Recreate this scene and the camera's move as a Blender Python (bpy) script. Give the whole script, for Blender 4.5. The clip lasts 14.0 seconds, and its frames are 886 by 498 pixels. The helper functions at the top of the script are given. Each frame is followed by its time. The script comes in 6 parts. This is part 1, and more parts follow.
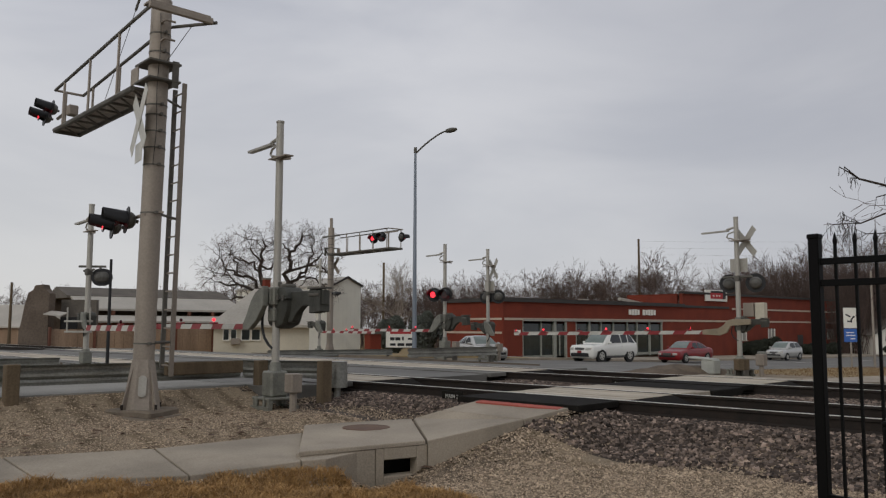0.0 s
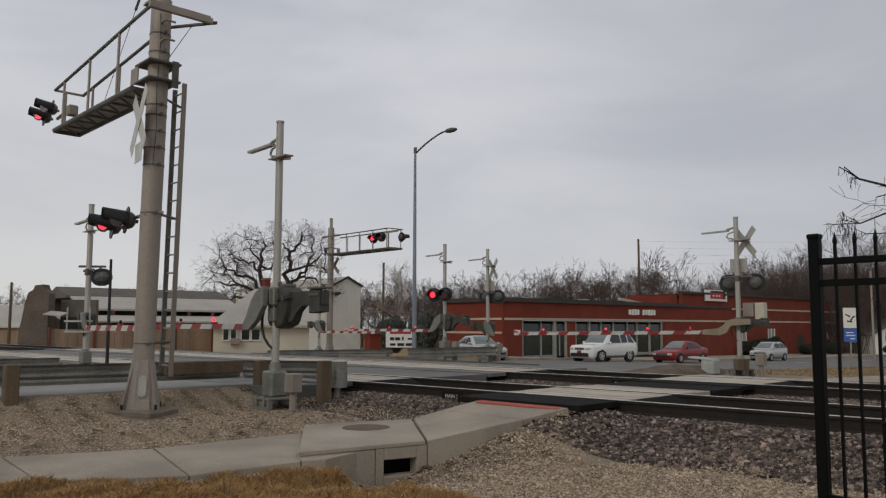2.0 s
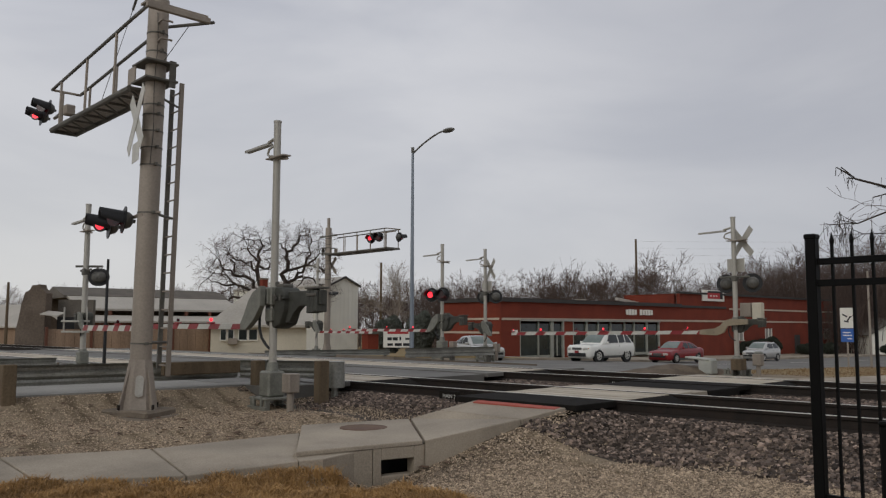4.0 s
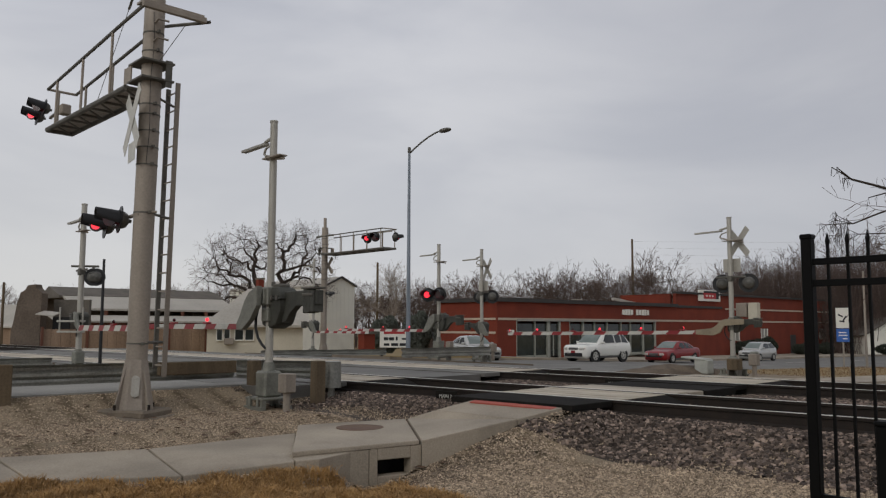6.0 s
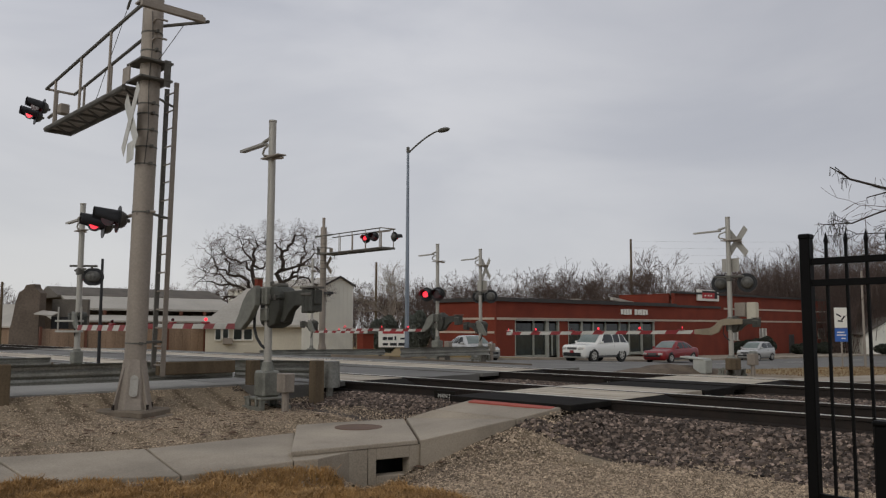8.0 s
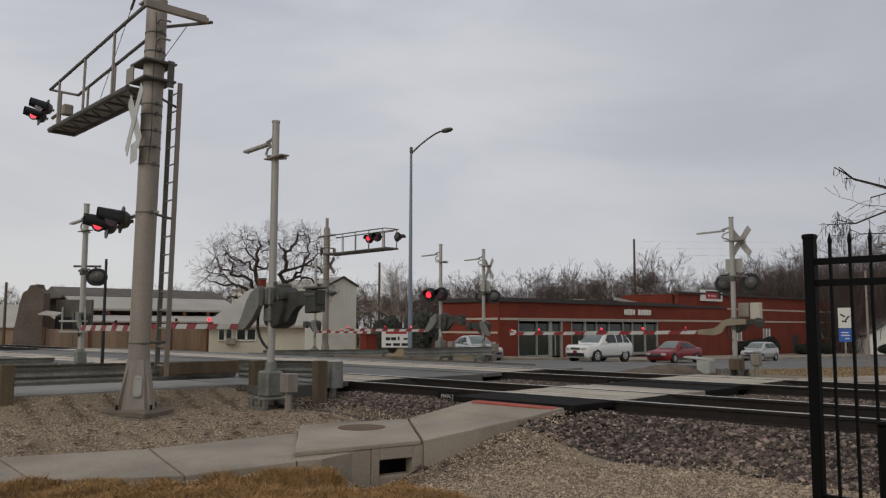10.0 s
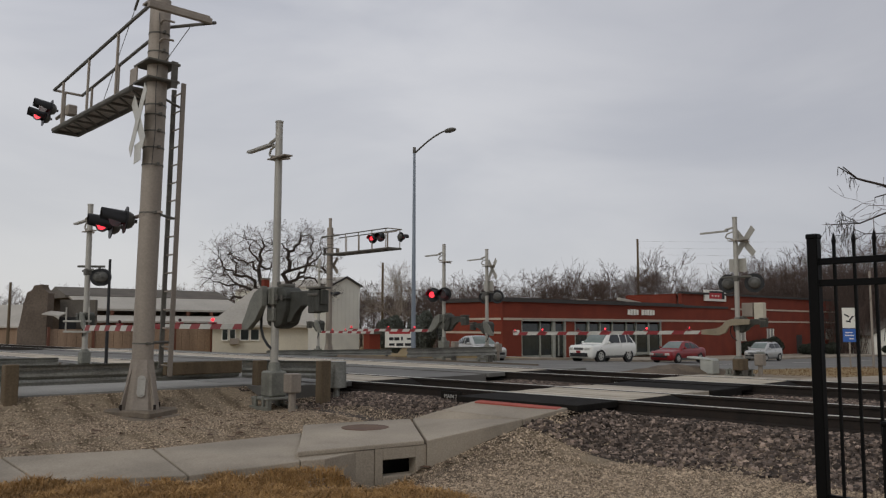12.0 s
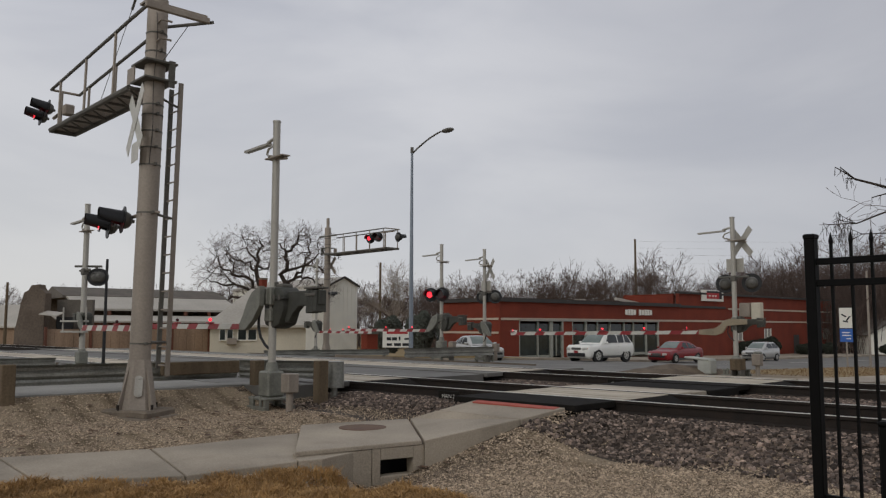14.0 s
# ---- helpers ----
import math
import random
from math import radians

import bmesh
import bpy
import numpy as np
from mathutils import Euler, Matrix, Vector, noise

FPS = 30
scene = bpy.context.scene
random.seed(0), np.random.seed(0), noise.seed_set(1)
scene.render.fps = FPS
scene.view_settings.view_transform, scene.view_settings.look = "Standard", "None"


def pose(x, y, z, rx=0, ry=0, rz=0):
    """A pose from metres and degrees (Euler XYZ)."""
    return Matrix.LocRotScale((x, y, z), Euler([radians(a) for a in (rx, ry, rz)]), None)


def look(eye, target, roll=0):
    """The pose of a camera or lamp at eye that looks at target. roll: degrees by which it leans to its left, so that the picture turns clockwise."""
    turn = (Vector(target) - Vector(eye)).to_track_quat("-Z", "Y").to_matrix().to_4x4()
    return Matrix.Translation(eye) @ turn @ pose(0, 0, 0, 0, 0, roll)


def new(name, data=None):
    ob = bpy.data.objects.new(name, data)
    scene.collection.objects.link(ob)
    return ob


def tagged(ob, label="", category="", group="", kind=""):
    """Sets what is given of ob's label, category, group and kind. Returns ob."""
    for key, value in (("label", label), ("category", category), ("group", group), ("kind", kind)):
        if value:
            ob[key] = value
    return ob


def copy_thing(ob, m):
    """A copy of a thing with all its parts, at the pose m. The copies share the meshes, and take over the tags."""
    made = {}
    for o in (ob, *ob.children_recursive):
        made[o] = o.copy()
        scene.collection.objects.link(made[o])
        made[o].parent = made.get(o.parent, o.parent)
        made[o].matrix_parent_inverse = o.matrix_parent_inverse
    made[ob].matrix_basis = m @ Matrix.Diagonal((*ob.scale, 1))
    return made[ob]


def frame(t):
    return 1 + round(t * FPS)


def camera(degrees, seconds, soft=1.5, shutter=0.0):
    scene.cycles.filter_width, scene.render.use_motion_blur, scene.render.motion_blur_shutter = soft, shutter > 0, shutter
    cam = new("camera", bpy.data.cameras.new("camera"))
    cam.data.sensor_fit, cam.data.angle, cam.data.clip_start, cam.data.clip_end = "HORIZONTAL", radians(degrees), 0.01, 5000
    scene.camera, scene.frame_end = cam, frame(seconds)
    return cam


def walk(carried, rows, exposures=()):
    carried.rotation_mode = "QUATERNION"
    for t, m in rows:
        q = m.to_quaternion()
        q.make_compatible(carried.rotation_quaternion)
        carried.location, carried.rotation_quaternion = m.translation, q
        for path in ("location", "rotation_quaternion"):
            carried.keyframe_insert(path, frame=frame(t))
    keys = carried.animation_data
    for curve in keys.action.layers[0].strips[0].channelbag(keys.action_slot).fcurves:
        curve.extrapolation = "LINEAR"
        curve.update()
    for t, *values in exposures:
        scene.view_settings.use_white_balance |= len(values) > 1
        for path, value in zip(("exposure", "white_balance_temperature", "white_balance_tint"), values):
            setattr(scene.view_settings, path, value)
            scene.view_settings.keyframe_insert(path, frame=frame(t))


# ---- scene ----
cam = camera(56.8, 14.0, soft=1.25)


def aim(turn, tilt=5.40):
    """The tripod head: degrees turned from the road's line, and tilted up."""
    return pose(0, 0, 1.0, 90 + tilt, 0, 48.0 - turn) @ pose(0, 0, 0, 0, 0, 0.13)


walk(cam, [
    (0.0, aim(-0.010)), (1.0, aim(0.0)), (2.5, aim(0.0)), (3.0, aim(0.040)), (3.2, aim(0.07)), (4.2, aim(0.20)),
    (5.5, aim(0.375)), (6.0, aim(0.420)), (6.5, aim(0.485)), (7.0, aim(0.535, 5.385)),
    (7.5, aim(0.560, 5.375)), (8.0, aim(0.510, 5.380)), (9.2, aim(0.38, 5.39)), (10.5, aim(0.225)), (11.0, aim(0.165)),
    (11.5, aim(0.125)), (12.0, aim(0.060)), (12.5, aim(0.005)), (13.0, aim(0.060)), (13.5, aim(0.160)), (14.0, aim(0.225))],
    exposures=[(0.0, 0.0), (14.0, 0.0)])

# ---- sky and light: a closed, pale winter overcast ----
world = bpy.data.worlds.new("overcast")
scene.world = world
world.use_nodes = True
wt = world.node_tree
wt.nodes.clear()


def wn(kind, **values):
    n = wt.nodes.new(kind)
    for k, v in values.items():
        n.inputs[k].default_value = v
    return n


sky = wn("ShaderNodeTexSky")
sky.sky_type, sky.sun_disc = "NISHITA", False
sky.sun_elevation, sky.sun_rotation = radians(32), radians(200)
sky_dim = wn("ShaderNodeMix")
sky_dim.data_type, sky_dim.blend_type = "RGBA", "MULTIPLY"
sky_dim.inputs["Factor"].default_value = 1.0
sky_dim.inputs["B"].default_value = (0.10, 0.10, 0.10, 1)
coord = wn("ShaderNodeTexCoord")
stretch = wn("ShaderNodeMapping")
stretch.inputs["Scale"].default_value = (1.0, 1.0, 3.2)
stretch.inputs["Location"].default_value = (0.35, 0.8, 0.1)
puffs = wn("ShaderNodeTexNoise", Scale=2.3, Detail=5.0, Roughness=0.5, Distortion=0.35)
tone = wn("ShaderNodeValToRGB")
tone.color_ramp.interpolation = "EASE"
tone.color_ramp.elements[0].position, tone.color_ramp.elements[0].color = 0.30, (0.475, 0.490, 0.545, 1)
tone.color_ramp.elements[1].position, tone.color_ramp.elements[1].color = 0.72, (0.640, 0.645, 0.680, 1)
split = wn("ShaderNodeSeparateXYZ")
low = wn("ShaderNodeMapRange")
low.inputs["From Min"].default_value, low.inputs["From Max"].default_value = 0.0, 0.34
low.inputs["To Min"].default_value, low.inputs["To Max"].default_value = 1.0, 0.0
haze = wn("ShaderNodeMix")
haze.data_type = "RGBA"
haze.inputs["B"].default_value = (0.68, 0.675, 0.665, 1)
half = wn("ShaderNodeMath")
half.operation = "MULTIPLY"
# the cloud is thinner, and the horizon brighter, towards the south-west
side_on = wn("ShaderNodeVectorMath")
side_on.operation = "DOT_PRODUCT"
side_on.inputs[1].default_value = (0.669, 0.743, 0.0)
thin = wn("ShaderNodeMapRange")
thin.inputs["From Min"].default_value, thin.inputs["From Max"].default_value = -0.5, 0.5
thin.inputs["To Min"].default_value, thin.inputs["To Max"].default_value = 0.85, 0.05
shade = wn("ShaderNodeMapRange")
shade.inputs["From Min"].default_value, shade.inputs["From Max"].default_value = 0.0, 0.6
shade.inputs["To Min"].default_value, shade.inputs["To Max"].default_value = 0.0, 0.68
thick = wn("ShaderNodeMix")
thick.data_type = "RGBA"
thick.inputs["B"].default_value = (0.365, 0.367, 0.402, 1)
cover = wn("ShaderNodeMix")
cover.data_type = "RGBA"
cover.inputs["Factor"].default_value = 0.93
back = wn("ShaderNodeBackground", Strength=1.0)
wout = wn("ShaderNodeOutputWorld")
wl = wt.links.new
wl(coord.outputs["Generated"], stretch.inputs["Vector"])
wl(stretch.outputs["Vector"], puffs.inputs["Vector"])
wl(puffs.outputs["Fac"], tone.inputs["Fac"])
wl(coord.outputs["Generated"], split.inputs["Vector"])
wl(split.outputs["Z"], low.inputs["Value"])
wl(low.outputs["Result"], half.inputs[0])
wl(half.outputs["Value"], haze.inputs["Factor"])
wl(coord.outputs["Generated"], side_on.inputs[0])
wl(side_on.outputs["Value"], thin.inputs["Value"])
wl(side_on.outputs["Value"], shade.inputs["Value"])
wl(thin.outputs["Result"], half.inputs[1])
wl(shade.outputs["Result"], thick.inputs["Factor"])
wl(tone.outputs["Color"], thick.inputs["A"])
wl(thick.outputs["Result"], haze.inputs["A"])
wl(sky.outputs["Color"], sky_dim.inputs["A"])
wl(sky_dim.outputs["Result"], cover.inputs["A"])
wl(haze.outputs["Result"], cover.inputs["B"])
wl(cover.outputs["Result"], back.inputs["Color"])
wl(back.outputs["Background"], wout.inputs["Surface"])

sun = new("sun", bpy.data.lights.new("sun", "SUN"))
sun.data.energy, sun.data.angle, sun.data.color = 0.6, radians(25), (1.0, 0.97, 0.92)
sun.matrix_world = look((0, 0, 60), (0 - 14, 38, 60 - 26))


# ---- materials ----
def mat(name, a, b=None, rough=0.7, metal=0.0, scale=6.0, fine=60.0, bump=0.0, stain=0.0, spec=0.5, coat=0.0, streak=False, island=0.0, skew=1.0, each=0.0):
    """A surface whose colour wanders between a and b at two scales, with fine relief; stain: dark weathering, streak: drawn out upright."""
    m = bpy.data.materials.new(name)
    m.use_nodes = True
    nt = m.node_tree
    bs = nt.nodes["Principled BSDF"]
    bs.inputs["Roughness"].default_value, bs.inputs["Metallic"].default_value = rough, metal
    bs.inputs["Specular IOR Level"].default_value, bs.inputs["Coat Weight"].default_value = spec, coat
    b = b or tuple(c * 0.75 for c in a)
    a, b = ((c[0] * 1.03, c[1], c[2] * 0.90) for c in (a, b))      # a warm cast put into every surface colour, in place of white balance
    geo = nt.nodes.new("ShaderNodeTexCoord")
    mp = nt.nodes.new("ShaderNodeMapping")
    if streak:
        mp.inputs["Scale"].default_value = (1, 1, 0.12)
    nt.links.new(geo.outputs["Object"], mp.inputs["Vector"])
    big = nt.nodes.new("ShaderNodeTexNoise")
    big.inputs["Scale"].default_value, big.inputs["Detail"].default_value = scale, 4
    small = nt.nodes.new("ShaderNodeTexNoise")
    small.inputs["Scale"].default_value, small.inputs["Detail"].default_value = fine, 3
    nt.links.new(mp.outputs["Vector"], big.inputs["Vector"])
    nt.links.new(geo.outputs["Object"], small.inputs["Vector"])
    add = nt.nodes.new("ShaderNodeMix")
    add.inputs["Factor"].default_value = 0.4
    nt.links.new(big.outputs["Fac"], add.inputs["A"])
    nt.links.new(small.outputs["Fac"], add.inputs["B"])
    spread = nt.nodes.new("ShaderNodeMapRange")
    spread.inputs["From Min"].default_value, spread.inputs["From Max"].default_value = 0.34, 0.66
    nt.links.new(add.outputs["Result"], spread.inputs["Value"])
    fac = spread.outputs["Result"]
    if island:
        isl = nt.nodes.new("ShaderNodeNewGeometry")
        mi = nt.nodes.new("ShaderNodeMix")
        mi.inputs["Factor"].default_value = island
        nt.links.new(fac, mi.inputs["A"])
        pw = nt.nodes.new("ShaderNodeMath")
        pw.operation = "POWER"
        pw.inputs[1].default_value = skew
        nt.links.new(isl.outputs["Random Per Island"], pw.inputs[0])
        nt.links.new(pw.outputs["Value"], mi.inputs["B"])
        fac = mi.outputs["Result"]
    if each:                         # every piece has its own tone
        own = nt.nodes.new("ShaderNodeObjectInfo")
        mo = nt.nodes.new("ShaderNodeMix")
        mo.inputs["Factor"].default_value = each
        nt.links.new(fac, mo.inputs["A"])
        nt.links.new(own.outputs["Random"], mo.inputs["B"])
        fac = mo.outputs["Result"]
    mix = nt.nodes.new("ShaderNodeMix")
    mix.data_type = "RGBA"
    mix.inputs["A"].default_value, mix.inputs["B"].default_value = (*a, 1), (*b, 1)
    nt.links.new(fac, mix.inputs["Factor"])
    col = mix.outputs["Result"]
    if stain:
        st = nt.nodes.new("ShaderNodeTexNoise")
        st.inputs["Scale"].default_value, st.inputs["Detail"].default_value, st.inputs["Roughness"].default_value = scale * 0.45, 6, 0.65
        nt.links.new(mp.outputs["Vector"], st.inputs["Vector"])
        sr = nt.nodes.new("ShaderNodeMapRange")
        sr.inputs["From Min"].default_value, sr.inputs["From Max"].default_value = 0.5, 0.72
        sr.inputs["To Max"].default_value = stain
        nt.links.new(st.outputs["Fac"], sr.inputs["Value"])
        dk = nt.nodes.new("ShaderNodeMix")
        dk.data_type = "RGBA"
        dk.inputs["B"].default_value = tuple(c * 0.35 for c in b) + (1,)
        nt.links.new(sr.outputs["Result"], dk.inputs["Factor"])
        nt.links.new(col, dk.inputs["A"])
        col = dk.outputs["Result"]
    nt.links.new(col, bs.inputs["Base Color"])
    if bump:
        bp = nt.nodes.new("ShaderNodeBump")
        bp.inputs["Strength"].default_value, bp.inputs["Distance"].default_value = bump, 0.01
        nt.links.new(add.outputs["Result"], bp.inputs["Height"])
        nt.links.new(bp.outputs["Normal"], bs.inputs["Normal"])
    return m


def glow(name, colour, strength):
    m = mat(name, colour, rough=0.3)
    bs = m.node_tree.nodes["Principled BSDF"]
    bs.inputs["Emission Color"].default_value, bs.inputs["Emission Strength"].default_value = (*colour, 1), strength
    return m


M = dict(
    gravel=mat("pale_gravel", (0.30, 0.24, 0.172), (0.165, 0.13, 0.092), 0.95, scale=0.9, fine=70, bump=0.8, stain=0.35),
    stones=mat("gravel_stones", (0.64, 0.51, 0.39), (0.07, 0.05, 0.036), 0.9, scale=3, fine=50, island=0.88, skew=0.72),
    ballast=mat("ballast_dirt", (0.065, 0.05, 0.04), (0.03, 0.023, 0.019), 0.95, scale=1.5, fine=30, bump=0.7),
    ballast_stones=mat("ballast_stones", (0.80, 0.62, 0.54), (0.012, 0.008, 0.006), 0.88, scale=5, fine=45, island=0.96, skew=0.155),
    grass=mat("dry_turf", (0.30, 0.215, 0.10), (0.19, 0.145, 0.07), 0.95, scale=1.3, fine=25, bump=0.5),
    blades=mat("dry_grass", (0.55, 0.335, 0.135), (0.14, 0.08, 0.034), 0.85, scale=2.6, fine=14, island=0.42),
    soil=mat("dirt", (0.17, 0.132, 0.10), (0.075, 0.057, 0.044), 0.95, scale=2.5, fine=22, bump=0.9, stain=0.3),
    verge=mat("verge_grass", (0.27, 0.155, 0.07), (0.10, 0.06, 0.03), 0.9, scale=0.8, fine=10, island=0.6),
    utility=mat("utility_grey", (0.42, 0.435, 0.425), (0.34, 0.355, 0.35), 0.6, scale=3, fine=25, stain=0.2),
    mullion=mat("grey_mullion", (0.36, 0.37, 0.35), (0.26, 0.27, 0.255), 0.5, 0.3, scale=3),
    # car glass paled to teal: the sky's reflection is put into the colour
    windscreen=mat("windscreen", (0.16, 0.20, 0.196), (0.10, 0.13, 0.128), 0.05, scale=1.5, spec=0.7),
    car_glass=mat("car_glass", (0.020, 0.026, 0.027), (0.012, 0.015, 0.016), 0.05, scale=2, spec=0.6),
    asphalt=mat("asphalt", (0.178, 0.173, 0.168), (0.100, 0.097, 0.094), 0.72, scale=0.5, fine=60, bump=0.25, stain=0.3),
    road_concrete=mat("road_concrete", (0.31, 0.306, 0.30), (0.19, 0.187, 0.183), 0.85, scale=0.6, fine=45, bump=0.2, stain=0.4),
    concrete=mat("sidewalk_concrete", (0.41, 0.358, 0.302), (0.225, 0.195, 0.163), 0.8, scale=0.9, fine=55, bump=0.25, stain=0.6),
    concrete_dark=mat("stained_concrete", (0.225, 0.188, 0.155), (0.13, 0.107, 0.087), 0.92, scale=1.6, fine=40, bump=0.4, stain=0.5),
    galv=mat("galvanised_steel", (0.35, 0.31, 0.28), (0.25, 0.218, 0.195), 0.62, 0.25, scale=2.2, fine=30, bump=0.06, stain=0.25, streak=True),
    galv_dark=mat("weathered_steel", (0.150, 0.144, 0.134), (0.085, 0.081, 0.075), 0.65, 0.2, scale=4, fine=40, bump=0.1, stain=0.3),
    alu=mat("aluminium", (0.44, 0.43, 0.415), (0.33, 0.32, 0.305), 0.5, 0.3, scale=3, fine=40, bump=0.05, streak=True),
    rail_steel=mat("guardrail_steel", (0.40, 0.405, 0.395), (0.20, 0.202, 0.196), 0.36, 0.6, scale=1.5, fine=25, bump=0.08, stain=0.3),
    rust=mat("rail_rust", (0.026, 0.017, 0.012), (0.012, 0.009, 0.007), 0.85, 0.1, scale=6, fine=60, bump=0.3),
    # polished steel, its glint partly put into the pale base colour
    shine=mat("railhead", (0.80, 0.79, 0.78), (0.70, 0.69, 0.68), 0.32, 0.6, scale=8, fine=60),
    tie=mat("creosoted_timber", (0.075, 0.058, 0.046), (0.035, 0.028, 0.023), 0.9, scale=5, fine=40, bump=0.5),
    post=mat("grey_timber", (0.16, 0.12, 0.078), (0.09, 0.066, 0.043), 0.92, scale=5, fine=30, bump=0.5, stain=0.4, streak=True),
    black=mat("black_paint", (0.010, 0.010, 0.011), (0.006, 0.006, 0.007), 0.5, scale=6, fine=60, bump=0.05),
    fence=mat("fence_black", (0.004, 0.004, 0.004), (0.002, 0.002, 0.002), 0.55, scale=6, fine=60, bump=0.05, spec=0.12),
    rubber=mat("rubber_panel", (0.020, 0.018, 0.0165), (0.010, 0.009, 0.0085), 0.95, scale=3, fine=40, bump=0.2, spec=0.12),
    panel=mat("crossing_panel", (0.58, 0.52, 0.44), (0.26, 0.225, 0.185), 0.7, scale=1.4, fine=35, bump=0.35, stain=0.4, each=0.55),
    white=mat("white_paint", (0.56, 0.56, 0.55), (0.44, 0.44, 0.43), 0.55, scale=3, fine=30, stain=0.12),
    red=mat("red_reflective", (0.27, 0.02, 0.025), (0.19, 0.015, 0.018), 0.45, scale=4, fine=30),
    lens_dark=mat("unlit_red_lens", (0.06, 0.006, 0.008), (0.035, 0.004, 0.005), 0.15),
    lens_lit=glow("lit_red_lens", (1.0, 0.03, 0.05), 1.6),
    gate_steel=mat("gate_steel", (0.235, 0.24, 0.222), (0.145, 0.148, 0.136), 0.55, 0.25, scale=5, fine=40, bump=0.1, stain=0.35),
    cast=mat("dark_casting", (0.072, 0.074, 0.066), (0.036, 0.037, 0.033), 0.6, 0.15, scale=4, fine=40, bump=0.15, stain=0.3),
    cover=mat("rusty_cover", (0.165, 0.10, 0.07), (0.10, 0.062, 0.045), 0.85, scale=5, fine=50, bump=0.4),
    buff=mat("buff_steel", (0.33, 0.285, 0.215), (0.23, 0.195, 0.145), 0.65, 0.1, scale=3, fine=30, stain=0.3),
    tactile=mat("red_tactile", (0.42, 0.10, 0.075), (0.32, 0.075, 0.06), 0.85, scale=4, fine=60, bump=0.4),
    brick=mat("red_brick", (0.205, 0.035, 0.0155), (0.13, 0.022, 0.0105), 0.9, scale=0.6, fine=14, bump=0.3, stain=0.15),
    band=mat("pale_band", (0.50, 0.42, 0.36), (0.40, 0.33, 0.28), 0.8, scale=1, fine=20),
    roof_dark=mat("dark_coping", (0.05, 0.045, 0.045), (0.032, 0.03, 0.03), 0.7, scale=1, fine=20),
    roof_grey=mat("grey_shingle", (0.15, 0.134, 0.12), (0.085, 0.076, 0.068), 0.9, scale=1.2, fine=12, bump=0.4),
    frame_metal=mat("window_frame", (0.36, 0.35, 0.34), (0.28, 0.27, 0.26), 0.5, 0.3, scale=3),
    glass=mat("dark_glass", (0.034, 0.044, 0.044), (0.012, 0.016, 0.016), 0.05, scale=0.35, fine=2, spec=0.6),
    cream=mat("cream_wall", (0.60, 0.565, 0.49), (0.49, 0.46, 0.40), 0.85, scale=0.8, fine=12, stain=0.15),
    siding=mat("white_siding", (0.74, 0.74, 0.715), (0.64, 0.64, 0.62), 0.75, scale=0.7, fine=12, stain=0.1),
    tanboard=mat("tan_boards", (0.37, 0.262, 0.192), (0.20, 0.138, 0.10), 0.9, scale=1.2, fine=14, bump=0.2, stain=0.35, streak=True),
    ruin=mat("old_render", (0.17, 0.135, 0.112), (0.085, 0.066, 0.054), 0.95, scale=0.7, fine=9, bump=0.5, stain=0.5),
    metal_roof=mat("pale_metal_roof", (0.47, 0.445, 0.42), (0.36, 0.34, 0.315), 0.6, 0.1, scale=0.5, fine=8, stain=0.15),
    bark=mat("bark", (0.062, 0.048, 0.041), (0.032, 0.025, 0.021), 0.95, scale=3, fine=25, bump=0.4),
    twig=mat("twigs", (0.15, 0.108, 0.098), (0.08, 0.058, 0.053), 0.95, scale=1, fine=8),
    pale_bark=mat("pale_bark", (0.34, 0.29, 0.255), (0.17, 0.14, 0.122), 0.9, scale=1.5, fine=12, bump=0.2),
    brush=mat("brushwood", (0.13, 0.092, 0.082), (0.06, 0.044, 0.039), 0.95, scale=0.4, fine=4, island=0.5),
    bush=mat("bush_leaves", (0.14, 0.155, 0.14), (0.075, 0.085, 0.077), 0.9, scale=2, fine=18, island=0.5),
    hedge=mat("evergreen", (0.035, 0.042, 0.028), (0.02, 0.024, 0.017), 0.9, scale=2, fine=18, island=0.5),
    blue_pole=mat("blue_grey_pole", (0.25, 0.29, 0.36), (0.19, 0.225, 0.285), 0.5, 0.3, scale=2, fine=20, streak=True),
    sign_white=mat("sign_white", (0.78, 0.78, 0.77), (0.70, 0.70, 0.69), 0.5, scale=2, fine=20),
    sign_blue=mat("sign_blue", (0.035, 0.13, 0.50), (0.028, 0.11, 0.42), 0.5, scale=2, fine=20),
    sign_red=mat("sign_red", (0.45, 0.03, 0.035), (0.36, 0.025, 0.03), 0.5),
    suv_paint=mat("white_car_paint", (0.74, 0.75, 0.76), (0.70, 0.71, 0.72), 0.22, scale=2, coat=0.6),
    red_paint=mat("red_car_paint", (0.225, 0.006, 0.008), (0.19, 0.005, 0.007), 0.3, scale=2, coat=0.25),
    silver_paint=mat("silver_car_paint", (0.50, 0.51, 0.53), (0.46, 0.47, 0.49), 0.25, 0.35, scale=2, coat=0.5),
    tyre=mat("tyre", (0.022, 0.022, 0.022), (0.015, 0.015, 0.015), 0.85, scale=8),
    rim=mat("alloy", (0.55, 0.55, 0.55), (0.42, 0.42, 0.42), 0.35, 0.6, scale=6),
    lamp_back=mat("lamp_housing", (0.12, 0.118, 0.112), (0.075, 0.073, 0.07), 0.45, 0.2, scale=5, fine=40),
    plastic=mat("grey_plastic", (0.09, 0.09, 0.092), (0.06, 0.06, 0.062), 0.6, scale=5),
    lamp_glass=mat("lamp_glass", (0.55, 0.55, 0.54), (0.40, 0.40, 0.40), 0.12, scale=8),
    amber=mat("amber_glass", (0.55, 0.16, 0.03), (0.45, 0.12, 0.02), 0.2),
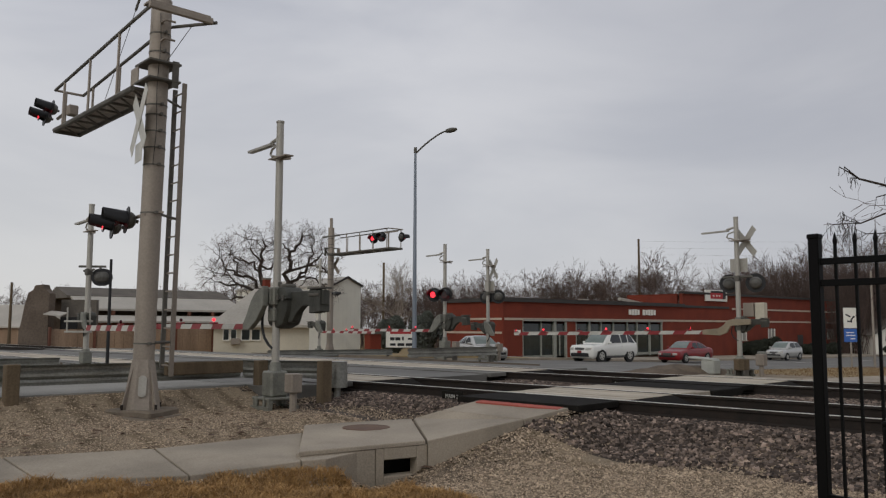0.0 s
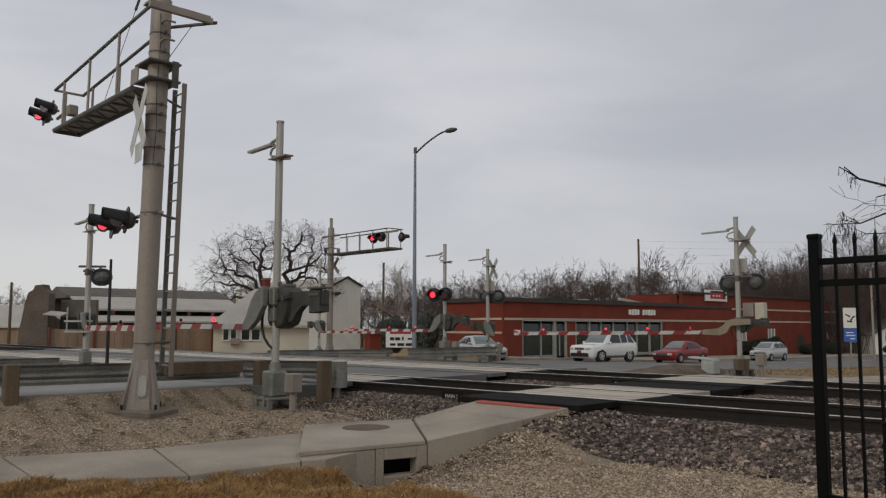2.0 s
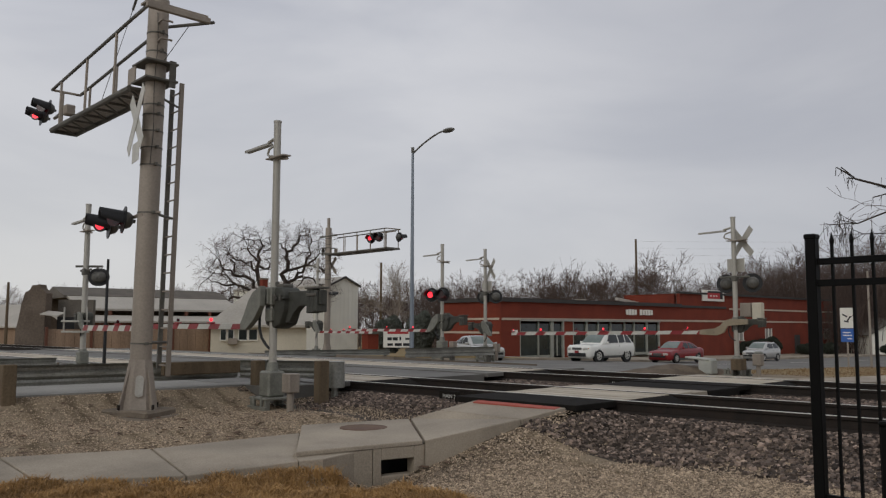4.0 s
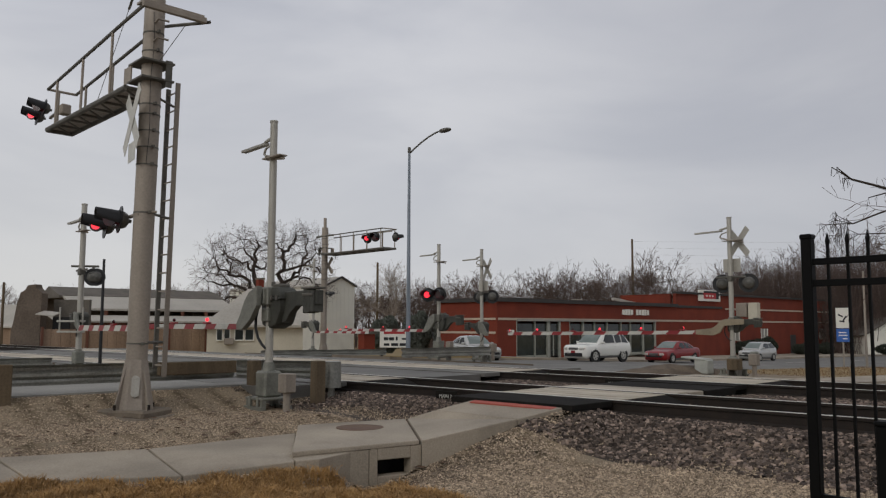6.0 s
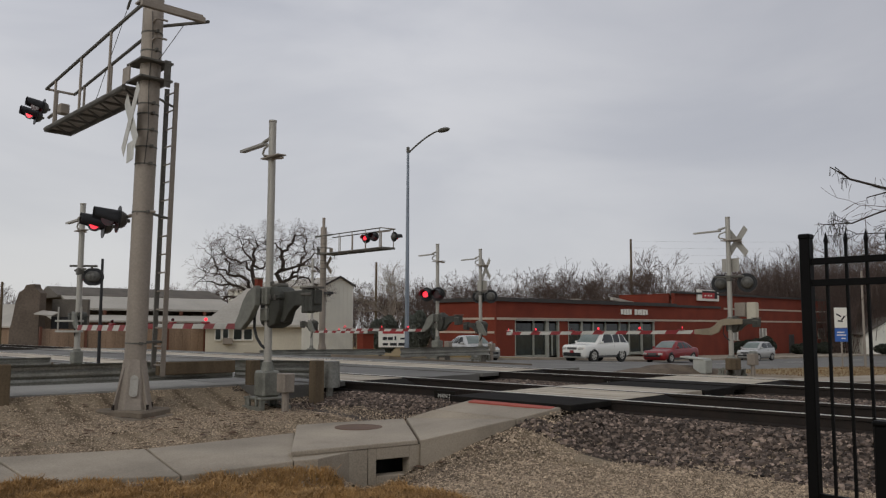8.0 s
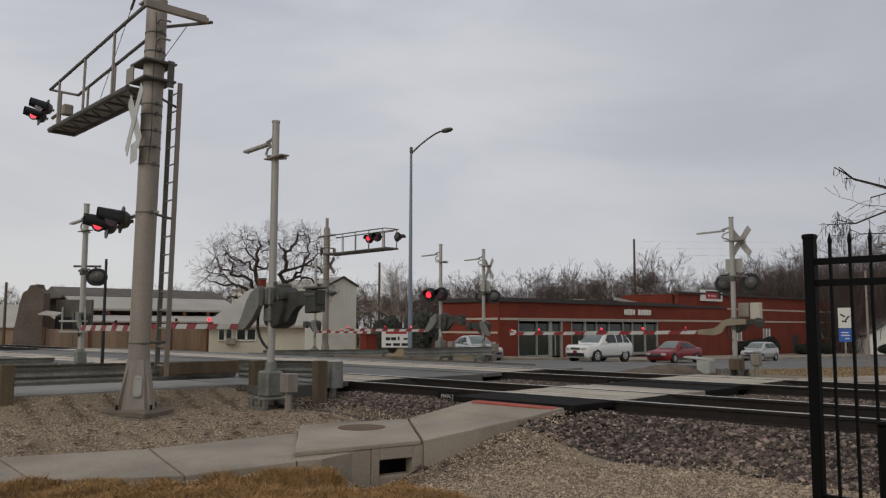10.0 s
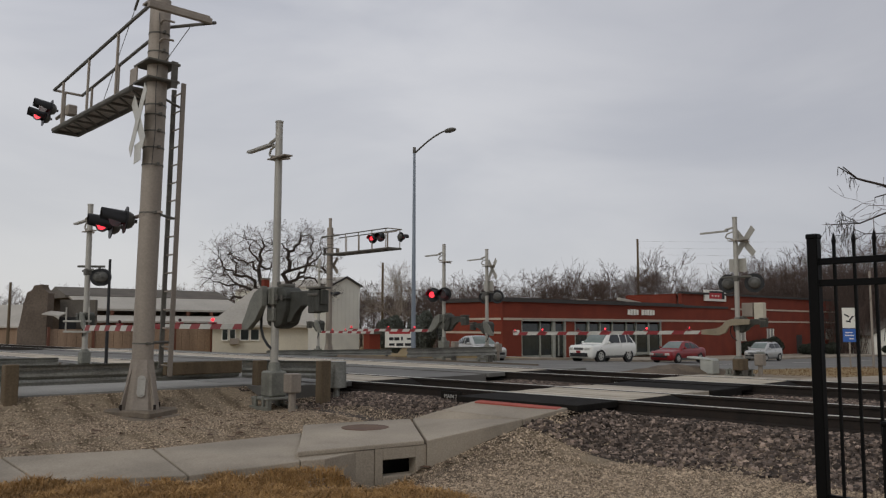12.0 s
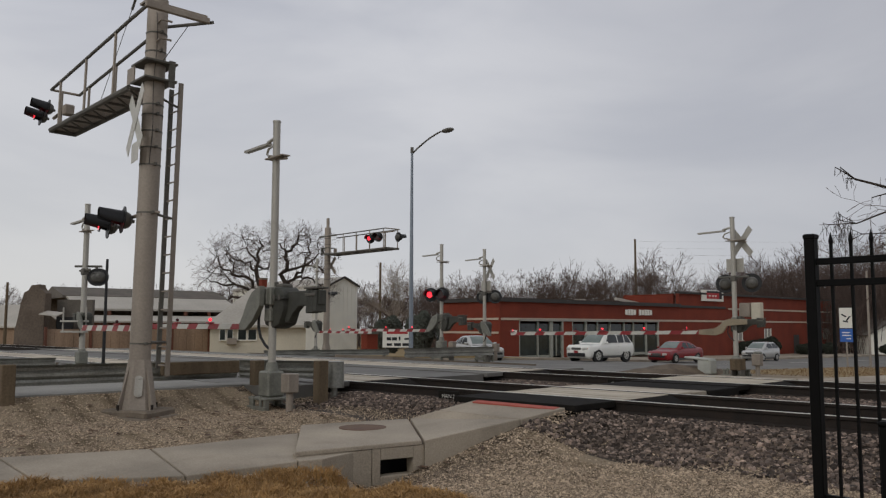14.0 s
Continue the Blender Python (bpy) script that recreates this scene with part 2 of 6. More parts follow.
    wood_brown=mat("brown_door", (0.16, 0.06, 0.035), (0.11, 0.042, 0.026), 0.7, scale=3, fine=20, streak=True),
    leaf=mat("dead_leaves", (0.13, 0.075, 0.045), (0.07, 0.042, 0.028), 0.9, scale=4, fine=30, island=0.7),
)


# ---- shaping helpers ----
def box(bm, c, s, turn=None, bevel=0.0):
    m = Matrix.Translation(c) @ (turn or Matrix.Identity(4)) @ Matrix.Diagonal((*s, 1))
    vs = bmesh.ops.create_cube(bm, size=1.0, matrix=m)["verts"]
    if bevel:
        es = {e for v in vs for e in v.link_edges}
        bmesh.ops.bevel(bm, geom=list(es), offset=bevel, segments=1, affect="EDGES", profile=0.5)


def rod(bm, a, b, r, r2=None, seg=10):
    a, b = Vector(a), Vector(b)
    d = b - a
    m = Matrix.Translation((a + b) / 2) @ d.to_track_quat("Z", "Y").to_matrix().to_4x4()
    bmesh.ops.create_cone(bm, cap_ends=True, segments=seg, radius1=r, radius2=r if r2 is None else r2, depth=d.length, matrix=m)


def tube(bm, pts, r, seg=8):
    for a, b in zip(pts, pts[1:]):
        rod(bm, a, b, r, seg=seg)


def prism(bm, poly, a, b):
    """A polygon in a plane pushed from the offset a to the offset b: poly is a list of points, a and b are vectors."""
    va = [bm.verts.new(Vector(p) + Vector(a)) for p in poly]
    vb = [bm.verts.new(Vector(p) + Vector(b)) for p in poly]
    n = len(poly)
    bm.faces.new(va)
    bm.faces.new(vb[::-1])
    for i in range(n):
        bm.faces.new((va[i], vb[i], vb[(i + 1) % n], va[(i + 1) % n]))


def finish(bm, name, smooth=False):
    bmesh.ops.recalc_face_normals(bm, faces=bm.faces)
    me = bpy.data.meshes.new(name)
    bm.to_mesh(me)
    bm.free()
    if smooth:
        for p in me.polygons:
            p.use_smooth = True
        me.set_sharp_from_angle(angle=radians(35))
    return me


def part(name, bm, material, parent=None, label="", smooth=False, at=None):
    me = finish(bm, name, smooth) if isinstance(bm, bmesh.types.BMesh) else bm
    if material and not me.materials:
        me.materials.append(material)
    ob = new(name, me)
    if parent:
        ob.parent = parent
    if at is not None:
        ob.matrix_basis = at
    if label:
        ob["label"] = label
    return ob


def made(*calls):
    """A fresh bmesh with shapes drawn into it: each call is (function, arguments...)."""
    bm = bmesh.new()
    for f, *a in calls:
        f(bm, *a)
    return bm


def thing(name, m, label, category, group="", kind=""):
    ob = new(name)
    ob.empty_display_size = 0.2
    ob.matrix_basis = m
    return tagged(ob, label, category, group, kind)


def raw(name, verts, faces, material, smooth=False):
    me = bpy.data.meshes.new(name)
    me.from_pydata([tuple(v) for v in verts], [], faces)
    if material:
        me.materials.append(material)
    if smooth:
        for p in me.polygons:
            p.use_smooth = True
    return me


# ---- the lie of the land ----
SKEW = radians(4.5)          # the tracks cross the road slightly askew


def across(x, y):
    """Distance from the camera measured square to the tracks."""
    return -math.sin(SKEW) * x + math.cos(SKEW) * y


def on_track(s, d, z=0.0):
    """The place s metres along the tracks and d metres square to them."""
    return Vector((math.cos(SKEW) * s - math.sin(SKEW) * d, math.sin(SKEW) * s + math.cos(SKEW) * d, z))


def ramp(v, *knots):
    xs, ys = zip(*knots)
    return float(np.interp(v, xs, ys))


def road_z(x, y):
    return ramp(across(x, y), (-60, -0.5), (0, -0.06), (17, -0.03), (20, -0.26), (25, -0.55), (32, -0.85), (44, -1.14), (53, -1.50), (70, -1.80), (110, -2.2), (300, -3.0))


EDGE = ((-9.1, 0.8, -0.565), (-8.72, 2.55, -0.555), (-7.98, 3.75, -0.56), (-7.49, 4.755, -0.505), (-7.40, 4.98, -0.54))


def ground_z(x, y):
    d = across(x, y)
    z = ramp(d, (-60, -0.7), (2, -0.60), (6.3, -0.55), (8.3, -0.49), (8.9, -0.38), (9.35, -0.20), (9.6, -0.18), (16.9, -0.18), (18.5, -0.22), (22, -0.32), (26, -0.40), (36, -0.60), (50, -1.25), (72, -1.85), (110, -2.35), (300, -3.2))
    if d < 9.4:                      # gravel bench round the signals
        bench = ramp(x, (-60, 1), (-10.6, 1), (-8.6, 0))
        z += bench * ramp(d, (-60, 0.0), (0, 0.18), (5, 0.20), (8.0, 0.15), (8.8, 0.12), (9.3, 0.0))
        z += ramp(x, (-13.12, 1), (-12.85, 0.62), (-12.45, 0.22), (-12.0, 0)) * max(0.0, -0.055 - z)
        # stone banked against the footway ramp
        t = min(1.0, max(0.0, (y - 6.75) / 1.5))
        w = math.exp(-(max(0.0, x + 6.95) / 0.75) ** 2) * min(1.0, max(0.0, (y - 6.5) / 0.4)) * (1.0 if x > -8.2 else 0.0)
        z += max(0.0, -0.46 + 0.38 * t - z) * w
        if abs((x + 7.9) * 0.915 - (y - 7.58) * 0.403) < 0.72 and 6.5 < y < 8.3:
            z = min(z, -0.42)
        # the pit under the storm inlet's lid
        if -9.3 < x < -7.42 + 0.21 * (y - 5.8) and 5.0 < y < 6.6 - 0.4 * (x + 7.3):
            return -1.02
        # the hollow washed out before the storm inlet's mouth
        along = (y - 5.35) / 1.0
        z -= 0.40 * math.exp(-((x + 7.08 + 0.12 * along) / 0.50) ** 2 - (along / 0.75) ** 2)
        # turf banked against the footway's edge
        for (ax, ay, az), (bx, by, bz) in zip(EDGE, EDGE[1:]):
            t = min(1.0, max(0.0, ((x - ax) * (bx - ax) + (y - ay) * (by - ay)) / ((bx - ax) ** 2 + (by - ay) ** 2)))
            off = math.hypot(x - ax - t * (bx - ax), y - ay - t * (by - ay))
            z += max(0.0, az + t * (bz - az) - z) * math.exp(-(off / 0.42) ** 2) * (1.0 if x < -6.9 else 0.3)
    return z - 0.12 * ramp(x, (-60, 1), (-34.5, 1), (-33.5, 0)) if d > 20 else z


ROAD = (-34.2, -13.7)
xs = sorted({*np.arange(-60, 6.1, 0.6), *np.linspace(-400, -60, 18), *np.linspace(6, 200, 14), ROAD[0] - 0.05, ROAD[1] + 0.05, *np.arange(-13.4, -11.7, 0.15), -7.5, -7.3, -7.1, -6.9, -6.7, -6.5, *np.arange(-11.7, -6.3, 0.2)})
ys = sorted({*np.arange(-1.0, 9.0, 0.2), *np.arange(-6, 30, 0.6), *np.arange(30, 110, 4), *np.linspace(110, 420, 12), *np.linspace(-60, -6, 8)})
bm = bmesh.new()
grid = []
for y in ys:
    row = []
    for x in xs:
        z = ground_z(x, y)
        if ROAD[0] - 0.01 < x < ROAD[1] + 0.01:
            z = min(z, road_z(x, y)) - 0.15
        elif 1.5 < across(x, y) < 30 and x > -40:
            z += 0.035 * noise.noise(Vector((x * 0.55, y * 0.55, 0))) * (0.3 if x < -10.5 else 1)
        row.append(bm.verts.new((x, y, z)))
    grid.append(row)
for j in range(len(ys) - 1):
    for i in range(len(xs) - 1):
        f = bm.faces.new((grid[j][i], grid[j][i + 1], grid[j + 1][i + 1], grid[j + 1][i]))
        cx, cy = (xs[i] + xs[i + 1]) / 2, (ys[j] + ys[j + 1]) / 2
        d = across(cx, cy)
        f.material_index = 1 if 8.1 < d < 17.2 else 0 if d < 24 and cx > -37 else 2
        f.smooth = True
me = finish(bm, "ground")
for k in ("gravel", "ballast", "grass"):
    me.materials.append(M[k])
tagged(part("ground", me, None), "pale gravel, dark track ballast and dry winter turf", "ground", kind="structure")


def strip(name, x0, x1, y0, y1, lift, material, label, category, thick=0.12, step=1.0, zf=road_z):
    """A ribbon along the road, following its rise and fall, with real thickness."""
    n = max(2, int((y1 - y0) / step) + 1)
    bm = bmesh.new()
    rows = []
    for y in np.linspace(y0, y1, n):
        z0, z1 = zf(x0, y) + lift, zf(x1, y) + lift
        rows.append([bm.verts.new(p) for p in ((x0, y, z0), (x1, y, z1), (x1, y, z1 - thick), (x0, y, z0 - thick))])
    for a, b in zip(rows, rows[1:]):
        for i in range(4):
            bm.faces.new((a[i], a[(i + 1) % 4], b[(i + 1) % 4], b[i]))
    bm.faces.new(rows[0])
    bm.faces.new(rows[-1][::-1])
    return tagged(part(name, bm, material), label, category, kind="structure")


strip("road", ROAD[0], ROAD[1], -45, 300, 0.0, M["asphalt"], "worn grey asphalt road climbing over the tracks", "road", 0.2)
strip("road_lane", -21.2, ROAD[1] - 0.15, -45, 8.3, 0.012, M["road_concrete"], "pale concrete approach lanes before the crossing", "road", 0.02)
strip("road_shoulder", ROAD[1] - 0.1, -13.2, -45, 8.0, 0.02, M["road_concrete"], "pale concrete gutter along the guardrail", "gutter", 0.1)
for k, x in enumerate((-17.4, -28.9)):
    for j, y in enumerate(np.arange(26, 110, 12)):
        strip("lane_mark", x - 0.06, x + 0.06, y, y + 3, 0.014, M["white"], "worn white dashed lane line", "lane line", 0.01)

# ---- tracks ----
TRACKS = ((9.92, 11.45, "MAIN 2"), (14.35, 15.95, "MAIN 1"))
RAIL = [(-0.07, -0.172), (0.07, -0.172), (0.07, -0.160), (0.012, -0.14), (0.012, -0.045), (0.036, -0.034), (0.036, -0.006), (0.028, 0), (-0.028, 0), (-0.036, -0.006), (-0.036, -0.034), (-0.012, -0.045), (-0.012, -0.14), (-0.07, -0.160)]
bm = bmesh.new()
box(bm, (0, 0, 0), (0.22, 2.6, 0.18), None, 0.012)
tie_mesh = finish(bm, "tie")
tie_mesh.materials.append(M["tie"])
T = pose(0, 0, 0, 0, 0, 4.5)
for near, far, _ in TRACKS:
    track = thing("railway_track", T, "rusty steel rails with bright heads on dark timber ties", "railway track", "railway tracks")
    for d in (near, far):
        bm = bmesh.new()
        prism(bm, [(-70, d + u, w) for u, w in RAIL], (0, 0, 0), (130, 0, 0))
        rail = part("rail", bm, M["rust"], track, "rusty rail with a polished head")
        part("railhead", made((box, (-5, d, 0.001), (130, 0.05, 0.006))), M["shine"], rail, "worn running surface with its glint put into a pale colour")
    mid = (near + far) / 2
    for i in range(110):
        s = -48 + i * 0.55
        if s < -35.6 or -10.1 < s:
            part("tie", tie_mesh, None, track, at=pose(s, mid, -0.272))

# crossing surfaces: panels between and beside the rails, for the road and for the footway
def crossing(name, s0, s1, label, group):
    th = thing(name, T, label, "level crossing", group)
    for near, far, word in TRACKS:
        mid = (near + far) / 2
        foot = name == "foot_crossing"
        lip = 8.87 if foot and near < 12 else near - 0.62
        for d0, d1, m, rows in ((lip, near - 0.06, "rubber" if foot else "asphalt", 1), (near + 0.10, mid - 0.005, "panel", 3), (mid + 0.005, far - 0.10, "panel", 3), (far + 0.06, far + 0.62, "panel" if foot else "asphalt", 1)):
            n = 1 if foot else max(1, round((s1 - s0) / 2.4))
            for i in range(n):
                a, b = s0 + (s1 - s0) * i / n, s0 + (s1 - s0) * (i + 1) / n
                for j in range(rows):
                    w = (d1 - d0) / rows
                    part("panel", made((box, ((a + b) / 2, d0 + w * (j + 0.5), -0.045 - 0.004 * ((i + j) % 2)), (b - a - 0.02, w - 0.014, 0.085), None, 0.008)), M[m], th)
        for e, way in ((s1, 1),) if name == "road_crossing" else ((s0, -1), (s1, 1)):
            bm = bmesh.new()       # sloped end ramp between the rails
            prism(bm, [(e, near + 0.12, -0.01), (e + way * 0.5, near + 0.12, -0.17), (e, near + 0.12, -0.17)], (0, 0, 0), (0, far - near - 0.24, 0))
            part("end_ramp", bm, M["rubber"], th, "black sloped rubber end ramp")
    return th


crossing("road_crossing", -36.4, -11.6, "dark rubber and pale panels carrying the road over two tracks", "crossings")
crossing("foot_crossing", -8.15, -6.03, "weathered panels carrying the footway over two tracks", "crossings")
for (near, far, word), s in zip(TRACKS, (-8.92, -8.55)):
    plate = thing("track_name_plate", T @ pose(s, near - 0.3, -0.10), "black plate with white track name, beside the footway", "sign", "track name plates")
    part("plate", made((box, (0, 0, 0.02), (0.44, 0.03, 0.12), None, 0.005)), M["rubber"], plate)
    curve = bpy.data.curves.new("lettering", "FONT")
    curve.body, curve.size, curve.align_x, curve.align_y, curve.extrude = word, 0.085, "CENTER", "CENTER", 0.002
    txt = new("lettering", curve)
    txt.parent, txt.matrix_basis = plate, pose(0, -0.018, 0, 90, 0, 0)
    curve.materials.append(M["white"])
    txt["label"] = "white painted track name"

fill = thing("crossing_infill", T, "asphalt and packed stone between the two tracks' panels", "road surface", kind="structure")
for a, b in ((12.08, 13.72), (16.58, 17.6), (8.2, 9.29)):
    part("infill", made((box, (-24, (a + b) / 2, -0.20), (24.6, b - a, 0.34))), M["asphalt"], fill)
part("foot_infill", made((box, (-7.09, 12.34, -0.085), (2.1, 0.52, 0.13), None, 0.008)), M["panel"], fill, "pale path between the tracks")
part("foot_infill", made((box, (-7.07, 13.16, -0.09), (2.16, 1.10, 0.15), None, 0.012)), M["rubber"], fill, "black rubber mat between the tracks")

# ---- footway, inlet box and ramp ----
def slab(name, poly, thick, material, label, category="footway"):
    """A flagstone: corners with their own heights, with a real edge all round."""
    bm = bmesh.new()
    top = [bm.verts.new(p) for p in poly]
    low = [bm.verts.new((x, y, z - thick)) for x, y, z in poly]
    bm.faces.new(top)
    bm.faces.new(low[::-1])
    n = len(poly)
    for i in range(n):
        bm.faces.new((top[i], low[i], low[(i + 1) % n], top[(i + 1) % n]))
    bmesh.ops.recalc_face_normals(bm, faces=bm.faces)
    bmesh.ops.bevel(bm, geom=[e for e in bm.edges if e.verts[0] in top and e.verts[1] in top], offset=0.012, segments=2, affect="EDGES", profile=0.5)
    return part(name, bm, material, None, label)


footway = thing("footway", pose(0, 0, 0), "pale concrete footway of large flags, bending towards the tracks", "pavement", kind="structure")
LEFT = [(-11.3, -1.6, -0.47), (-10.35, 1.1, -0.45), (-10.0, 2.53, -0.43), (-9.45, 4.0, -0.42), (-9.53, 6.07, -0.42)]
RIGHT = [(-9.9, -1.9, -0.54), (-9.1, 0.8, -0.53), (-8.72, 2.55, -0.51), (-7.98, 3.75, -0.50), (-7.49, 4.755, -0.405)]
for i in range(4):
    g = 0.008
    a0, a1, b0, b1 = (Vector(p) for p in (LEFT[i], LEFT[i + 1], RIGHT[i], RIGHT[i + 1]))
    quad = [a0.lerp(a1, g), a1.lerp(a0, g), b1.lerp(b0, g), b0.lerp(b1, g)]
    s = slab("flag", [tuple(p) for p in quad], 0.22 if i > 1 else 0.16, M["concrete"], "")
    s.parent = footway

wedge = slab("flag", [(-7.66, 4.82, -0.390), (-7.52, 5.60, -0.378), (-7.36, 4.97, -0.390), (-7.487, 4.762, -0.403)], 0.5, M["concrete"], "")
wedge.parent = footway
inlet = thing("storm_inlet", pose(0, 0, 0), "raised concrete storm inlet box with a round iron cover", "storm drain")
TOP = [(-9.55, 6.10, -0.32), (-9.05, 7.55, -0.30), (-7.30, 6.30, -0.31), (-7.62, 4.80, -0.33)]
lid = slab("lid", TOP, 0.045, M["concrete"], "thick pale concrete lid slab")
lid.parent = inlet
A, Bq, C, D = (Vector(p) for p in TOP)
side = (D - C).normalized()
inward = (A - D).normalized()
up = Vector((0, 0, 1))
turn = Matrix.Rotation(math.atan2(side.y, side.x), 4, "Z")
face = C.lerp(D, 0.5) + inward * 0.10
# front wall with a real mouth: left, right, top and bottom pieces
def wall(a, b, z0, z1, proud=0.0):
    p = C + side * ((a + b) / 2) + inward * (0.14 - proud)
    part("front_wall", made((box, (p.x, p.y, (z0 + z1) / 2), (b - a, 0.18, z1 - z0), turn, 0.008)), M["concrete"], inlet)


L = (D - C).length
wall(0.0, 0.14, -1.0, -0.362, 0.035)
wall(0.14, 0.56, -0.50, -0.362, 0.035)
wall(0.14, 0.56, -1.0, -0.68, 0.035)
wall(0.56, 0.66, -1.0, -0.362, 0.035)
wall(0.668, L, -1.0, -0.372, 0.035)
# a black sheet behind the mouth paints the shade of the box's inside
back = C + side * 0.35 + inward * 0.5
part("pit", made((box, (back.x, back.y, -0.75), (0.5, 0.02, 0.6), turn)), M["black"], inlet, "black sheet standing in for the shade inside the mouth")
cover = A.lerp(Bq, 0.55).lerp(D.lerp(C, 0.55), 0.30)
part("iron_cover", made((rod, (cover.x, cover.y, -0.335), (cover.x, cover.y, -0.306), 0.31, 0.31, 28)), M["cover"], inlet, "round rusty iron cover", True)

rampway = thing("footway_ramp", pose(0, 0, 0), "concrete footway ramp rising to the tracks, side wall showing", "pavement", kind="structure")
for quad in ([(-9.03, 7.58, -0.30), (-8.62, 7.72, -0.16), (-6.98, 7.62, -0.14), (-7.27, 6.32, -0.31)],
             [(-8.61, 7.74, -0.157), (-8.38, 8.22, -0.035), (-6.82, 8.30, -0.030), (-6.97, 7.64, -0.137)]):
    s = slab("flag", quad, 0.55, M["concrete"], "")
    s.parent = rampway
part("tactile_strip", made((box, (-7.60, 8.19, -0.046), (1.42, 0.11, 0.02), pose(0, 0, 0, 9, 0, 2.9))), M["tactile"], rampway, "red tactile warning strip")
strip("far_footway", -8.9, -7.3, 16.6, 26, 0.05, M["concrete"], "pale concrete footway beyond the tracks", "pavement", 0.12, zf=ground_z)

# ---- guardrails ----
WBEAM = [(0, -0.155), (0.012, -0.15), (0.075, -0.11), (0.08, -0.07), (0.015, -0.02), (0.015, 0.02), (0.08, 0.07), (0.075, 0.11), (0.012, 0.15), (0, 0.155)]


def guardrail(path, posts, name_post, label, post_size=(0.19, 0.19), steel_end=True, over=0.05):
    """path: points at the beam's middle height; posts: (x, y, foot z, top z)."""
    th = thing("guardrail", pose(0, 0, 0), label, "guardrail", "guardrails")
    pts = [Vector(p) for p in path]
    for a, b in zip(pts, pts[1:]):
        d = (b - a)
        q = Matrix.Translation(a) @ d.to_track_quat("X", "Z").to_matrix().to_4x4()
        bm = bmesh.new()
        for s in (1,):
            ring = [(0, s * u, w) for u, w in WBEAM]
            prism(bm, ring + [(0, u - 0.006, w) for u, w in reversed(WBEAM)], (0, 0, 0), (d.length, 0, 0))
        bm.transform(q)
        part("beam", bm, M["rail_steel"], th, "galvanised corrugated beam", True)
    for x, y, z0, z1 in posts:
        part("post", made((box, (x, y, (z0 + z1) / 2 - 0.1), (*post_size, z1 - z0 + 0.2), None, 0.012)), M[name_post], th, "weathered timber post" if name_post == "post" else "")
    return th


near_rail = guardrail([(-13.32, -9.0, 0.26), (-13.32, 2.0, 0.26), (-13.32, 7.2, 0.24), (-12.55, 8.35, 0.22)],
          [(-13.02, -0.6, -0.35, 0.62), (-13.02, 3.36, -0.38, 0.44), (-12.95, 7.35, -0.32, 0.40), (-11.72, 7.86, -0.38, 0.42)],
          "post", "corrugated steel guardrail on stout timber posts beside the road")
bm = bmesh.new()
rod(bm, (-11.96, 8.30, 0.39), (-11.96, 8.30, -0.06), 0.165, 0.175, 16)
rod(bm, (-11.96, 8.30, -0.06), (-11.96, 8.30, -0.40), 0.06, 0.06, 8)
part("end_shoe", bm, M["rail_steel"], near_rail, "rounded galvanised end piece", True)
part("rub_rail", made((box, (-13.20, 6.42, 0.29), (0.10, 1.4, 0.21), None, 0.01)), M["post"], near_rail, "timber backing rail behind the posts")
guardrail([(-20.4, -9, 0.10), (-20.4, 6.3, 0.10)], [(-20.6, y, -0.2, 0.2) for y in (-3.0, 0.5, 4.0)], "galv_dark", "median guardrail with a blunt steel end")
guardrail([(-21.0, 17.4, 0.13), (-21.0, 21.6, 0.12)], [(-21.14, y, -0.5, 0.24) for y in (17.8, 19.6, 21.4)], "galv_dark", "short median guardrail round the signal masts", (0.12, 0.15))
guardrail([(-33.9, 19.6, -0.28), (-33.9, 27.0, -0.34)], [(-34.1, y, -0.8, -0.2) for y in (20.0, 22.4, 24.8, 26.8)], "galv_dark", "low guardrail along the far road edge", (0.12, 0.15))

# median islands with kerbs
for y0, y1, x1 in ((16.4, 23.2, -20.4), (-45, 6.6, -21.2)):
    strip("median", -23.6, x1, y0, y1, 0.15, M["concrete_dark"], "raised stained concrete median island with kerbs", "median", 0.3)
strip("kerb", -34.4, -34.2, 19, 300, 0.14, M["concrete"], "pale concrete kerb along the far road edge", "kerb", 0.3)

# ---- signals ----
LENSES = {"near_a": [], "near_b": [], "far_a": [], "far_b": [], "arm_a": [], "arm_b": []}


def hood_mesh():
    """Tunnel visor: a tube open below, its front lip cut back."""
    bm = bmesh.new()
    rings = []
    n = 18
    for r in (0.170, 0.162):
        for back in (True, False):
            ring = []
            for i in range(n + 1):
                a = radians(-32 + 244 * i / n) if back else radians(-8 + 196 * i / n)
                x, z = r * math.cos(a), r * math.sin(a)
                y = 0.0 if back else -0.40 - 0.04 * (0.5 + 0.5 * math.sin(a))
                ring.append(bm.verts.new((x, y, z)))
            rings.append(ring)
    ob, of, ib, i_f = rings
    for i in range(n):
        bm.faces.new((ob[i], ob[i + 1], of[i + 1], of[i]))
        bm.faces.new((ib[i], i_f[i], i_f[i + 1], ib[i + 1]))
        bm.faces.new((of[i], of[i + 1], i_f[i + 1], i_f[i]))
    for i in (0, n):
        bm.faces.new((ob[i], of[i], i_f[i], ib[i]))
    return finish(bm, "hood", True)


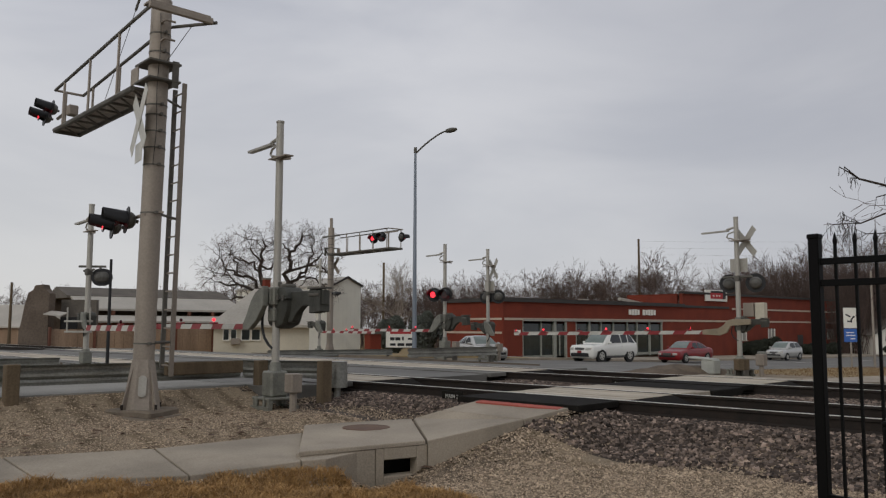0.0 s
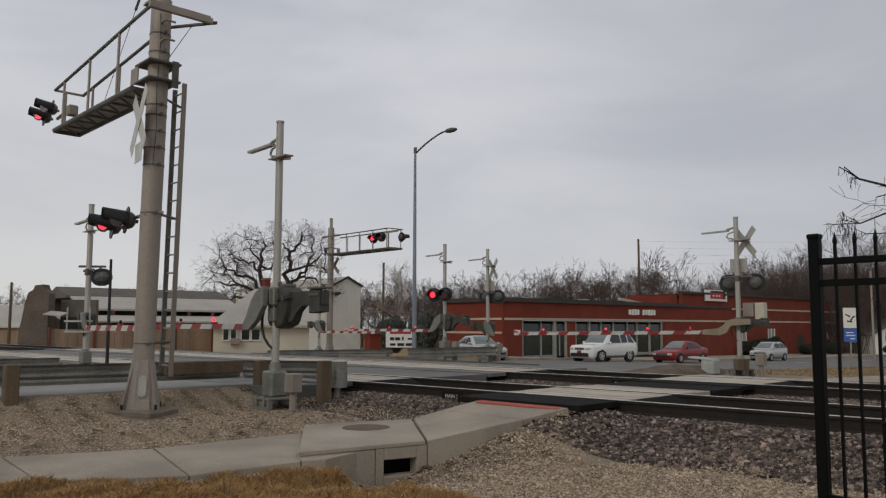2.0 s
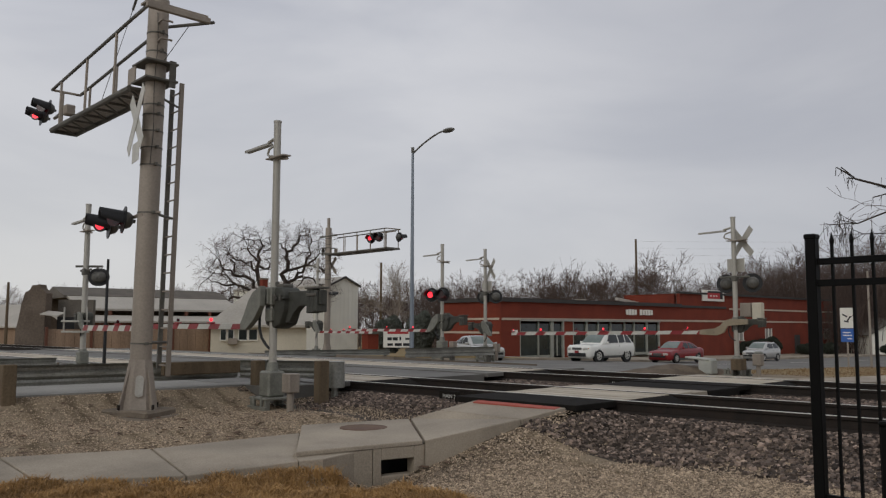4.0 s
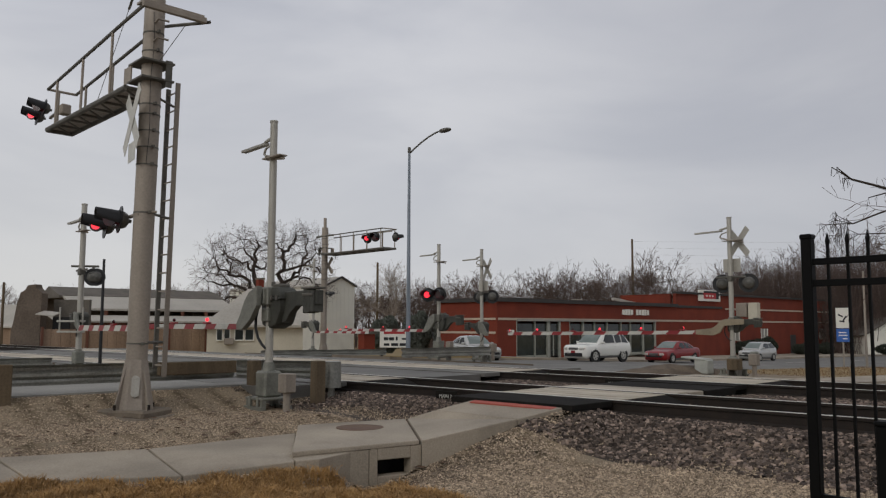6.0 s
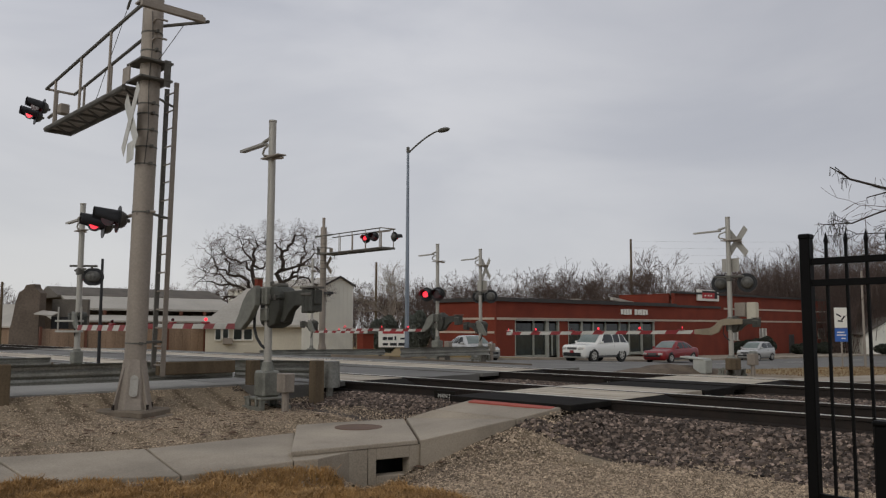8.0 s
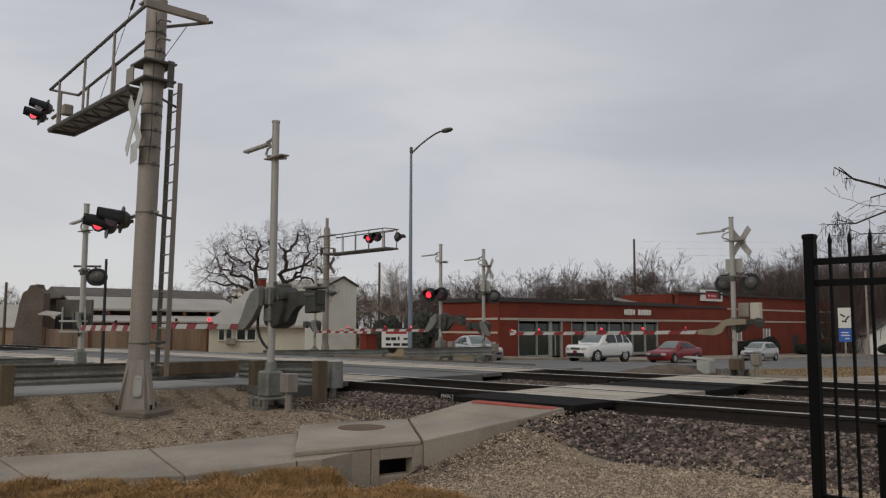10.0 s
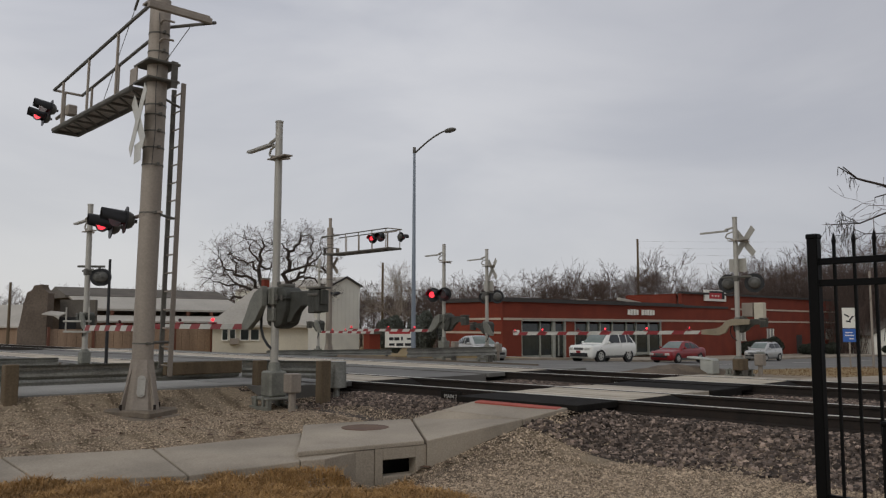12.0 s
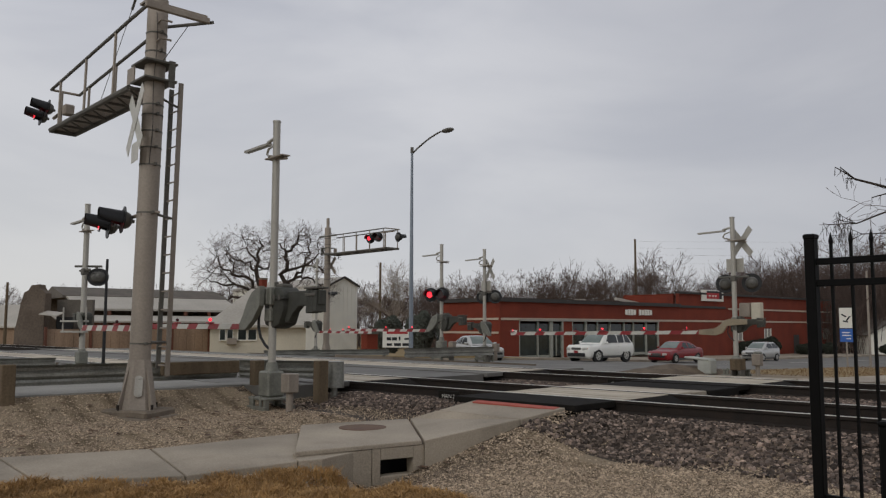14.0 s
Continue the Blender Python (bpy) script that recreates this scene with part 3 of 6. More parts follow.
HOOD = hood_mesh()
HOOD.materials.append(M["black"])
DISC = finish(made((rod, (0, 0.012, 0), (0, -0.006, 0), 0.255, 0.255, 28)), "background", True)
DISC.materials.append(M["black"])
HOUSE = finish(made((rod, (0, 0.02, 0), (0, 0.07, 0), 0.165, 0.16, 24), (rod, (0, 0.07, 0), (0, 0.13, 0), 0.16, 0.125, 24), (rod, (0, 0.13, 0), (0, 0.165, 0), 0.125, 0.06, 24), (rod, (0, 0.16, 0), (0, 0.21, 0), 0.035, 0.035, 10)), "housing", True)
HOUSE.materials.append(M["lamp_back"])


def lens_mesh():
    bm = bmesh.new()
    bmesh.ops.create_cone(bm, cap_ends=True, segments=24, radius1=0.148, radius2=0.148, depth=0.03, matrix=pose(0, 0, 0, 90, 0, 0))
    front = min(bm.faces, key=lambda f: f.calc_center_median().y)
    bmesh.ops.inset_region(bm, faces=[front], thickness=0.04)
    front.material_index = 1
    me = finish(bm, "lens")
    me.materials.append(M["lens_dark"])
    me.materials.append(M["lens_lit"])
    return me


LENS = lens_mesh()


def flasher(parent, m, key=None, s=1.0):
    """A flashing unit that faces -y of m."""
    m = m @ Matrix.Scale(s, 4)
    fl = part("flasher", DISC, None, parent, "round black flashing light unit", at=m)
    part("hood", HOOD, None, fl)
    part("housing", HOUSE, None, fl)
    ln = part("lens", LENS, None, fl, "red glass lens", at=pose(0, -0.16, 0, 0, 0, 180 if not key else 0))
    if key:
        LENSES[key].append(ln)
    return fl


def crossbuck(parent, z, m, y=-0.2, s=1.0, turned=0, shift=0.0):
    for k, a in enumerate((45, -45)):
        part("crossbuck_board", made((box, (shift, y - 0.012 * k, z), (1.22 * s, 0.008, 0.23 * s), pose(0, 0, 0, 0, 0, turned) @ pose(0, 0, 0, 0, a, 0))), m, parent, "white crossbuck board")


def cantilever(m, arm, h_walk, h_top, base_z, label, near_key=None, low=True, rail_posts=4, double=False, w=0.42, yc=0.0):
    th = thing("cantilever_signal", m, label, "railway signal", "cantilever signals")
    b = base_z
    bm = bmesh.new()
    box(bm, (0.02, -0.02, b - 0.06), (0.98, 0.90, 0.16), pose(0, 0, 0, 0, 0, 24), 0.035)
    box(bm, (0, 0.02, b + 0.05), (0.80, 0.76, 0.13), pose(0, 0, 0, 0, 0, 31), 0.03)
    bmesh.ops.subdivide_edges(bm, edges=bm.edges[:], cuts=2, use_grid_fill=True)
    for v in bm.verts:
        v.co += 0.022 * noise.noise_vector(v.co * 5.0)
    part("plinth", bm, M["concrete_dark"], th, "stained two-step concrete footing")
    bm = bmesh.new()
    rod(bm, (0, 0, b + 0.08), (0, 0, b + 0.11), 0.36, 0.36, 8)
    rod(bm, (0, 0, b + 0.11), (0, 0, b + 0.85), 0.30, 0.175, 8)
    part("pedestal", bm, M["galv"], th, "flared galvanised base with gusset plates")
    for i in range(4):
        a = radians(90 * i + 15)
        c, s = math.cos(a), math.sin(a)
        prism_bm = bmesh.new()
        prism(prism_bm, [(c * 0.2, s * 0.2, b + 0.11), (c * 0.36, s * 0.36, b + 0.11), (c * 0.33, s * 0.33, b + 0.22), (c * 0.165, s * 0.165, b + 0.80)], (-s * 0.012, c * 0.012, 0), (s * 0.012, -c * 0.012, 0))
        part("gusset", prism_bm, M["galv"], th)
        part("anchor_bolt", made((rod, (c * 0.34, s * 0.34, b + 0.11), (c * 0.34, s * 0.34, b + 0.19), 0.022, 0.022, 6)), M["rust"], th)
    lean = pose(0.240, 0, b + 0.46, 0, -9.6, 0)
    bm = bmesh.new()
    prism(bm, [(0, 0.062 * math.cos(radians(a)), (0.10 if a < 180 else -0.10) + 0.062 * math.sin(radians(a))) for a in (*range(0, 181, 30), *range(180, 360, 30))], (-0.012, 0, 0), (0.016, 0, 0))
    rod(bm, (0.0, 0, 0.12), (0.035, 0, 0.12), 0.018, 0.018, 6)
    rod(bm, (0.0, 0, -0.12), (0.035, 0, -0.12), 0.018, 0.018, 6)
    part("hand_hole_cover", bm, M["alu"], th, "rounded hand-hole cover plate", at=pose(0, 0, 0, 0, 0, -22) @ lean)
    part("mast", made((rod, (0, 0, b + 0.8), (0, 0, h_top), 0.157, 0.157, 28)), M["galv"], th, "thick galvanised steel mast", True)
    for z in (h_walk - 1.25, h_walk - 0.98, h_walk - 0.72, h_walk - 0.46, h_walk - 0.30, h_walk + 0.55, h_walk + 0.85, 2.72, 0.72):
        part("band", made((rod, (0, 0, z), (0, 0, z + 0.022), 0.164, 0.164, 24), (box, (0.19, 0, z + 0.012), (0.08, 0.035, 0.04))), M["galv_dark"], th)
    if not double:
        run = [(0.152, -0.062, z) for z in np.arange(h_walk - 1.25, h_top - 0.15, 0.22)]
        part("conduit", made((tube, [(x + 0.006 * math.sin(z * 7), y + 0.014 * math.sin(z * 5), z) for x, y, z in run], 0.0045, 5)), M["black"], th, "thin dark cable down the mast")
    # head: two plates clamping the mast
    for z, k in ((h_walk + 0.37, 0), (h_walk + 0.09, 0)):
        part("clamp_plate", made((box, (-0.02, 0, z), (0.58, 0.52, 0.035), None, 0.005)), M["galv_dark"], th)
    for y in (-0.24, 0.24):
        part("clamp_side", made((box, (-0.34, y, h_walk + 0.22), (0.28, 0.02, 0.26))), M["galv"], th)
    part("clamp_back", made((box, (0.25, 0.17, h_walk + 0.20), (0.03, 0.10, 0.42))), M["galv_dark"], th)
    # walkway
    x0, x1 = -0.25, -arm
    bm = bmesh.new()
    for y in (yc - w * 0.9, yc + w * 0.9):
        rod(bm, (x0, y, h_walk), (x1, y, h_walk), 0.045, 0.045, 8)
    box(bm, (x1, yc, h_walk), (0.08, 2 * w * 0.95, 0.09))
    n = 7
    for i in range(n + 1):
        x = x0 + (x1 - x0) * i / n
        rod(bm, (x, yc - w * 0.9, h_walk), (x, yc + w * 0.9, h_walk), 0.025, 0.025, 6)
        if i < n:
            rod(bm, (x, yc - w * 0.9, h_walk - 0.03), (x0 + (x1 - x0) * (i + 1) / n, yc + w * 0.9, h_walk - 0.03), 0.018, 0.018, 6)
    part("walkway_frame", bm, M["galv_dark"], th, "steel walkway frame")
    bm = bmesh.new()
    k = int(arm / 0.13)
    for i in range(k):
        x = x0 + (x1 - x0) * (i + 0.5) / k
        box(bm, (x, yc, h_walk + 0.03), (0.022, 2 * w * 0.86, 0.03))
    for i in range(12):
        box(bm, ((x0 + x1) / 2, yc - w * 0.8 + i * w * 0.145, h_walk + 0.025), (arm - 0.3, 0.010, 0.03))
    part("grating", bm, M["galv"], th, "open steel grating")
    # hand rails carried round the mast
    rx = 0.86
    hr = h_walk + (0.92 if double else 0.79)
    for y in (yc - w, yc + w):
        rail = bmesh.new()
        tube(rail, [(x1 - 0.02, y, hr), (-0.25, y, hr + 0.32), (rx, y + (0.32 if y > yc else -0.18), hr + 0.18)] if not double else [(x1, y, hr), (-0.2, y, hr)], 0.028, 8)
        part("hand_rail", rail, M["galv_dark"], th)
        for i in range(rail_posts):
            x = x1 + 0.12 + (arm - 0.5) * i / rail_posts * 1.12 + (0.0 if double else 0.42)
            part("rail_post", made((rod, (x, y, h_walk), (x, y, hr + (0.0 if double else 0.32 * (x - x1) / (arm - 0.25))), 0.024, 0.024, 6)), M["galv"], th)
    part("end_rail", made((rod, (x1 - 0.02, yc - w, hr), (x1 - 0.02, yc + w, hr), 0.025, 0.025, 8)), M["galv"], th)
    if not double:
        part("back_rail", made((box, (rx, -0.04, hr + 0.18), (0.07, 1.0, 0.09), None, 0.01), (box, (rx - 0.10, -0.06, hr + 0.235), (0.26, 0.95, 0.03))), M["galv"], th)
        for z in (h_top - 0.42, h_top - 0.72):
            part("step_bracket", made((rod, (0.15, -0.05, z), (0.28, -0.05, z + 0.02), 0.018, 0.018, 6), (rod, (0.28, -0.05, z + 0.02), (0.28, 0.12, z + 0.02), 0.018, 0.018, 6)), M["galv"], th)
        low_end, high_end = Vector((x1 * 0.80, yc + w, h_walk + 0.05)), Vector((-0.12, 0.0, h_top + 1.2))
        part("stay_wire", made((rod, low_end, high_end, 0.006, 0.006, 5)), M["galv_dark"], th)
        part("stay_turnbuckle", made((rod, low_end.lerp(high_end, 0.63), low_end.lerp(high_end, 0.71), 0.022, 0.022, 6)), M["galv_dark"], th)
        part("stay_wire", made((rod, (0.93, 0.1, hr), (0.15, 0.05, h_walk + 0.4), 0.006, 0.006, 5)), M["galv_dark"], th)
    return th


A_POSE = pose(-12.39, 5.02, 0, -0.85, 0.15, 0)      # the mast leans a little
sigA = cantilever(A_POSE, 4.12, 4.72, 6.15, -0.36, "tall galvanised cantilever mast with walkway, ladder and flashing lights", rail_posts=3, w=0.26, yc=-0.06)
# ladder on the road side of the mast
ladder_x, ladder_y = -0.18, 0.52
lad = part("ladder", made((box, (ladder_x - 0.36, ladder_y, 2.62), (0.035, 0.075, 4.60), None, 0.004)), M["galv_dark"], sigA, "steel ladder beside the mast")
part("ladder_stile", made((box, (ladder_x, ladder_y, 2.58), (0.035, 0.075, 4.74), None, 0.004)), M["galv"], lad)
for i in range(16):
    z = 0.38 + i * 0.295
    part("rung", made((rod, (ladder_x - 0.36, ladder_y, z), (ladder_x, ladder_y, z), 0.014, 0.014, 6)), M["galv"], lad)
for z in (4.55, 2.72, 0.75):
    part("ladder_bracket", made((rod, (0.10, 0.1, z), (ladder_x - 0.02, ladder_y - 0.05, z), 0.022, 0.022, 6)), M["galv_dark"], sigA)
crossbuck(sigA, 4.15, M["white"], -0.26, 1.0, -9)
part("track_count_sign", made((box, (-0.02, -0.24, 3.66), (0.42, 0.01, 0.30), pose(0, 0, 0, 0, 0, -9))), M["white"], sigA, "small white plate below the crossbuck")
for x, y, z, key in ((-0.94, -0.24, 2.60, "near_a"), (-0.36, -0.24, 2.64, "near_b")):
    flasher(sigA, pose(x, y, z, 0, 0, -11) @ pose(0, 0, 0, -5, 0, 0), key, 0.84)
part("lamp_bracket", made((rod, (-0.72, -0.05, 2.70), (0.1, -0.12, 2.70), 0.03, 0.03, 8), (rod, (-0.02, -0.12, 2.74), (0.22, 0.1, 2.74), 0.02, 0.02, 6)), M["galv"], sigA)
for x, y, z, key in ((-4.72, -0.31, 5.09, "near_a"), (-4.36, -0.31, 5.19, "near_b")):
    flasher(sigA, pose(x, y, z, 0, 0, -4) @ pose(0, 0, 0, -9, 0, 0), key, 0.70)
part("lamp_bracket", made((rod, (-4.78, -0.06, 5.12), (-3.75, -0.12, 5.12), 0.032, 0.032, 8), (box, (-3.78, -0.10, 5.08), (0.18, 0.18, 0.2), None, 0.02), (rod, (-3.9, -0.2, 4.72), (-3.9, -0.2, 5.45), 0.035, 0.035, 8)), M["galv"], sigA)

sigB = cantilever(pose(-35.07, 23.81, 0, 0, 0, 180), 5.3, 4.62, 6.05, -0.75, "far cantilever mast whose railed walkway reaches over the road", rail_posts=5, double=True)
part("mast_cap", made((rod, (0, 0, 6.05), (0, 0, 6.55), 0.08, 0.08, 10)), M["galv"], sigB)
part("cross_pipe", made((rod, (-0.75, 0, 5.62), (0.75, 0, 5.62), 0.05, 0.05, 8)), M["galv_dark"], sigB)
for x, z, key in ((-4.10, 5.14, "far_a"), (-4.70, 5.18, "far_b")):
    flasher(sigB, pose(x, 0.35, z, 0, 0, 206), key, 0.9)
flasher(sigB, pose(-5.45, -0.25, 5.16, 0, 0, 0), None, 0.9)
part("lamp_bracket", made((rod, (-3.9, 0.1, 5.40), (-5.6, 0.1, 5.40), 0.03, 0.03, 8), (rod, (-4.9, 0.1, 4.7), (-4.9, 0.1, 5.42), 0.04, 0.04, 8)), M["galv"], sigB)
crossbuck(sigB, 4.1, M["galv"], -0.22, 0.9)
flasher(sigB, pose(-0.30, -0.20, 2.62, 0, 0, 140), None, 0.6)
flasher(sigB, pose(-0.62, 0.10, 2.62, 0, 0, -40), None, 0.6)


def gate(name_m, base_z, arm_z, top_z, way, arm, stripe, lights, label, width=0.13, facing=None, lamps_z=2.2, keys=(None, None), buck=None, arm_drop=0.0, junction=True, spread=0.38, hs=1.0, tint="gate_steel", lamp_turn=0, lamps=None):
    """A barrier mast; the arm goes along way * x. facing: 1 lights face -y, -1 lights face +y, None no lights."""
    th = thing("barrier_gate", name_m, label, "crossing gate", "barrier gates")
    b = base_z
    bm = bmesh.new()
    for x in (-0.22, 0.22):
        for y in (-0.22, 0.22):
            box(bm, (x, y, b + 0.08), (0.07, 0.07, 0.28))
    box(bm, (0, 0, b + 0.20), (0.54, 0.54, 0.04), None, 0.01)
    for y in (-0.26, 0.26):
        box(bm, (0, y, b + 0.05), (0.56, 0.05, 0.06))
        rod(bm, (0.12, y, b + 0.05), (0.12, y, b + 0.24), 0.03, 0.03, 6)
        rod(bm, (-0.12, y, b + 0.05), (-0.12, y, b + 0.24), 0.03, 0.03, 6)
    part("foundation_frame", bm, M["gate_steel"], th, "galvanised foundation frame")
    small = 0.72 if hs < 0.8 else 1.0
    part("base_casting", made((box, (0, 0, b + 0.22 + 0.21 * small), (0.32 * small, 0.32 * small, 0.42 * small), None, 0.03), (rod, (0, 0, b + 0.60 * small), (0, 0, b + 0.78 * small), 0.11, 0.085, 14)), M["gate_steel"], th)
    if junction:
        part("junction_box", made((box, (0.60, -0.02, b + 0.47), (0.23, 0.20, 0.30), None, 0.015), (rod, (0.60, -0.02, b + 0.0), (0.60, -0.02, b + 0.34), 0.06, 0.06, 8)), M["galv"], th, "grey steel junction box")
    part("mast", made((rod, (0, 0, b + 0.4), (0, 0, top_z), 0.066, 0.062, 18), (rod, (0, 0, top_z), (0, 0, top_z + 0.03), 0.07, 0.07, 18)), M["alu"], th, "aluminium pipe mast", True)
    # drive casting, counterweight and bowed arm support; u runs away from the arm, v up from the arm's height
    def side(points, y0, y1, bevel=0.012):
        bm = bmesh.new()
        prism(bm, [(-way * u * hs, 0, arm_z + v * hs) for u, v in points], (0, y0 * hs, 0), (0, y1 * hs, 0))
        bmesh.ops.recalc_face_normals(bm, faces=bm.faces)
        bmesh.ops.bevel(bm, geom=bm.edges[:], offset=bevel * hs, segments=2, affect="EDGES", profile=0.5)
        return bm

    def block_at(u, y, v, size, bevel=0.01):
        return (box, (-way * u * hs, y * hs, arm_z + v * hs), tuple(k * hs for k in size), None, bevel * hs)
    part("collar", made(block_at(0, 0, 0.50, (0.23, 0.25, 0.30), 0.02), block_at(0, 0, 0.19, (0.20, 0.22, 0.22), 0.02), block_at(0, -0.13, 0.50, (0.05, 0.03, 0.26))), M["gate_steel"], th, "bolted mast clamp")
    body = part("drive_housing", side([(-0.24, 0.55), (-0.10, 0.65), (0.28, 0.65), (0.40, 0.54), (0.38, 0.26), (0.26, 0.03), (0.02, -0.04), (-0.20, 0.03)], -0.05, 0.31, 0.05), M["cast"], th, "dark grey cast gate drive housing", True)
    part("cover_rim", made(block_at(0.08, 0.13, 0.46, (0.68, 0.42, 0.035), 0.008)), M["cast"], body)
    for u in (0.0, 0.17, 0.33):
        part("lid_latch", made(block_at(u, -0.085, 0.47, (0.05, 0.03, 0.09), 0.006)), M["galv_dark"], body)
    part("top_casting", made(block_at(0.14, 0.12, 0.67, (0.22, 0.22, 0.07), 0.02), block_at(0.02, 0.02, 0.70, (0.10, 0.10, 0.10), 0.02)), M["galv_dark"], body)
    part("weight_arm", side([(0.30, 0.57), (1.30, 0.57), (1.30, 0.34), (0.72, 0.33), (0.52, 0.20), (0.42, 0.08), (0.30, 0.06)], 0.04, 0.16, 0.015), M["cast"], th, "dark counterweight arm")
    for i in range(3):
        part("counterweight", made(block_at(1.02 + 0.10 * i, 0.10, 0.40, (0.092, 0.20, 0.38 - 0.02 * i), 0.012)), M["cast"], th, "slab counterweight")
    part("weight_clamp", made(block_at(1.12, 0.10, 0.605, (0.36, 0.23, 0.03), 0.006), block_at(1.12, -0.01, 0.50, (0.28, 0.02, 0.05))), M["galv_dark"], th)
    if tint == "buff":
        bm = side([(-0.08, 0.58), (-0.36, 0.50), (-0.55, 0.30), (-0.80, 0.17), (-1.55, 0.10), (-1.55, -0.10), (-0.75, -0.14), (-0.40, -0.02), (-0.20, 0.28), (0.70, 0.34), (0.70, 0.56)], -0.36, -0.26)
    else:
        bm = side([(0.02, 0.67), (-0.24, 0.57), (-0.39, 0.42), (-0.53, 0.19), (-0.64, 0.05), (-0.64, -0.06), (-0.44, -0.05), (-0.20, 0.10), (0.02, 0.34)], -0.27, -0.17)
    part("arm_support", bm, M[tint], th, "bowed grey arm support" if tint != "buff" else "bowed buff arm support")
    part("cable", made((tube, [(way * 0.16 * hs, -0.12, arm_z + 0.34 * hs), (way * 0.24 * hs, -0.12, arm_z + 0.16 * hs), (way * 0.26 * hs, -0.11, arm_z - 0.02 * hs), (way * 0.20 * hs, -0.10, arm_z - 0.18 * hs), (way * 0.09 * hs, -0.08, arm_z - 0.30 * hs), (0, -0.06, arm_z - 0.36 * hs)], 0.023 * hs, 8)), M["black"], th, "black drooping cable", True)
    if arm:
        root = part("gate_arm", made((box, (way * (0.6 + arm / 2), -0.2, arm_z - arm_drop / 2), (arm, 0.03, width * 0.96), pose(0, 0, 0, 0, way * math.degrees(math.atan(arm_drop / arm)), 0))), M["white"], th, "lowered barrier arm in red and white")
        n = int(arm / stripe)
        for i in range(0, n, 2):
            x = 0.6 + (i + 0.55) * stripe
            zs, hl, k = arm_z - arm_drop * (x - 0.6) / arm, stripe * 0.45, width * 0.45      # stripes slant across the arm
            part("stripe", made((prism, [(way * (x - hl) - k, 0, zs - width / 2), (way * (x + hl) - k, 0, zs - width / 2), (way * (x + hl) + k, 0, zs + width / 2), (way * (x - hl) + k, 0, zs + width / 2)], (0, -0.218, 0), (0, -0.182, 0))), M["red"], root)
        for x, key in lights:
            zz = arm_z - arm_drop * (x - 0.6) / arm + width / 2 + 0.045
            h = part("arm_light", made((rod, (way * x, -0.2, zz - 0.055), (way * x, -0.2, zz - 0.015), 0.04, 0.04, 8), (box, (way * x, -0.2, zz - 0.03), (0.18, 0.09, 0.035), None, 0.01)), M["red"], root, "red arm light")
            me = bpy.data.meshes.new("bulb")
            bb = bmesh.new()
            bmesh.ops.create_uvsphere(bb, u_segments=12, v_segments=8, radius=0.032)
            bb.to_mesh(me)
            bb.free()
            me.materials.append(M["lens_dark"])
            me.materials.append(M["lens_lit"])
            for p in me.polygons:
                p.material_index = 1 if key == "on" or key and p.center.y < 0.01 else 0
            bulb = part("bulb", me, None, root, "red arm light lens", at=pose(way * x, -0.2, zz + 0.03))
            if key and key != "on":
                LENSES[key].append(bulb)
    if facing:
        s = facing
        part("lamp_crossarm", made((rod, (-spread * 1.1, 0, lamps_z + 0.16), (spread * 1.1, 0, lamps_z + 0.16), 0.028, 0.028, 8), (box, (0, 0, lamps_z + 0.12), (0.14, 0.16, 0.16), None, 0.02)), M["galv_dark"], th)
        if lamps:
            part("lamp_hanger", made((rod, (-0.16, -0.18, lamps_z + 0.25), (lamps[1][0], lamps[1][1] + 0.05, lamps_z + 0.25), 0.026, 0.026, 8), (rod, (lamps[0][0], lamps[0][1], lamps_z + 0.25), (lamps[0][0], lamps[0][1], lamps_z + 0.08), 0.03, 0.03, 8)), M["galv_dark"], th)
        for (x, y), key in zip(lamps or ((-spread, -s * 0.24), (spread, -s * 0.24)), keys):
            flasher(th, pose(x, y, lamps_z, 0, 0, lamp_turn + (0 if s > 0 else 180)), key, 0.80 if lamps else 1.0)
    if buck:
        crossbuck(th, buck, M["alu"], -0.1 * (facing or 1), 0.82, -20, 0.2)
        part("small_plate", made((box, (0.0, -0.09 * (facing or 1), buck - 0.62), (0.5, 0.01, 0.36))), M["alu"], th, "grey back of a small plate")
    # solar-shade style head brackets
    part("head_bracket", made((rod, (0, 0, top_z - 0.62), (0.42, -0.05, top_z - 0.68), 0.022, 0.022, 6), (box, (0.12, -0.05, top_z - 0.62), (0.55, 0.16, 0.02)), (rod, (0, 0, top_z - 0.60), (-0.2, 0, top_z - 0.54), 0.02, 0.02, 6)), M["galv"], th, "flat pipe bracket")
    part("head_wing", made((box, (-0.62, 0.0, top_z - 0.34), (0.80, 0.10, 0.04), pose(0, 0, 0, 0, -1, 0)), (rod, (-0.28, 0, top_z - 0.30), (0.02, 0, top_z - 0.24), 0.03, 0.03, 8), (tube, [(-0.02, 0, top_z - 0.36), (-0.22, -0.02, top_z - 0.42), (-0.27, -0.02, top_z - 0.50), (-0.2, -0.02, top_z - 0.56)], 0.02, 6)), M["alu"], th, "slanting aluminium bracket")
    return th


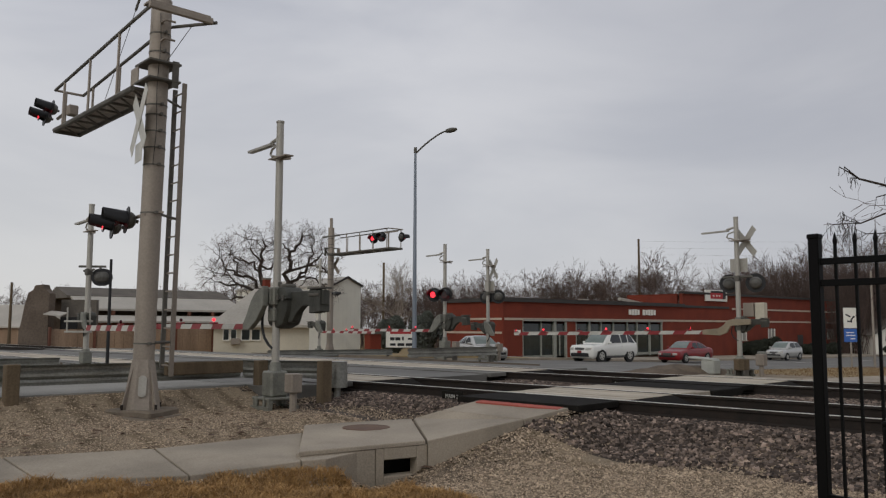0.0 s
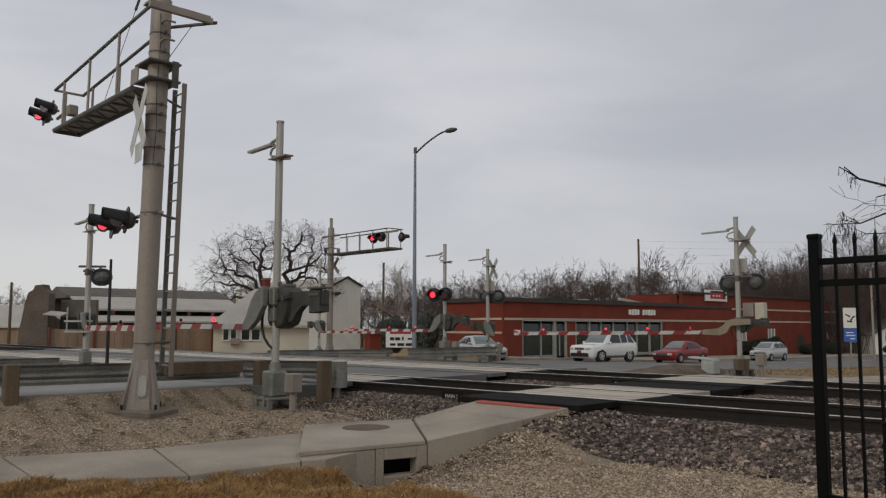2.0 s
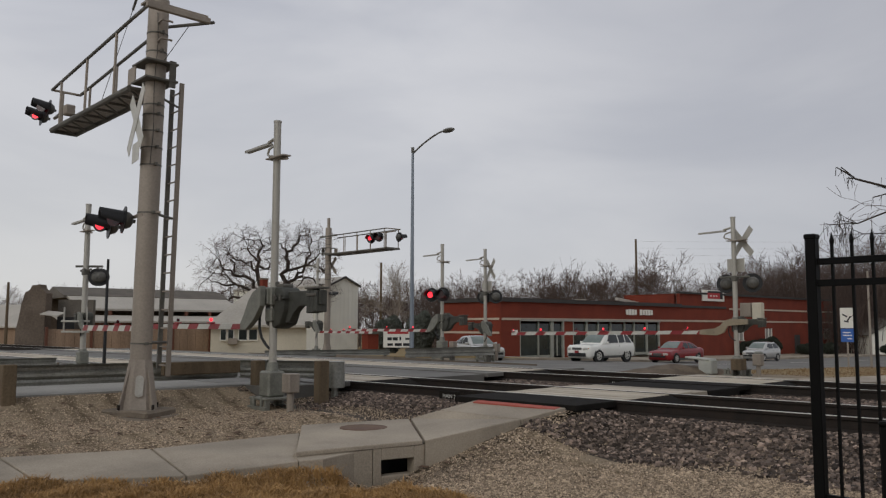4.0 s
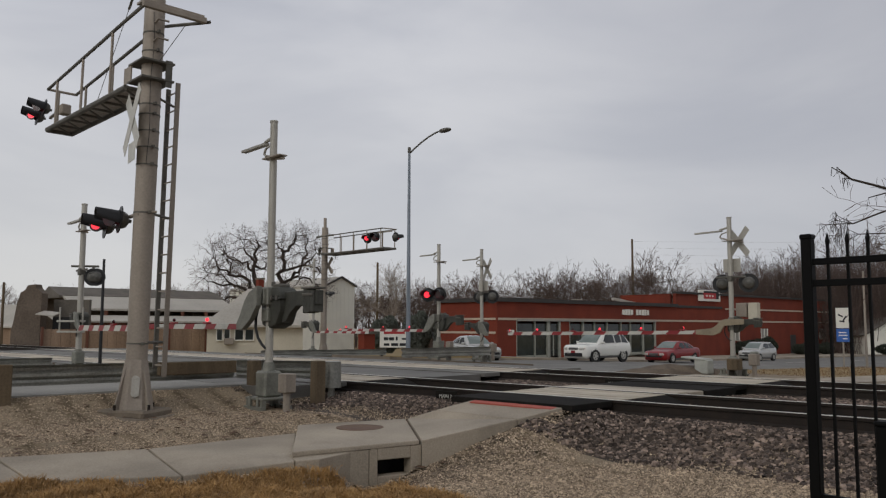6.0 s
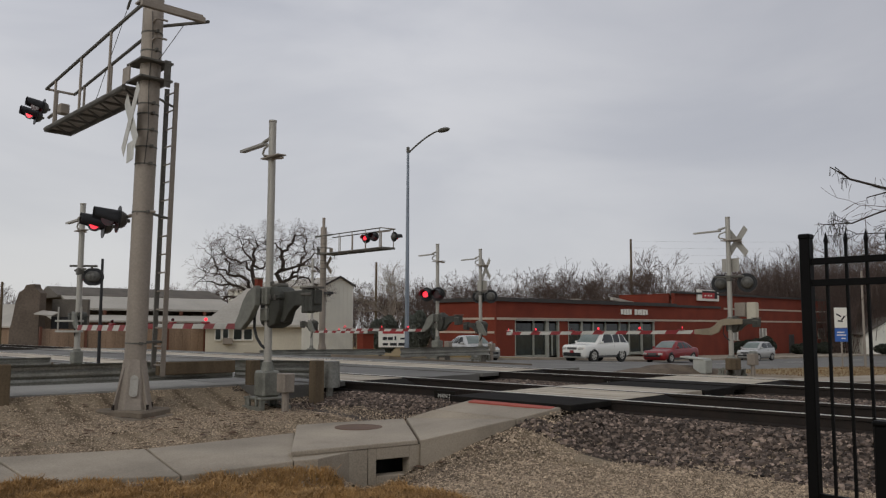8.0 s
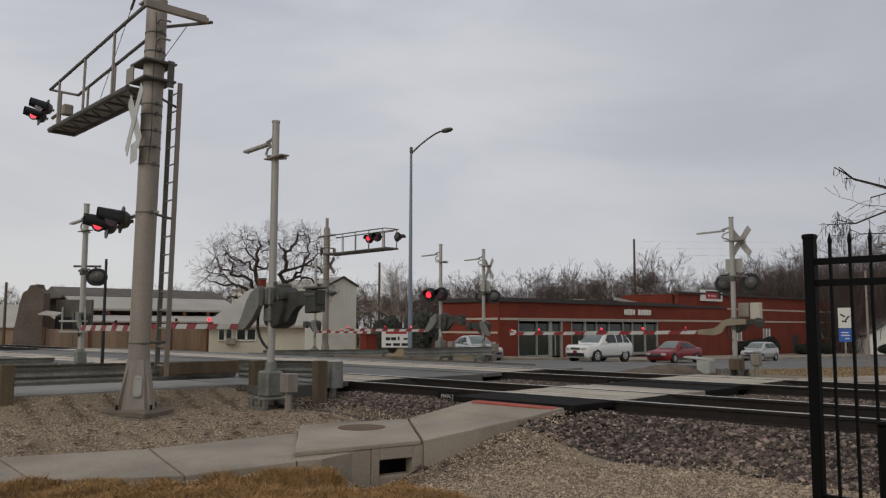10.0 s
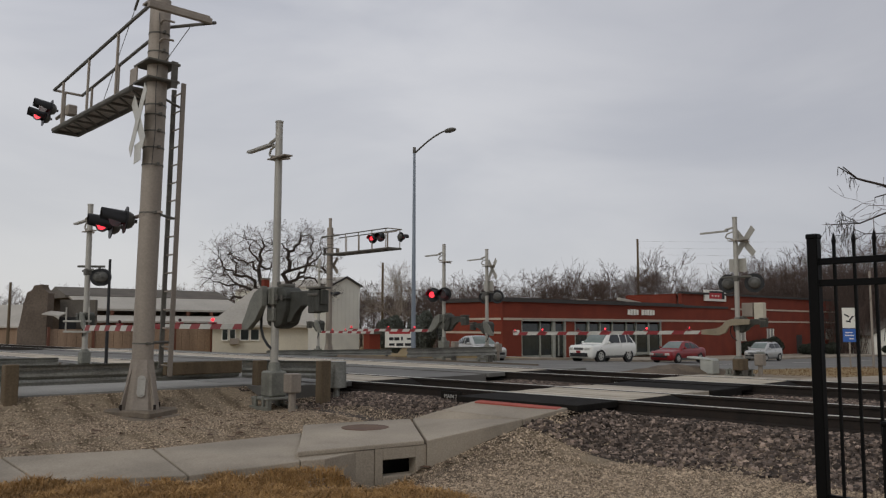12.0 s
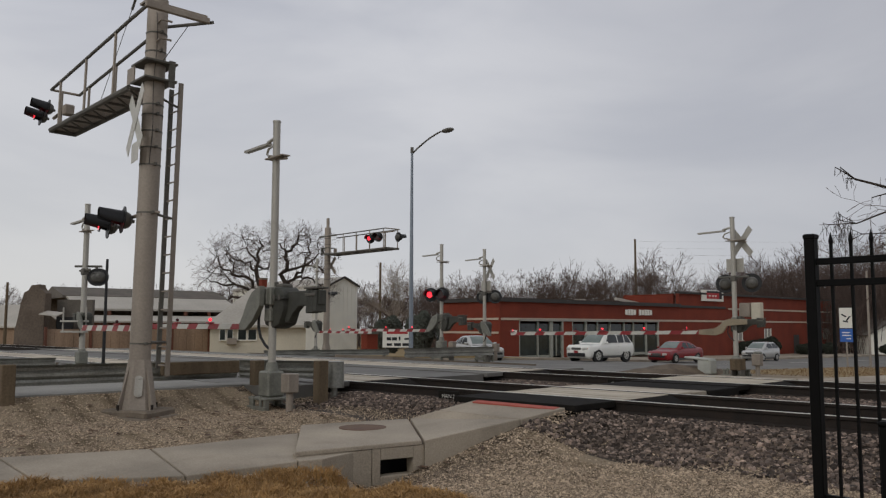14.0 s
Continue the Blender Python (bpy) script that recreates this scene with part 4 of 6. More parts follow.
gate(pose(-11.95, 7.05, 0), -0.37, 0.99, 4.42, -1, 4.25, 0.42, [(1.83, "on"), (3.2, None), (4.72, "on")], "barrier gate with its striped arm lowered across the near lane", 0.095)
gate155 = gate(pose(-19.62, 6.60, 0), -0.10, 0.95, 3.80, 1, 3.3, 0.30, [(2.6, None)], "median barrier gate with lowered striped arm", 0.12, -1, 2.12, (None, None), junction=False, spread=0.3, hs=0.55, lamp_turn=58, lamps=((0.15, 0.21), (0.21, 0.26)))
gateR = gate(pose(-11.05, 20.60, 0), -0.32, 0.86, 3.94, -1, 7.4, 0.42, [(1.36, "arm_a"), (2.73, "arm_b"), (4.21, "on"), (5.24, None), (6.71, "arm_b"), (7.95, "arm_a")], "barrier gate with crossbuck, its long arm lowered over the road", 0.105, -1, 2.18, (None, None), 3.28, 0.10, hs=0.62, tint="buff", lamp_turn=26)
gate(pose(-22.0, 19.9, 0), -0.15, 0.85, 3.95, -1, 5.0, 0.36, [(1.4, "arm_b"), (3.0, "arm_a"), (5.4, "on")], "median barrier gate with flashing red lights", 0.10, 1, 2.14, ("far_a", "far_b"), junction=True, spread=0.30, hs=0.9, lamp_turn=30)
gate(pose(-21.9, 22.0, 0), -0.25, 0.70, 3.90, 1, 0, 0.4, [], "median signal mast with crossbuck and lights turned away", 0.12, -1, 2.12, (None, None), 3.15, junction=True, spread=0.32, hs=0.75, lamp_turn=40)
gate(pose(-34.5, 22.8, 0), -0.75, 0.72, 4.35, 1, 4.2, 0.36, [(1.5, "arm_a"), (2.6, "arm_b"), (3.6, None)], "far barrier gate with its striped arm lowered", 0.11, junction=False, hs=0.85)
box_bm = made((box, (0.16, 0.30, 1.46), (0.30, 0.20, 0.38), None, 0.02))
part("control_box", box_bm, M["galv"], gateR, "pale grey steel control cabinet")
part("control_box", made((box, (0.48, 0.30, 1.38), (0.26, 0.20, 0.54), None, 0.02)), M["cream"], gateR, "buff steel control cabinet")
for z, w in ((1.10, 0.62), (0.86, 0.60)):
    part("step_bar", made((box, (-0.02, -0.18, z), (w, 0.16, 0.045), pose(0, 0, 0, 0, 0, 40), 0.006)), M["alu"], gate155, "pale service step")
for x in (-0.26, 0.26):
    part("step_post", made((rod, (x * 0.8 - 0.02, -0.18 + x * 0.7, 0.86), (x * 0.8 - 0.02, -0.18 + x * 0.7, 1.42), 0.02, 0.02, 6)), M["alu"], gate155)

# equipment beside the far gate
eq = thing("equipment_box", pose(-12.0, 20.75, -0.20), "low pale grey cabinet with a sloping lid beside the gate", "equipment box")
part("body", made((box, (0, 0, 0.11), (0.40, 0.36, 0.40), None, 0.03)), M["utility"], eq)
part("lid", made((box, (-0.22, 0, 0.33), (0.74, 0.40, 0.05), pose(0, 0, 0, 0, 4, 0), 0.012)), M["utility"], eq)
eq2 = thing("battery_box", pose(-10.80, 20.2, -0.3), "small brown steel box on legs beside the gate", "equipment box")
part("body", made((box, (0, 0, 0.33), (0.30, 0.3, 0.30), None, 0.02)), M["post"], eq2)
for x in (-0.12, 0.12):
    part("leg", made((box, (x, 0, 0.08), (0.04, 0.25, 0.22))), M["galv_dark"], eq2)

can = thing("cable_can", pose(-10.56, 20.82, -0.30), "short grey round cable can on a post", "cable can")
part("body", made((rod, (0, 0, 0.34), (0, 0, 0.62), 0.115, 0.115, 16), (rod, (0, 0, 0.62), (0, 0, 0.66), 0.125, 0.09, 16)), M["gate_steel"], can, "", True)
part("post", made((rod, (0, 0, 0), (0, 0, 0.35), 0.05, 0.05, 8)), M["galv_dark"], can)

# ---- black picket fence ----
# plain black block added for an unidentified dark upright shape by the fence
stub = thing("short_post", pose(-1.74, 5.0, 0), "short stout black upright block added before the fence", "post")
part("shaft", made((box, (0, 0, -0.1), (0.16, 0.10, 1.1), None, 0.012)), M["fence"], stub)
part("cap", made((box, (0, 0, 0.46), (0.17, 0.11, 0.03), None, 0.01)), M["fence"], stub)

fence = thing("picket_fence", pose(-2.26, 5.20, -0.02), "black steel picket fence with pointed pickets", "fence")
for k in range(4):
    part("post", made((box, (k * 2.42, 0, 0.48), (0.066, 0.066, 2.2), None, 0.006), (box, (k * 2.42, 0, 1.59), (0.076, 0.076, 0.035), None, 0.008)), M["fence"], fence)
for z in (1.43, 1.295, -0.02):
    part("fence_rail", made((box, (3.63, 0, z), (7.26, 0.034, 0.042), None, 0.003)), M["fence"], fence)
pk = finish(made((box, (0, 0, 0.70), (0.0165, 0.0165, 1.70)), (rod, (0, 0, 1.545), (0, 0, 1.575), 0.009, 0.015, 6), (rod, (0, 0, 1.575), (0, 0, 1.630), 0.015, 0.002, 6)), "picket")
pk.materials.append(M["fence"])
for k in range(3):
    for i in range(20):
        part("picket", pk, None, fence, at=pose(0.124 + k * 2.42 + i * 0.119, 0, -0.02))

# ---- street lamp, poles and wires ----
lampst = thing("street_lamp", pose(-32.95, 27.66, -0.75), "tall blue-grey steel street lamp with a curved arm", "street lamp")
part("pole", made((rod, (0, 0, 0), (0, 0, 11.1), 0.125, 0.065, 16)), M["blue_pole"], lampst, "", True)
part("base_cover", made((rod, (0, 0, 0), (0, 0, 0.35), 0.22, 0.17, 12)), M["blue_pole"], lampst)
part("pole_cap", made((rod, (0, 0, 10.95), (0, 0, 11.25), 0.085, 0.085, 10)), M["galv_dark"], lampst)
arc = [(2.5 * math.sin(radians(a)) / math.sin(radians(62)) * 0.96, 0.05, 10.95 + 0.78 * (1 - (1 - a / 62) ** 2)) for a in range(0, 63, 8)]
part("arm", made((tube, arc, 0.045, 8)), M["galv_dark"], lampst, "curved lamp arm", True)
bm = bmesh.new()
bmesh.ops.create_uvsphere(bm, u_segments=16, v_segments=8, radius=1, matrix=Matrix.Translation((2.75, 0.05, 11.70)) @ Matrix.Diagonal((0.44, 0.19, 0.12, 1)))
part("lamp_head", bm, M["galv_dark"], lampst, "cobra-head luminaire", True)


def utility_pole(x, y, z0, z1, r, arms, label, mat_key="post"):
    th = thing("utility_pole", pose(x, y, 0), label, "utility pole", "utility poles")
    part("pole", made((rod, (0, 0, z0), (0, 0, z1), r, r * 0.75, 10)), M[mat_key], th, "", True)
    for z in arms:
        part("cross_arm", made((box, (0, 0, z), (0.12, 1.8, 0.1), pose(0, 0, 0, 0, 0, 45))), M[mat_key], th)
        for k in (-0.8, 0, 0.8):
            part("insulator", made((rod, (-k * 0.7, k * 0.7, z + 0.05), (-k * 0.7, k * 0.7, z + 0.2), 0.04, 0.03, 6)), M["galv"], th)
    return th


utility_pole(-64.1, 93.2, -2.3, 12.8, 0.19, (), "tall weathered timber utility pole behind the brick building")
utility_pole(-67.3, 52.3, -2.0, 7.6, 0.15, (), "bare timber pole among the trees")
utility_pole(-54.8, 13.9, -1.0, 3.62, 0.10, (), "short timber pole by the sheds")
utility_pole(-21.31, 7.71, -0.1, 2.70, 0.045, (), "thin dark steel post beside the median gate", "black")
utility_pole(-17.7, 47.6, -1.2, 4.1, 0.07, (), "slim grey metal post on the verge", "galv")
utility_pole(20.0, 150.0, -3, 13.4, 0.13, (), "far slim grey utility pole", "galv")
wires = thing("overhead_wires", pose(0, 0, 0), "thin sagging overhead wires between the utility poles", "wires", kind="stuff")
for dz in (12.5, 11.6, 10.7, 9.6):
    bm = bmesh.new()
    pts = []
    for i in range(13):
        t = i / 12
        p = Vector((-64.1, 93.2, dz)).lerp(Vector((20, 150, dz + 0.3)), t)
        p.z -= 1.6 * 4 * t * (1 - t) * 0.6
        pts.append(p)
    tube(bm, pts, 0.005, 4)
    part("wire", bm, M["galv_dark"], wires)

# ---- signs ----
rs = thing("road_sign", pose(-14.42, 36.3, 0, 0, 0, 36), "white and blue road signs on one post", "road sign")
part("post", made((box, (0, 0.02, 0.3), (0.06, 0.04, 2.9))), M["galv"], rs)
part("white_panel", made((box, (0, 0, 1.40), (0.52, 0.012, 0.86), None, 0.004)), M["sign_white"], rs, "white sign panel with black marks")
part("blue_panel", made((box, (0, 0, 0.66), (0.52, 0.012, 0.56), None, 0.004)), M["sign_blue"], rs, "blue sign panel with white bars")
for x, z, a, w in ((-0.08, 1.5, 30, 0.22), (0.09, 1.38, -55, 0.24), (-0.02, 1.25, 10, 0.2)):
    part("mark", made((box, (x, -0.009, z), (w, 0.006, 0.06), pose(0, 0, 0, 0, a, 0))), M["black"], rs, "black mark")
for x, z, w in ((-0.02, 0.78, 0.3), (0.0, 0.66, 0.36), (0.08, 0.52, 0.18)):
    part("bar", made((box, (x, -0.009, z), (w, 0.006, 0.045))), M["sign_white"], rs, "white bar")
ad = thing("banner_sign", pose(-35.0, 28.4, -0.14, 0, 0, 46), "white roadside banner with black and red bars", "sign")
part("panel", made((box, (0, 0, 0.46), (1.60, 0.02, 0.94), None, 0.004)), M["sign_white"], ad)
part("bar", made((box, (0.0, -0.014, 0.80), (1.15, 0.006, 0.15))), M["sign_red"], ad, "dark red bar")
for x, z, w, h in ((-0.45, 0.46, 0.24, 0.17), (-0.15, 0.46, 0.28, 0.17), (0.13, 0.48, 0.1, 0.2), (0.52, 0.46, 0.24, 0.1), (-0.42, 0.15, 0.3, 0.13), (0.02, 0.15, 0.38, 0.15), (0.48, 0.15, 0.38, 0.15)):
    part("bar", made((box, (x, -0.014, z), (w, 0.006, h))), M["black"], ad, "black bar")
for x in (-0.7, 0.7):
    part("leg", made((box, (x, 0.03, -0.2), (0.05, 0.05, 0.9))), M["post"], ad)

# ---- brick shop building ----
shop = thing("brick_shop", pose(-42, 0, 0), "long low red brick shop with pale bands and storefront glass", "building")
Y0, Y1, YR = 43.8, 102.0, 67.9
def shop_wall(y0, y1, z0, z1, x0=-0.32, x1=0.0):
    part("wall", made((box, ((x0 + x1) / 2, (y0 + y1) / 2, (z0 + z1) / 2), (x1 - x0, y1 - y0, z1 - z0))), M["brick"], shop)


shop_wall(Y0, 45.9, -2.6, 2.85)
shop_wall(45.9, 64.4, 1.62, 2.85)
shop_wall(64.4, 78.0, -2.6, 2.85)
WIN = [(78.0, 79.8), (84.4, 86.0), (98.9, 100.9)]
edges = [78.0]
for a, b in WIN:
    if a > edges[-1]:
        shop_wall(edges[-1], a, -2.6, 2.85)
    shop_wall(a, b, -2.6, -0.35)
    shop_wall(a, b, 0.85, 2.85)
    edges.append(b)
shop_wall(edges[-1], Y1, -2.6, 2.85)
shop_wall(YR, Y1, 2.85, 4.12)
part("wall", made((box, (-3.45, Y0 + 0.16, 0.125), (6.26, 0.3, 5.45))), M["brick"], shop)
part("wall", made((box, (-6.4, 73, 0.1), (0.3, 57.6, 5.4))), M["brick"], shop)
part("wall", made((box, (-3.4, Y1 - 0.16, 0.125), (5.6, 0.3, 5.45))), M["brick"], shop)
part("wall", made((box, (-3.4, YR + 0.16, 3.48), (5.6, 0.3, 1.26))), M["brick"], shop)
part("flat_roof", made((box, (-3.35, (Y0 + YR) / 2, 2.78), (5.7, YR - Y0 - 0.6, 0.1))), M["roof_grey"], shop)
part("flat_roof", made((box, (-3.35, (YR + Y1) / 2, 4.0), (5.7, Y1 - YR - 0.6, 0.1))), M["roof_grey"], shop)
part("coping", made((box, (-0.12, (Y0 + YR) / 2, 3.0), (0.62, YR - Y0 + 0.3, 0.30))), M["roof_dark"], shop, "dark metal roof edge")
part("coping", made((box, (-0.12, (Y1 + YR) / 2, 4.22), (0.62, Y1 - YR, 0.20))), M["roof_dark"], shop, "dark metal roof edge")
part("coping", made((box, (-3.45, Y0 + 0.1, 3.0), (6.5, 0.62, 0.30))), M["roof_dark"], shop, "dark metal roof edge")
part("coping", made((box, (0.04, YR + 4.2, 2.92), (0.10, 8.4, 0.22))), M["roof_dark"], shop, "dark ledge")
part("stone_band", made((box, (0.02, 73, 1.57), (0.06, Y1 - Y0, 0.17))), M["band"], shop, "pale stone band")
part("stone_band", made((box, (0.02, 89.5, 2.82), (0.06, 25, 0.17))), M["band"], shop, "pale stone band")
for z in (1.57, 0.55):
    part("stone_band", made((box, (-3.3, Y0 - 0.01, z), (6.3, 0.06, 0.16))), M["band"], shop, "pale stone band")
part("window_head", made((box, (-0.02, 55.15, 1.50), (0.34, 18.5, 0.16))), M["frame_metal"], shop)
BAYS = [45.9, 48.0, 49.6, 50.95, 52.2, 53.95, 55.5, 57.2, 59.2, 60.6, 62.5, 64.4]
for y in BAYS:
    w = 0.34 if y == 49.6 else 0.20 if y in (50.95, 53.95) else 0.16 if y in (62.5, 64.4) else 0.08
    part("mullion", made((box, (-0.05, y, 0.0), (0.16, w, 2.96), None, 0.01)), M["mullion"], shop)
for i in range(11):
    y, bay = (BAYS[i] + BAYS[i + 1]) / 2, BAYS[i + 1] - BAYS[i]
    door = i == 2
    if i == 3:
        part("brick_pier", made((box, (-0.06, y, 0.0), (0.14, bay - 0.1, 2.96))), M["brick"], shop)
        continue
    part("pane", made((box, (-0.14, y, -0.02), (0.03, bay - 0.1, 2.5))), M["glass"], shop, "dark reflecting shop glass")
    part("transom", made((box, (-0.09, y, 0.62), (0.07, bay - 0.1, 0.05))), M["mullion"], shop)
    if door:
        part("door_leaf", made((box, (-0.10, y, -0.35), (0.05, 0.12, 1.9)), (box, (-0.10, y + 0.62, -0.35), (0.05, 0.1, 1.9))), M["mullion"], shop, "glazed shop door")
    else:
        part("low_panel", made((box, (-0.10, y, -1.3), (0.08, bay - 0.1, 0.22))), M["mullion"], shop)
part("shop_floor", made((box, (-3.3, 55, -1.5), (5.8, 20, 0.1))), M["concrete_dark"], shop)
for a, b in WIN:
    w = part("window", made((box, (-0.05, (a + b) / 2, 0.25), (0.03, b - a, 1.2))), M["frame_metal"], shop, "window with a drawn grey blind")
    for y in (a + 0.06, b - 0.06, (a + b) / 2):
        part("window_frame", made((box, (-0.02, y, 0.25), (0.06, 0.12, 1.2))), M["sign_white"], w)
    part("window_sill", made((box, (0.02, (a + b) / 2, -0.38), (0.14, b - a + 0.2, 0.1))), M["band"], w)
part("door", made((box, (0.02, 91.9, -1.0), (0.06, 1.3, 2.3), None, 0.01)), M["roof_dark"], shop, "dark steel door")
for i in range(10):
    if i != 4:
        part("letter_bar", made((box, (0.06, 59.5 + 0.41 * i, 2.27), (0.06, 0.30, 0.50 if i % 3 else 0.44))), M["sign_white"], shop, "white raised sign piece")
part("roof_vent", made((box, (-3, 57, 3.25), (0.6, 0.8, 0.3))), M["galv"], shop)
part("roof_vent", made((box, (-4, 65.6, 3.4), (0.3, 4.0, 0.25), pose(0, 0, 0, -6, 0, 0))), M["metal_roof"], shop)
part("wall_lamp", made((box, (0.1, 45.2, 0.62), (0.2, 0.5, 0.26), None, 0.02)), M["sign_white"], shop)
bd = thing("roof_sign", pose(-41.9, 73.8, 4.06), "white sign board with red and black blocks on the parapet", "sign")
part("board", made((box, (0, 0, 0), (0.16, 4.0, 1.08), None, 0.01)), M["sign_white"], bd)
part("black_block", made((box, (0.09, 0.25, 0.08), (0.02, 2.8, 0.76))), M["black"], bd)
part("red_block", made((box, (0.10, -0.05, -0.02), (0.02, 2.3, 0.56))), M["sign_red"], bd)
for k in (-0.6, 0.0, 0.5):
    part("white_bar", made((box, (0.112, k - 0.05, -0.02), (0.012, 0.3, 0.14))), M["sign_white"], bd)

# pale forecourt in front of the shop
strip("forecourt", -42, -34.4, 36, 104, 0.10, M["concrete"], "pale concrete forecourt along the shop", "pavement", 0.2)


# ---- buildings across the road ----
def gable_house(name, m, w, d, eave, ridge, base, wall_m, roof_m, label, over=0.25):
    """A gabled block: the gable end faces +x, the ridge runs along -x for d metres; w is the gable's width."""
    th = thing(name, m, label, "building")
    bm = bmesh.new()
    prism(bm, [(0, -w / 2, base), (0, w / 2, base), (0, w / 2, eave), (0, 0, ridge), (0, -w / 2, eave)], (0, 0, 0), (-d, 0, 0))
    part("wall", bm, wall_m, th)
    s = (ridge - eave) / (w / 2)
    for k in (-1, 1):
        bm = bmesh.new()
        y1, z1 = k * (w / 2 + over), eave - s * over
        prism(bm, [(0, 0, ridge + 0.02), (0, y1, z1 + 0.02), (0, y1, z1 + 0.14), (0, 0, ridge + 0.14)], (over, 0, 0), (-d - over, 0, 0))
        part("roof", bm, roof_m, th, "pitched roof slope")
    return th


g = gable_house("white_house", pose(-58, 41.1, 0), 2.9, 17.0, 4.42, 5.12, -1.5, M["siding"], M["metal_roof"], "narrow white boarded house with a steep gable", 0.10)
for i in range(7):
    part("cover_strip", made((box, (0.012, -1.26 + i * 0.42, 1.45), (0.02, 0.05, 5.9))), M["siding"], g)
for k in (-1, 1):
    bm = bmesh.new()
    prism(bm, [(0, 0, 5.14), (0, k * 1.62, 4.36), (0, k * 1.62, 4.52), (0, 0, 5.30)], (0.06, 0, 0), (0.20, 0, 0))
    part("barge_board", bm, M["roof_dark"], g, "dark barge board along the gable")
cream = thing("cream_house", pose(-42, 20.9, 0, 0, 0, -26) @ pose(0, -20.9, 0), "low cream building with a broad pale hipped roof", "building")
part("wall", made((box, (-3.0, 23.5, -0.05), (6.0, 5.2, 2.0))), M["cream"], cream)
bm = bmesh.new()
low_ring = [bm.verts.new(p) for p in ((0.45, 20.6, 0.92), (0.45, 26.5, 0.92), (-6.4, 26.5, 0.92), (-6.4, 20.6, 0.92))]
eave_ring = [bm.verts.new(p) for p in ((0.45, 20.6, 1.06), (0.45, 26.5, 1.06), (-6.4, 26.5, 1.06), (-6.4, 20.6, 1.06))]
ridge_a, ridge_b = bm.verts.new((-3.0, 23.2, 3.2)), bm.verts.new((-3.0, 26.4, 3.2))
bm.faces.new(low_ring)
for i in range(4):
    bm.faces.new((low_ring[i], low_ring[(i + 1) % 4], eave_ring[(i + 1) % 4], eave_ring[i]))
bm.faces.new((eave_ring[0], eave_ring[1], ridge_b, ridge_a))
bm.faces.new((eave_ring[1], eave_ring[2], ridge_b))
bm.faces.new((eave_ring[2], eave_ring[3], ridge_a, ridge_b))
bm.faces.new((eave_ring[3], eave_ring[0], ridge_a))
part("roof", bm, M["metal_roof"], cream, "pale hipped roof")
for y, w in ((21.55, 0.34), (21.95, 0.34), (22.6, 0.5), (23.15, 0.5)):
    win = part("window", made((box, (0.01, y, 0.52), (0.04, w * 0.9, 0.55))), M["glass"], cream)
    for k in (-1, 1):
        part("window_frame", made((box, (0.03, y + k * w * 0.47, 0.52), (0.05, 0.05, 0.6))), M["sign_white"], win)
    part("window_sill", made((box, (0.05, y, 0.21), (0.1, w, 0.06))), M["sign_white"], win)
part("air_conditioner", made((box, (0.18, 22.05, 0.16), (0.4, 0.5, 0.34), None, 0.02)), M["galv"], cream, "window air conditioner")
chim = thing("chimney", pose(-42.9, 24.6, 1.75), "square red brick chimney", "chimney")
part("shaft", made((box, (0, 0, 0.9), (0.34, 0.34, 2.2))), M["brick"], chim)
part("cap", made((box, (0, 0, 2.02), (0.42, 0.42, 0.1))), M["concrete_dark"], chim)

shed = thing("long_shed", pose(-50, 0, 0), "long open shed with pale metal roofs and dark bays", "shed")
bm = bmesh.new()
prism(bm, [(0, 16.6, 1.9), (0, 16.6, 2.02), (-2.6, 16.6, 2.85), (-2.6, 16.6, 2.73)], (0, 0, 0), (0, 10.6, 0))
part("roof", bm, M["metal_roof"], shed, "pale sloping metal roof")
bm = bmesh.new()
prism(bm, [(-2.5, 16.4, 2.7), (-2.5, 16.4, 2.85), (-4.6, 16.4, 3.45), (-6.8, 16.4, 2.7)], (0, 0, 0), (0, 11.0, 0))
part("upper_roof", bm, M["roof_grey"], shed, "grey shingled ridge")
part("back_wall", made((box, (-6.6, 22, 0.6), (0.2, 10.4, 4.2))), M["ruin"], shed)
part("end_wall", made((box, (-3.4, 27.1, 0.5), (6.4, 0.2, 3.6))), M["ruin"], shed)
bm = bmesh.new()
prism(bm, [(1.8, 15.0, 1.18), (1.8, 15.0, 1.28), (0.2, 15.0, 1.62), (0.2, 15.0, 1.52)], (0, 0, 0), (0, 10.6, 0))
part("lean_to_roof", bm, M["metal_roof"], shed, "pale lean-to roof")
for y in np.arange(16.7, 27, 1.6):
    part("shed_post", made((box, (0.1, y, 0.4), (0.16, 0.16, 3.0))), M["wood_brown"], shed)
    part("bay_board", made((box, (-0.4, y + 0.8, 0.3), (0.08, 1.2, 2.2 + 0.3 * math.sin(y * 5)))), M["wood_brown"], shed, "dark timber boarding")
for i, y in enumerate(np.arange(19.5, 24, 0.7)):
    part("stacked_bale", made((box, (1.0, y, 0.62 + 0.12 * (i % 2)), (0.5, 0.6, 0.55), None, 0.04)), M["sign_red" if i % 3 else "roof_dark"], shed, "stacked red goods")

yard = thing("yard_fence", pose(-44, 0, 0), "tan weathered board fence round the yard", "fence")
for i in range(19):
    y = 13.2 + i * 0.47
    part("board", made((box, (random.uniform(-0.015, 0.015), y, 0.14), (0.04, 0.455, 1.36 + random.uniform(-0.03, 0.03)))), M["tanboard"], yard)
for i in range(5):
    part("fence_post", made((box, (0.05, 13.0 + i * 2.2, 0.18), (0.12, 0.12, 1.5))), M["wood_brown"], yard)

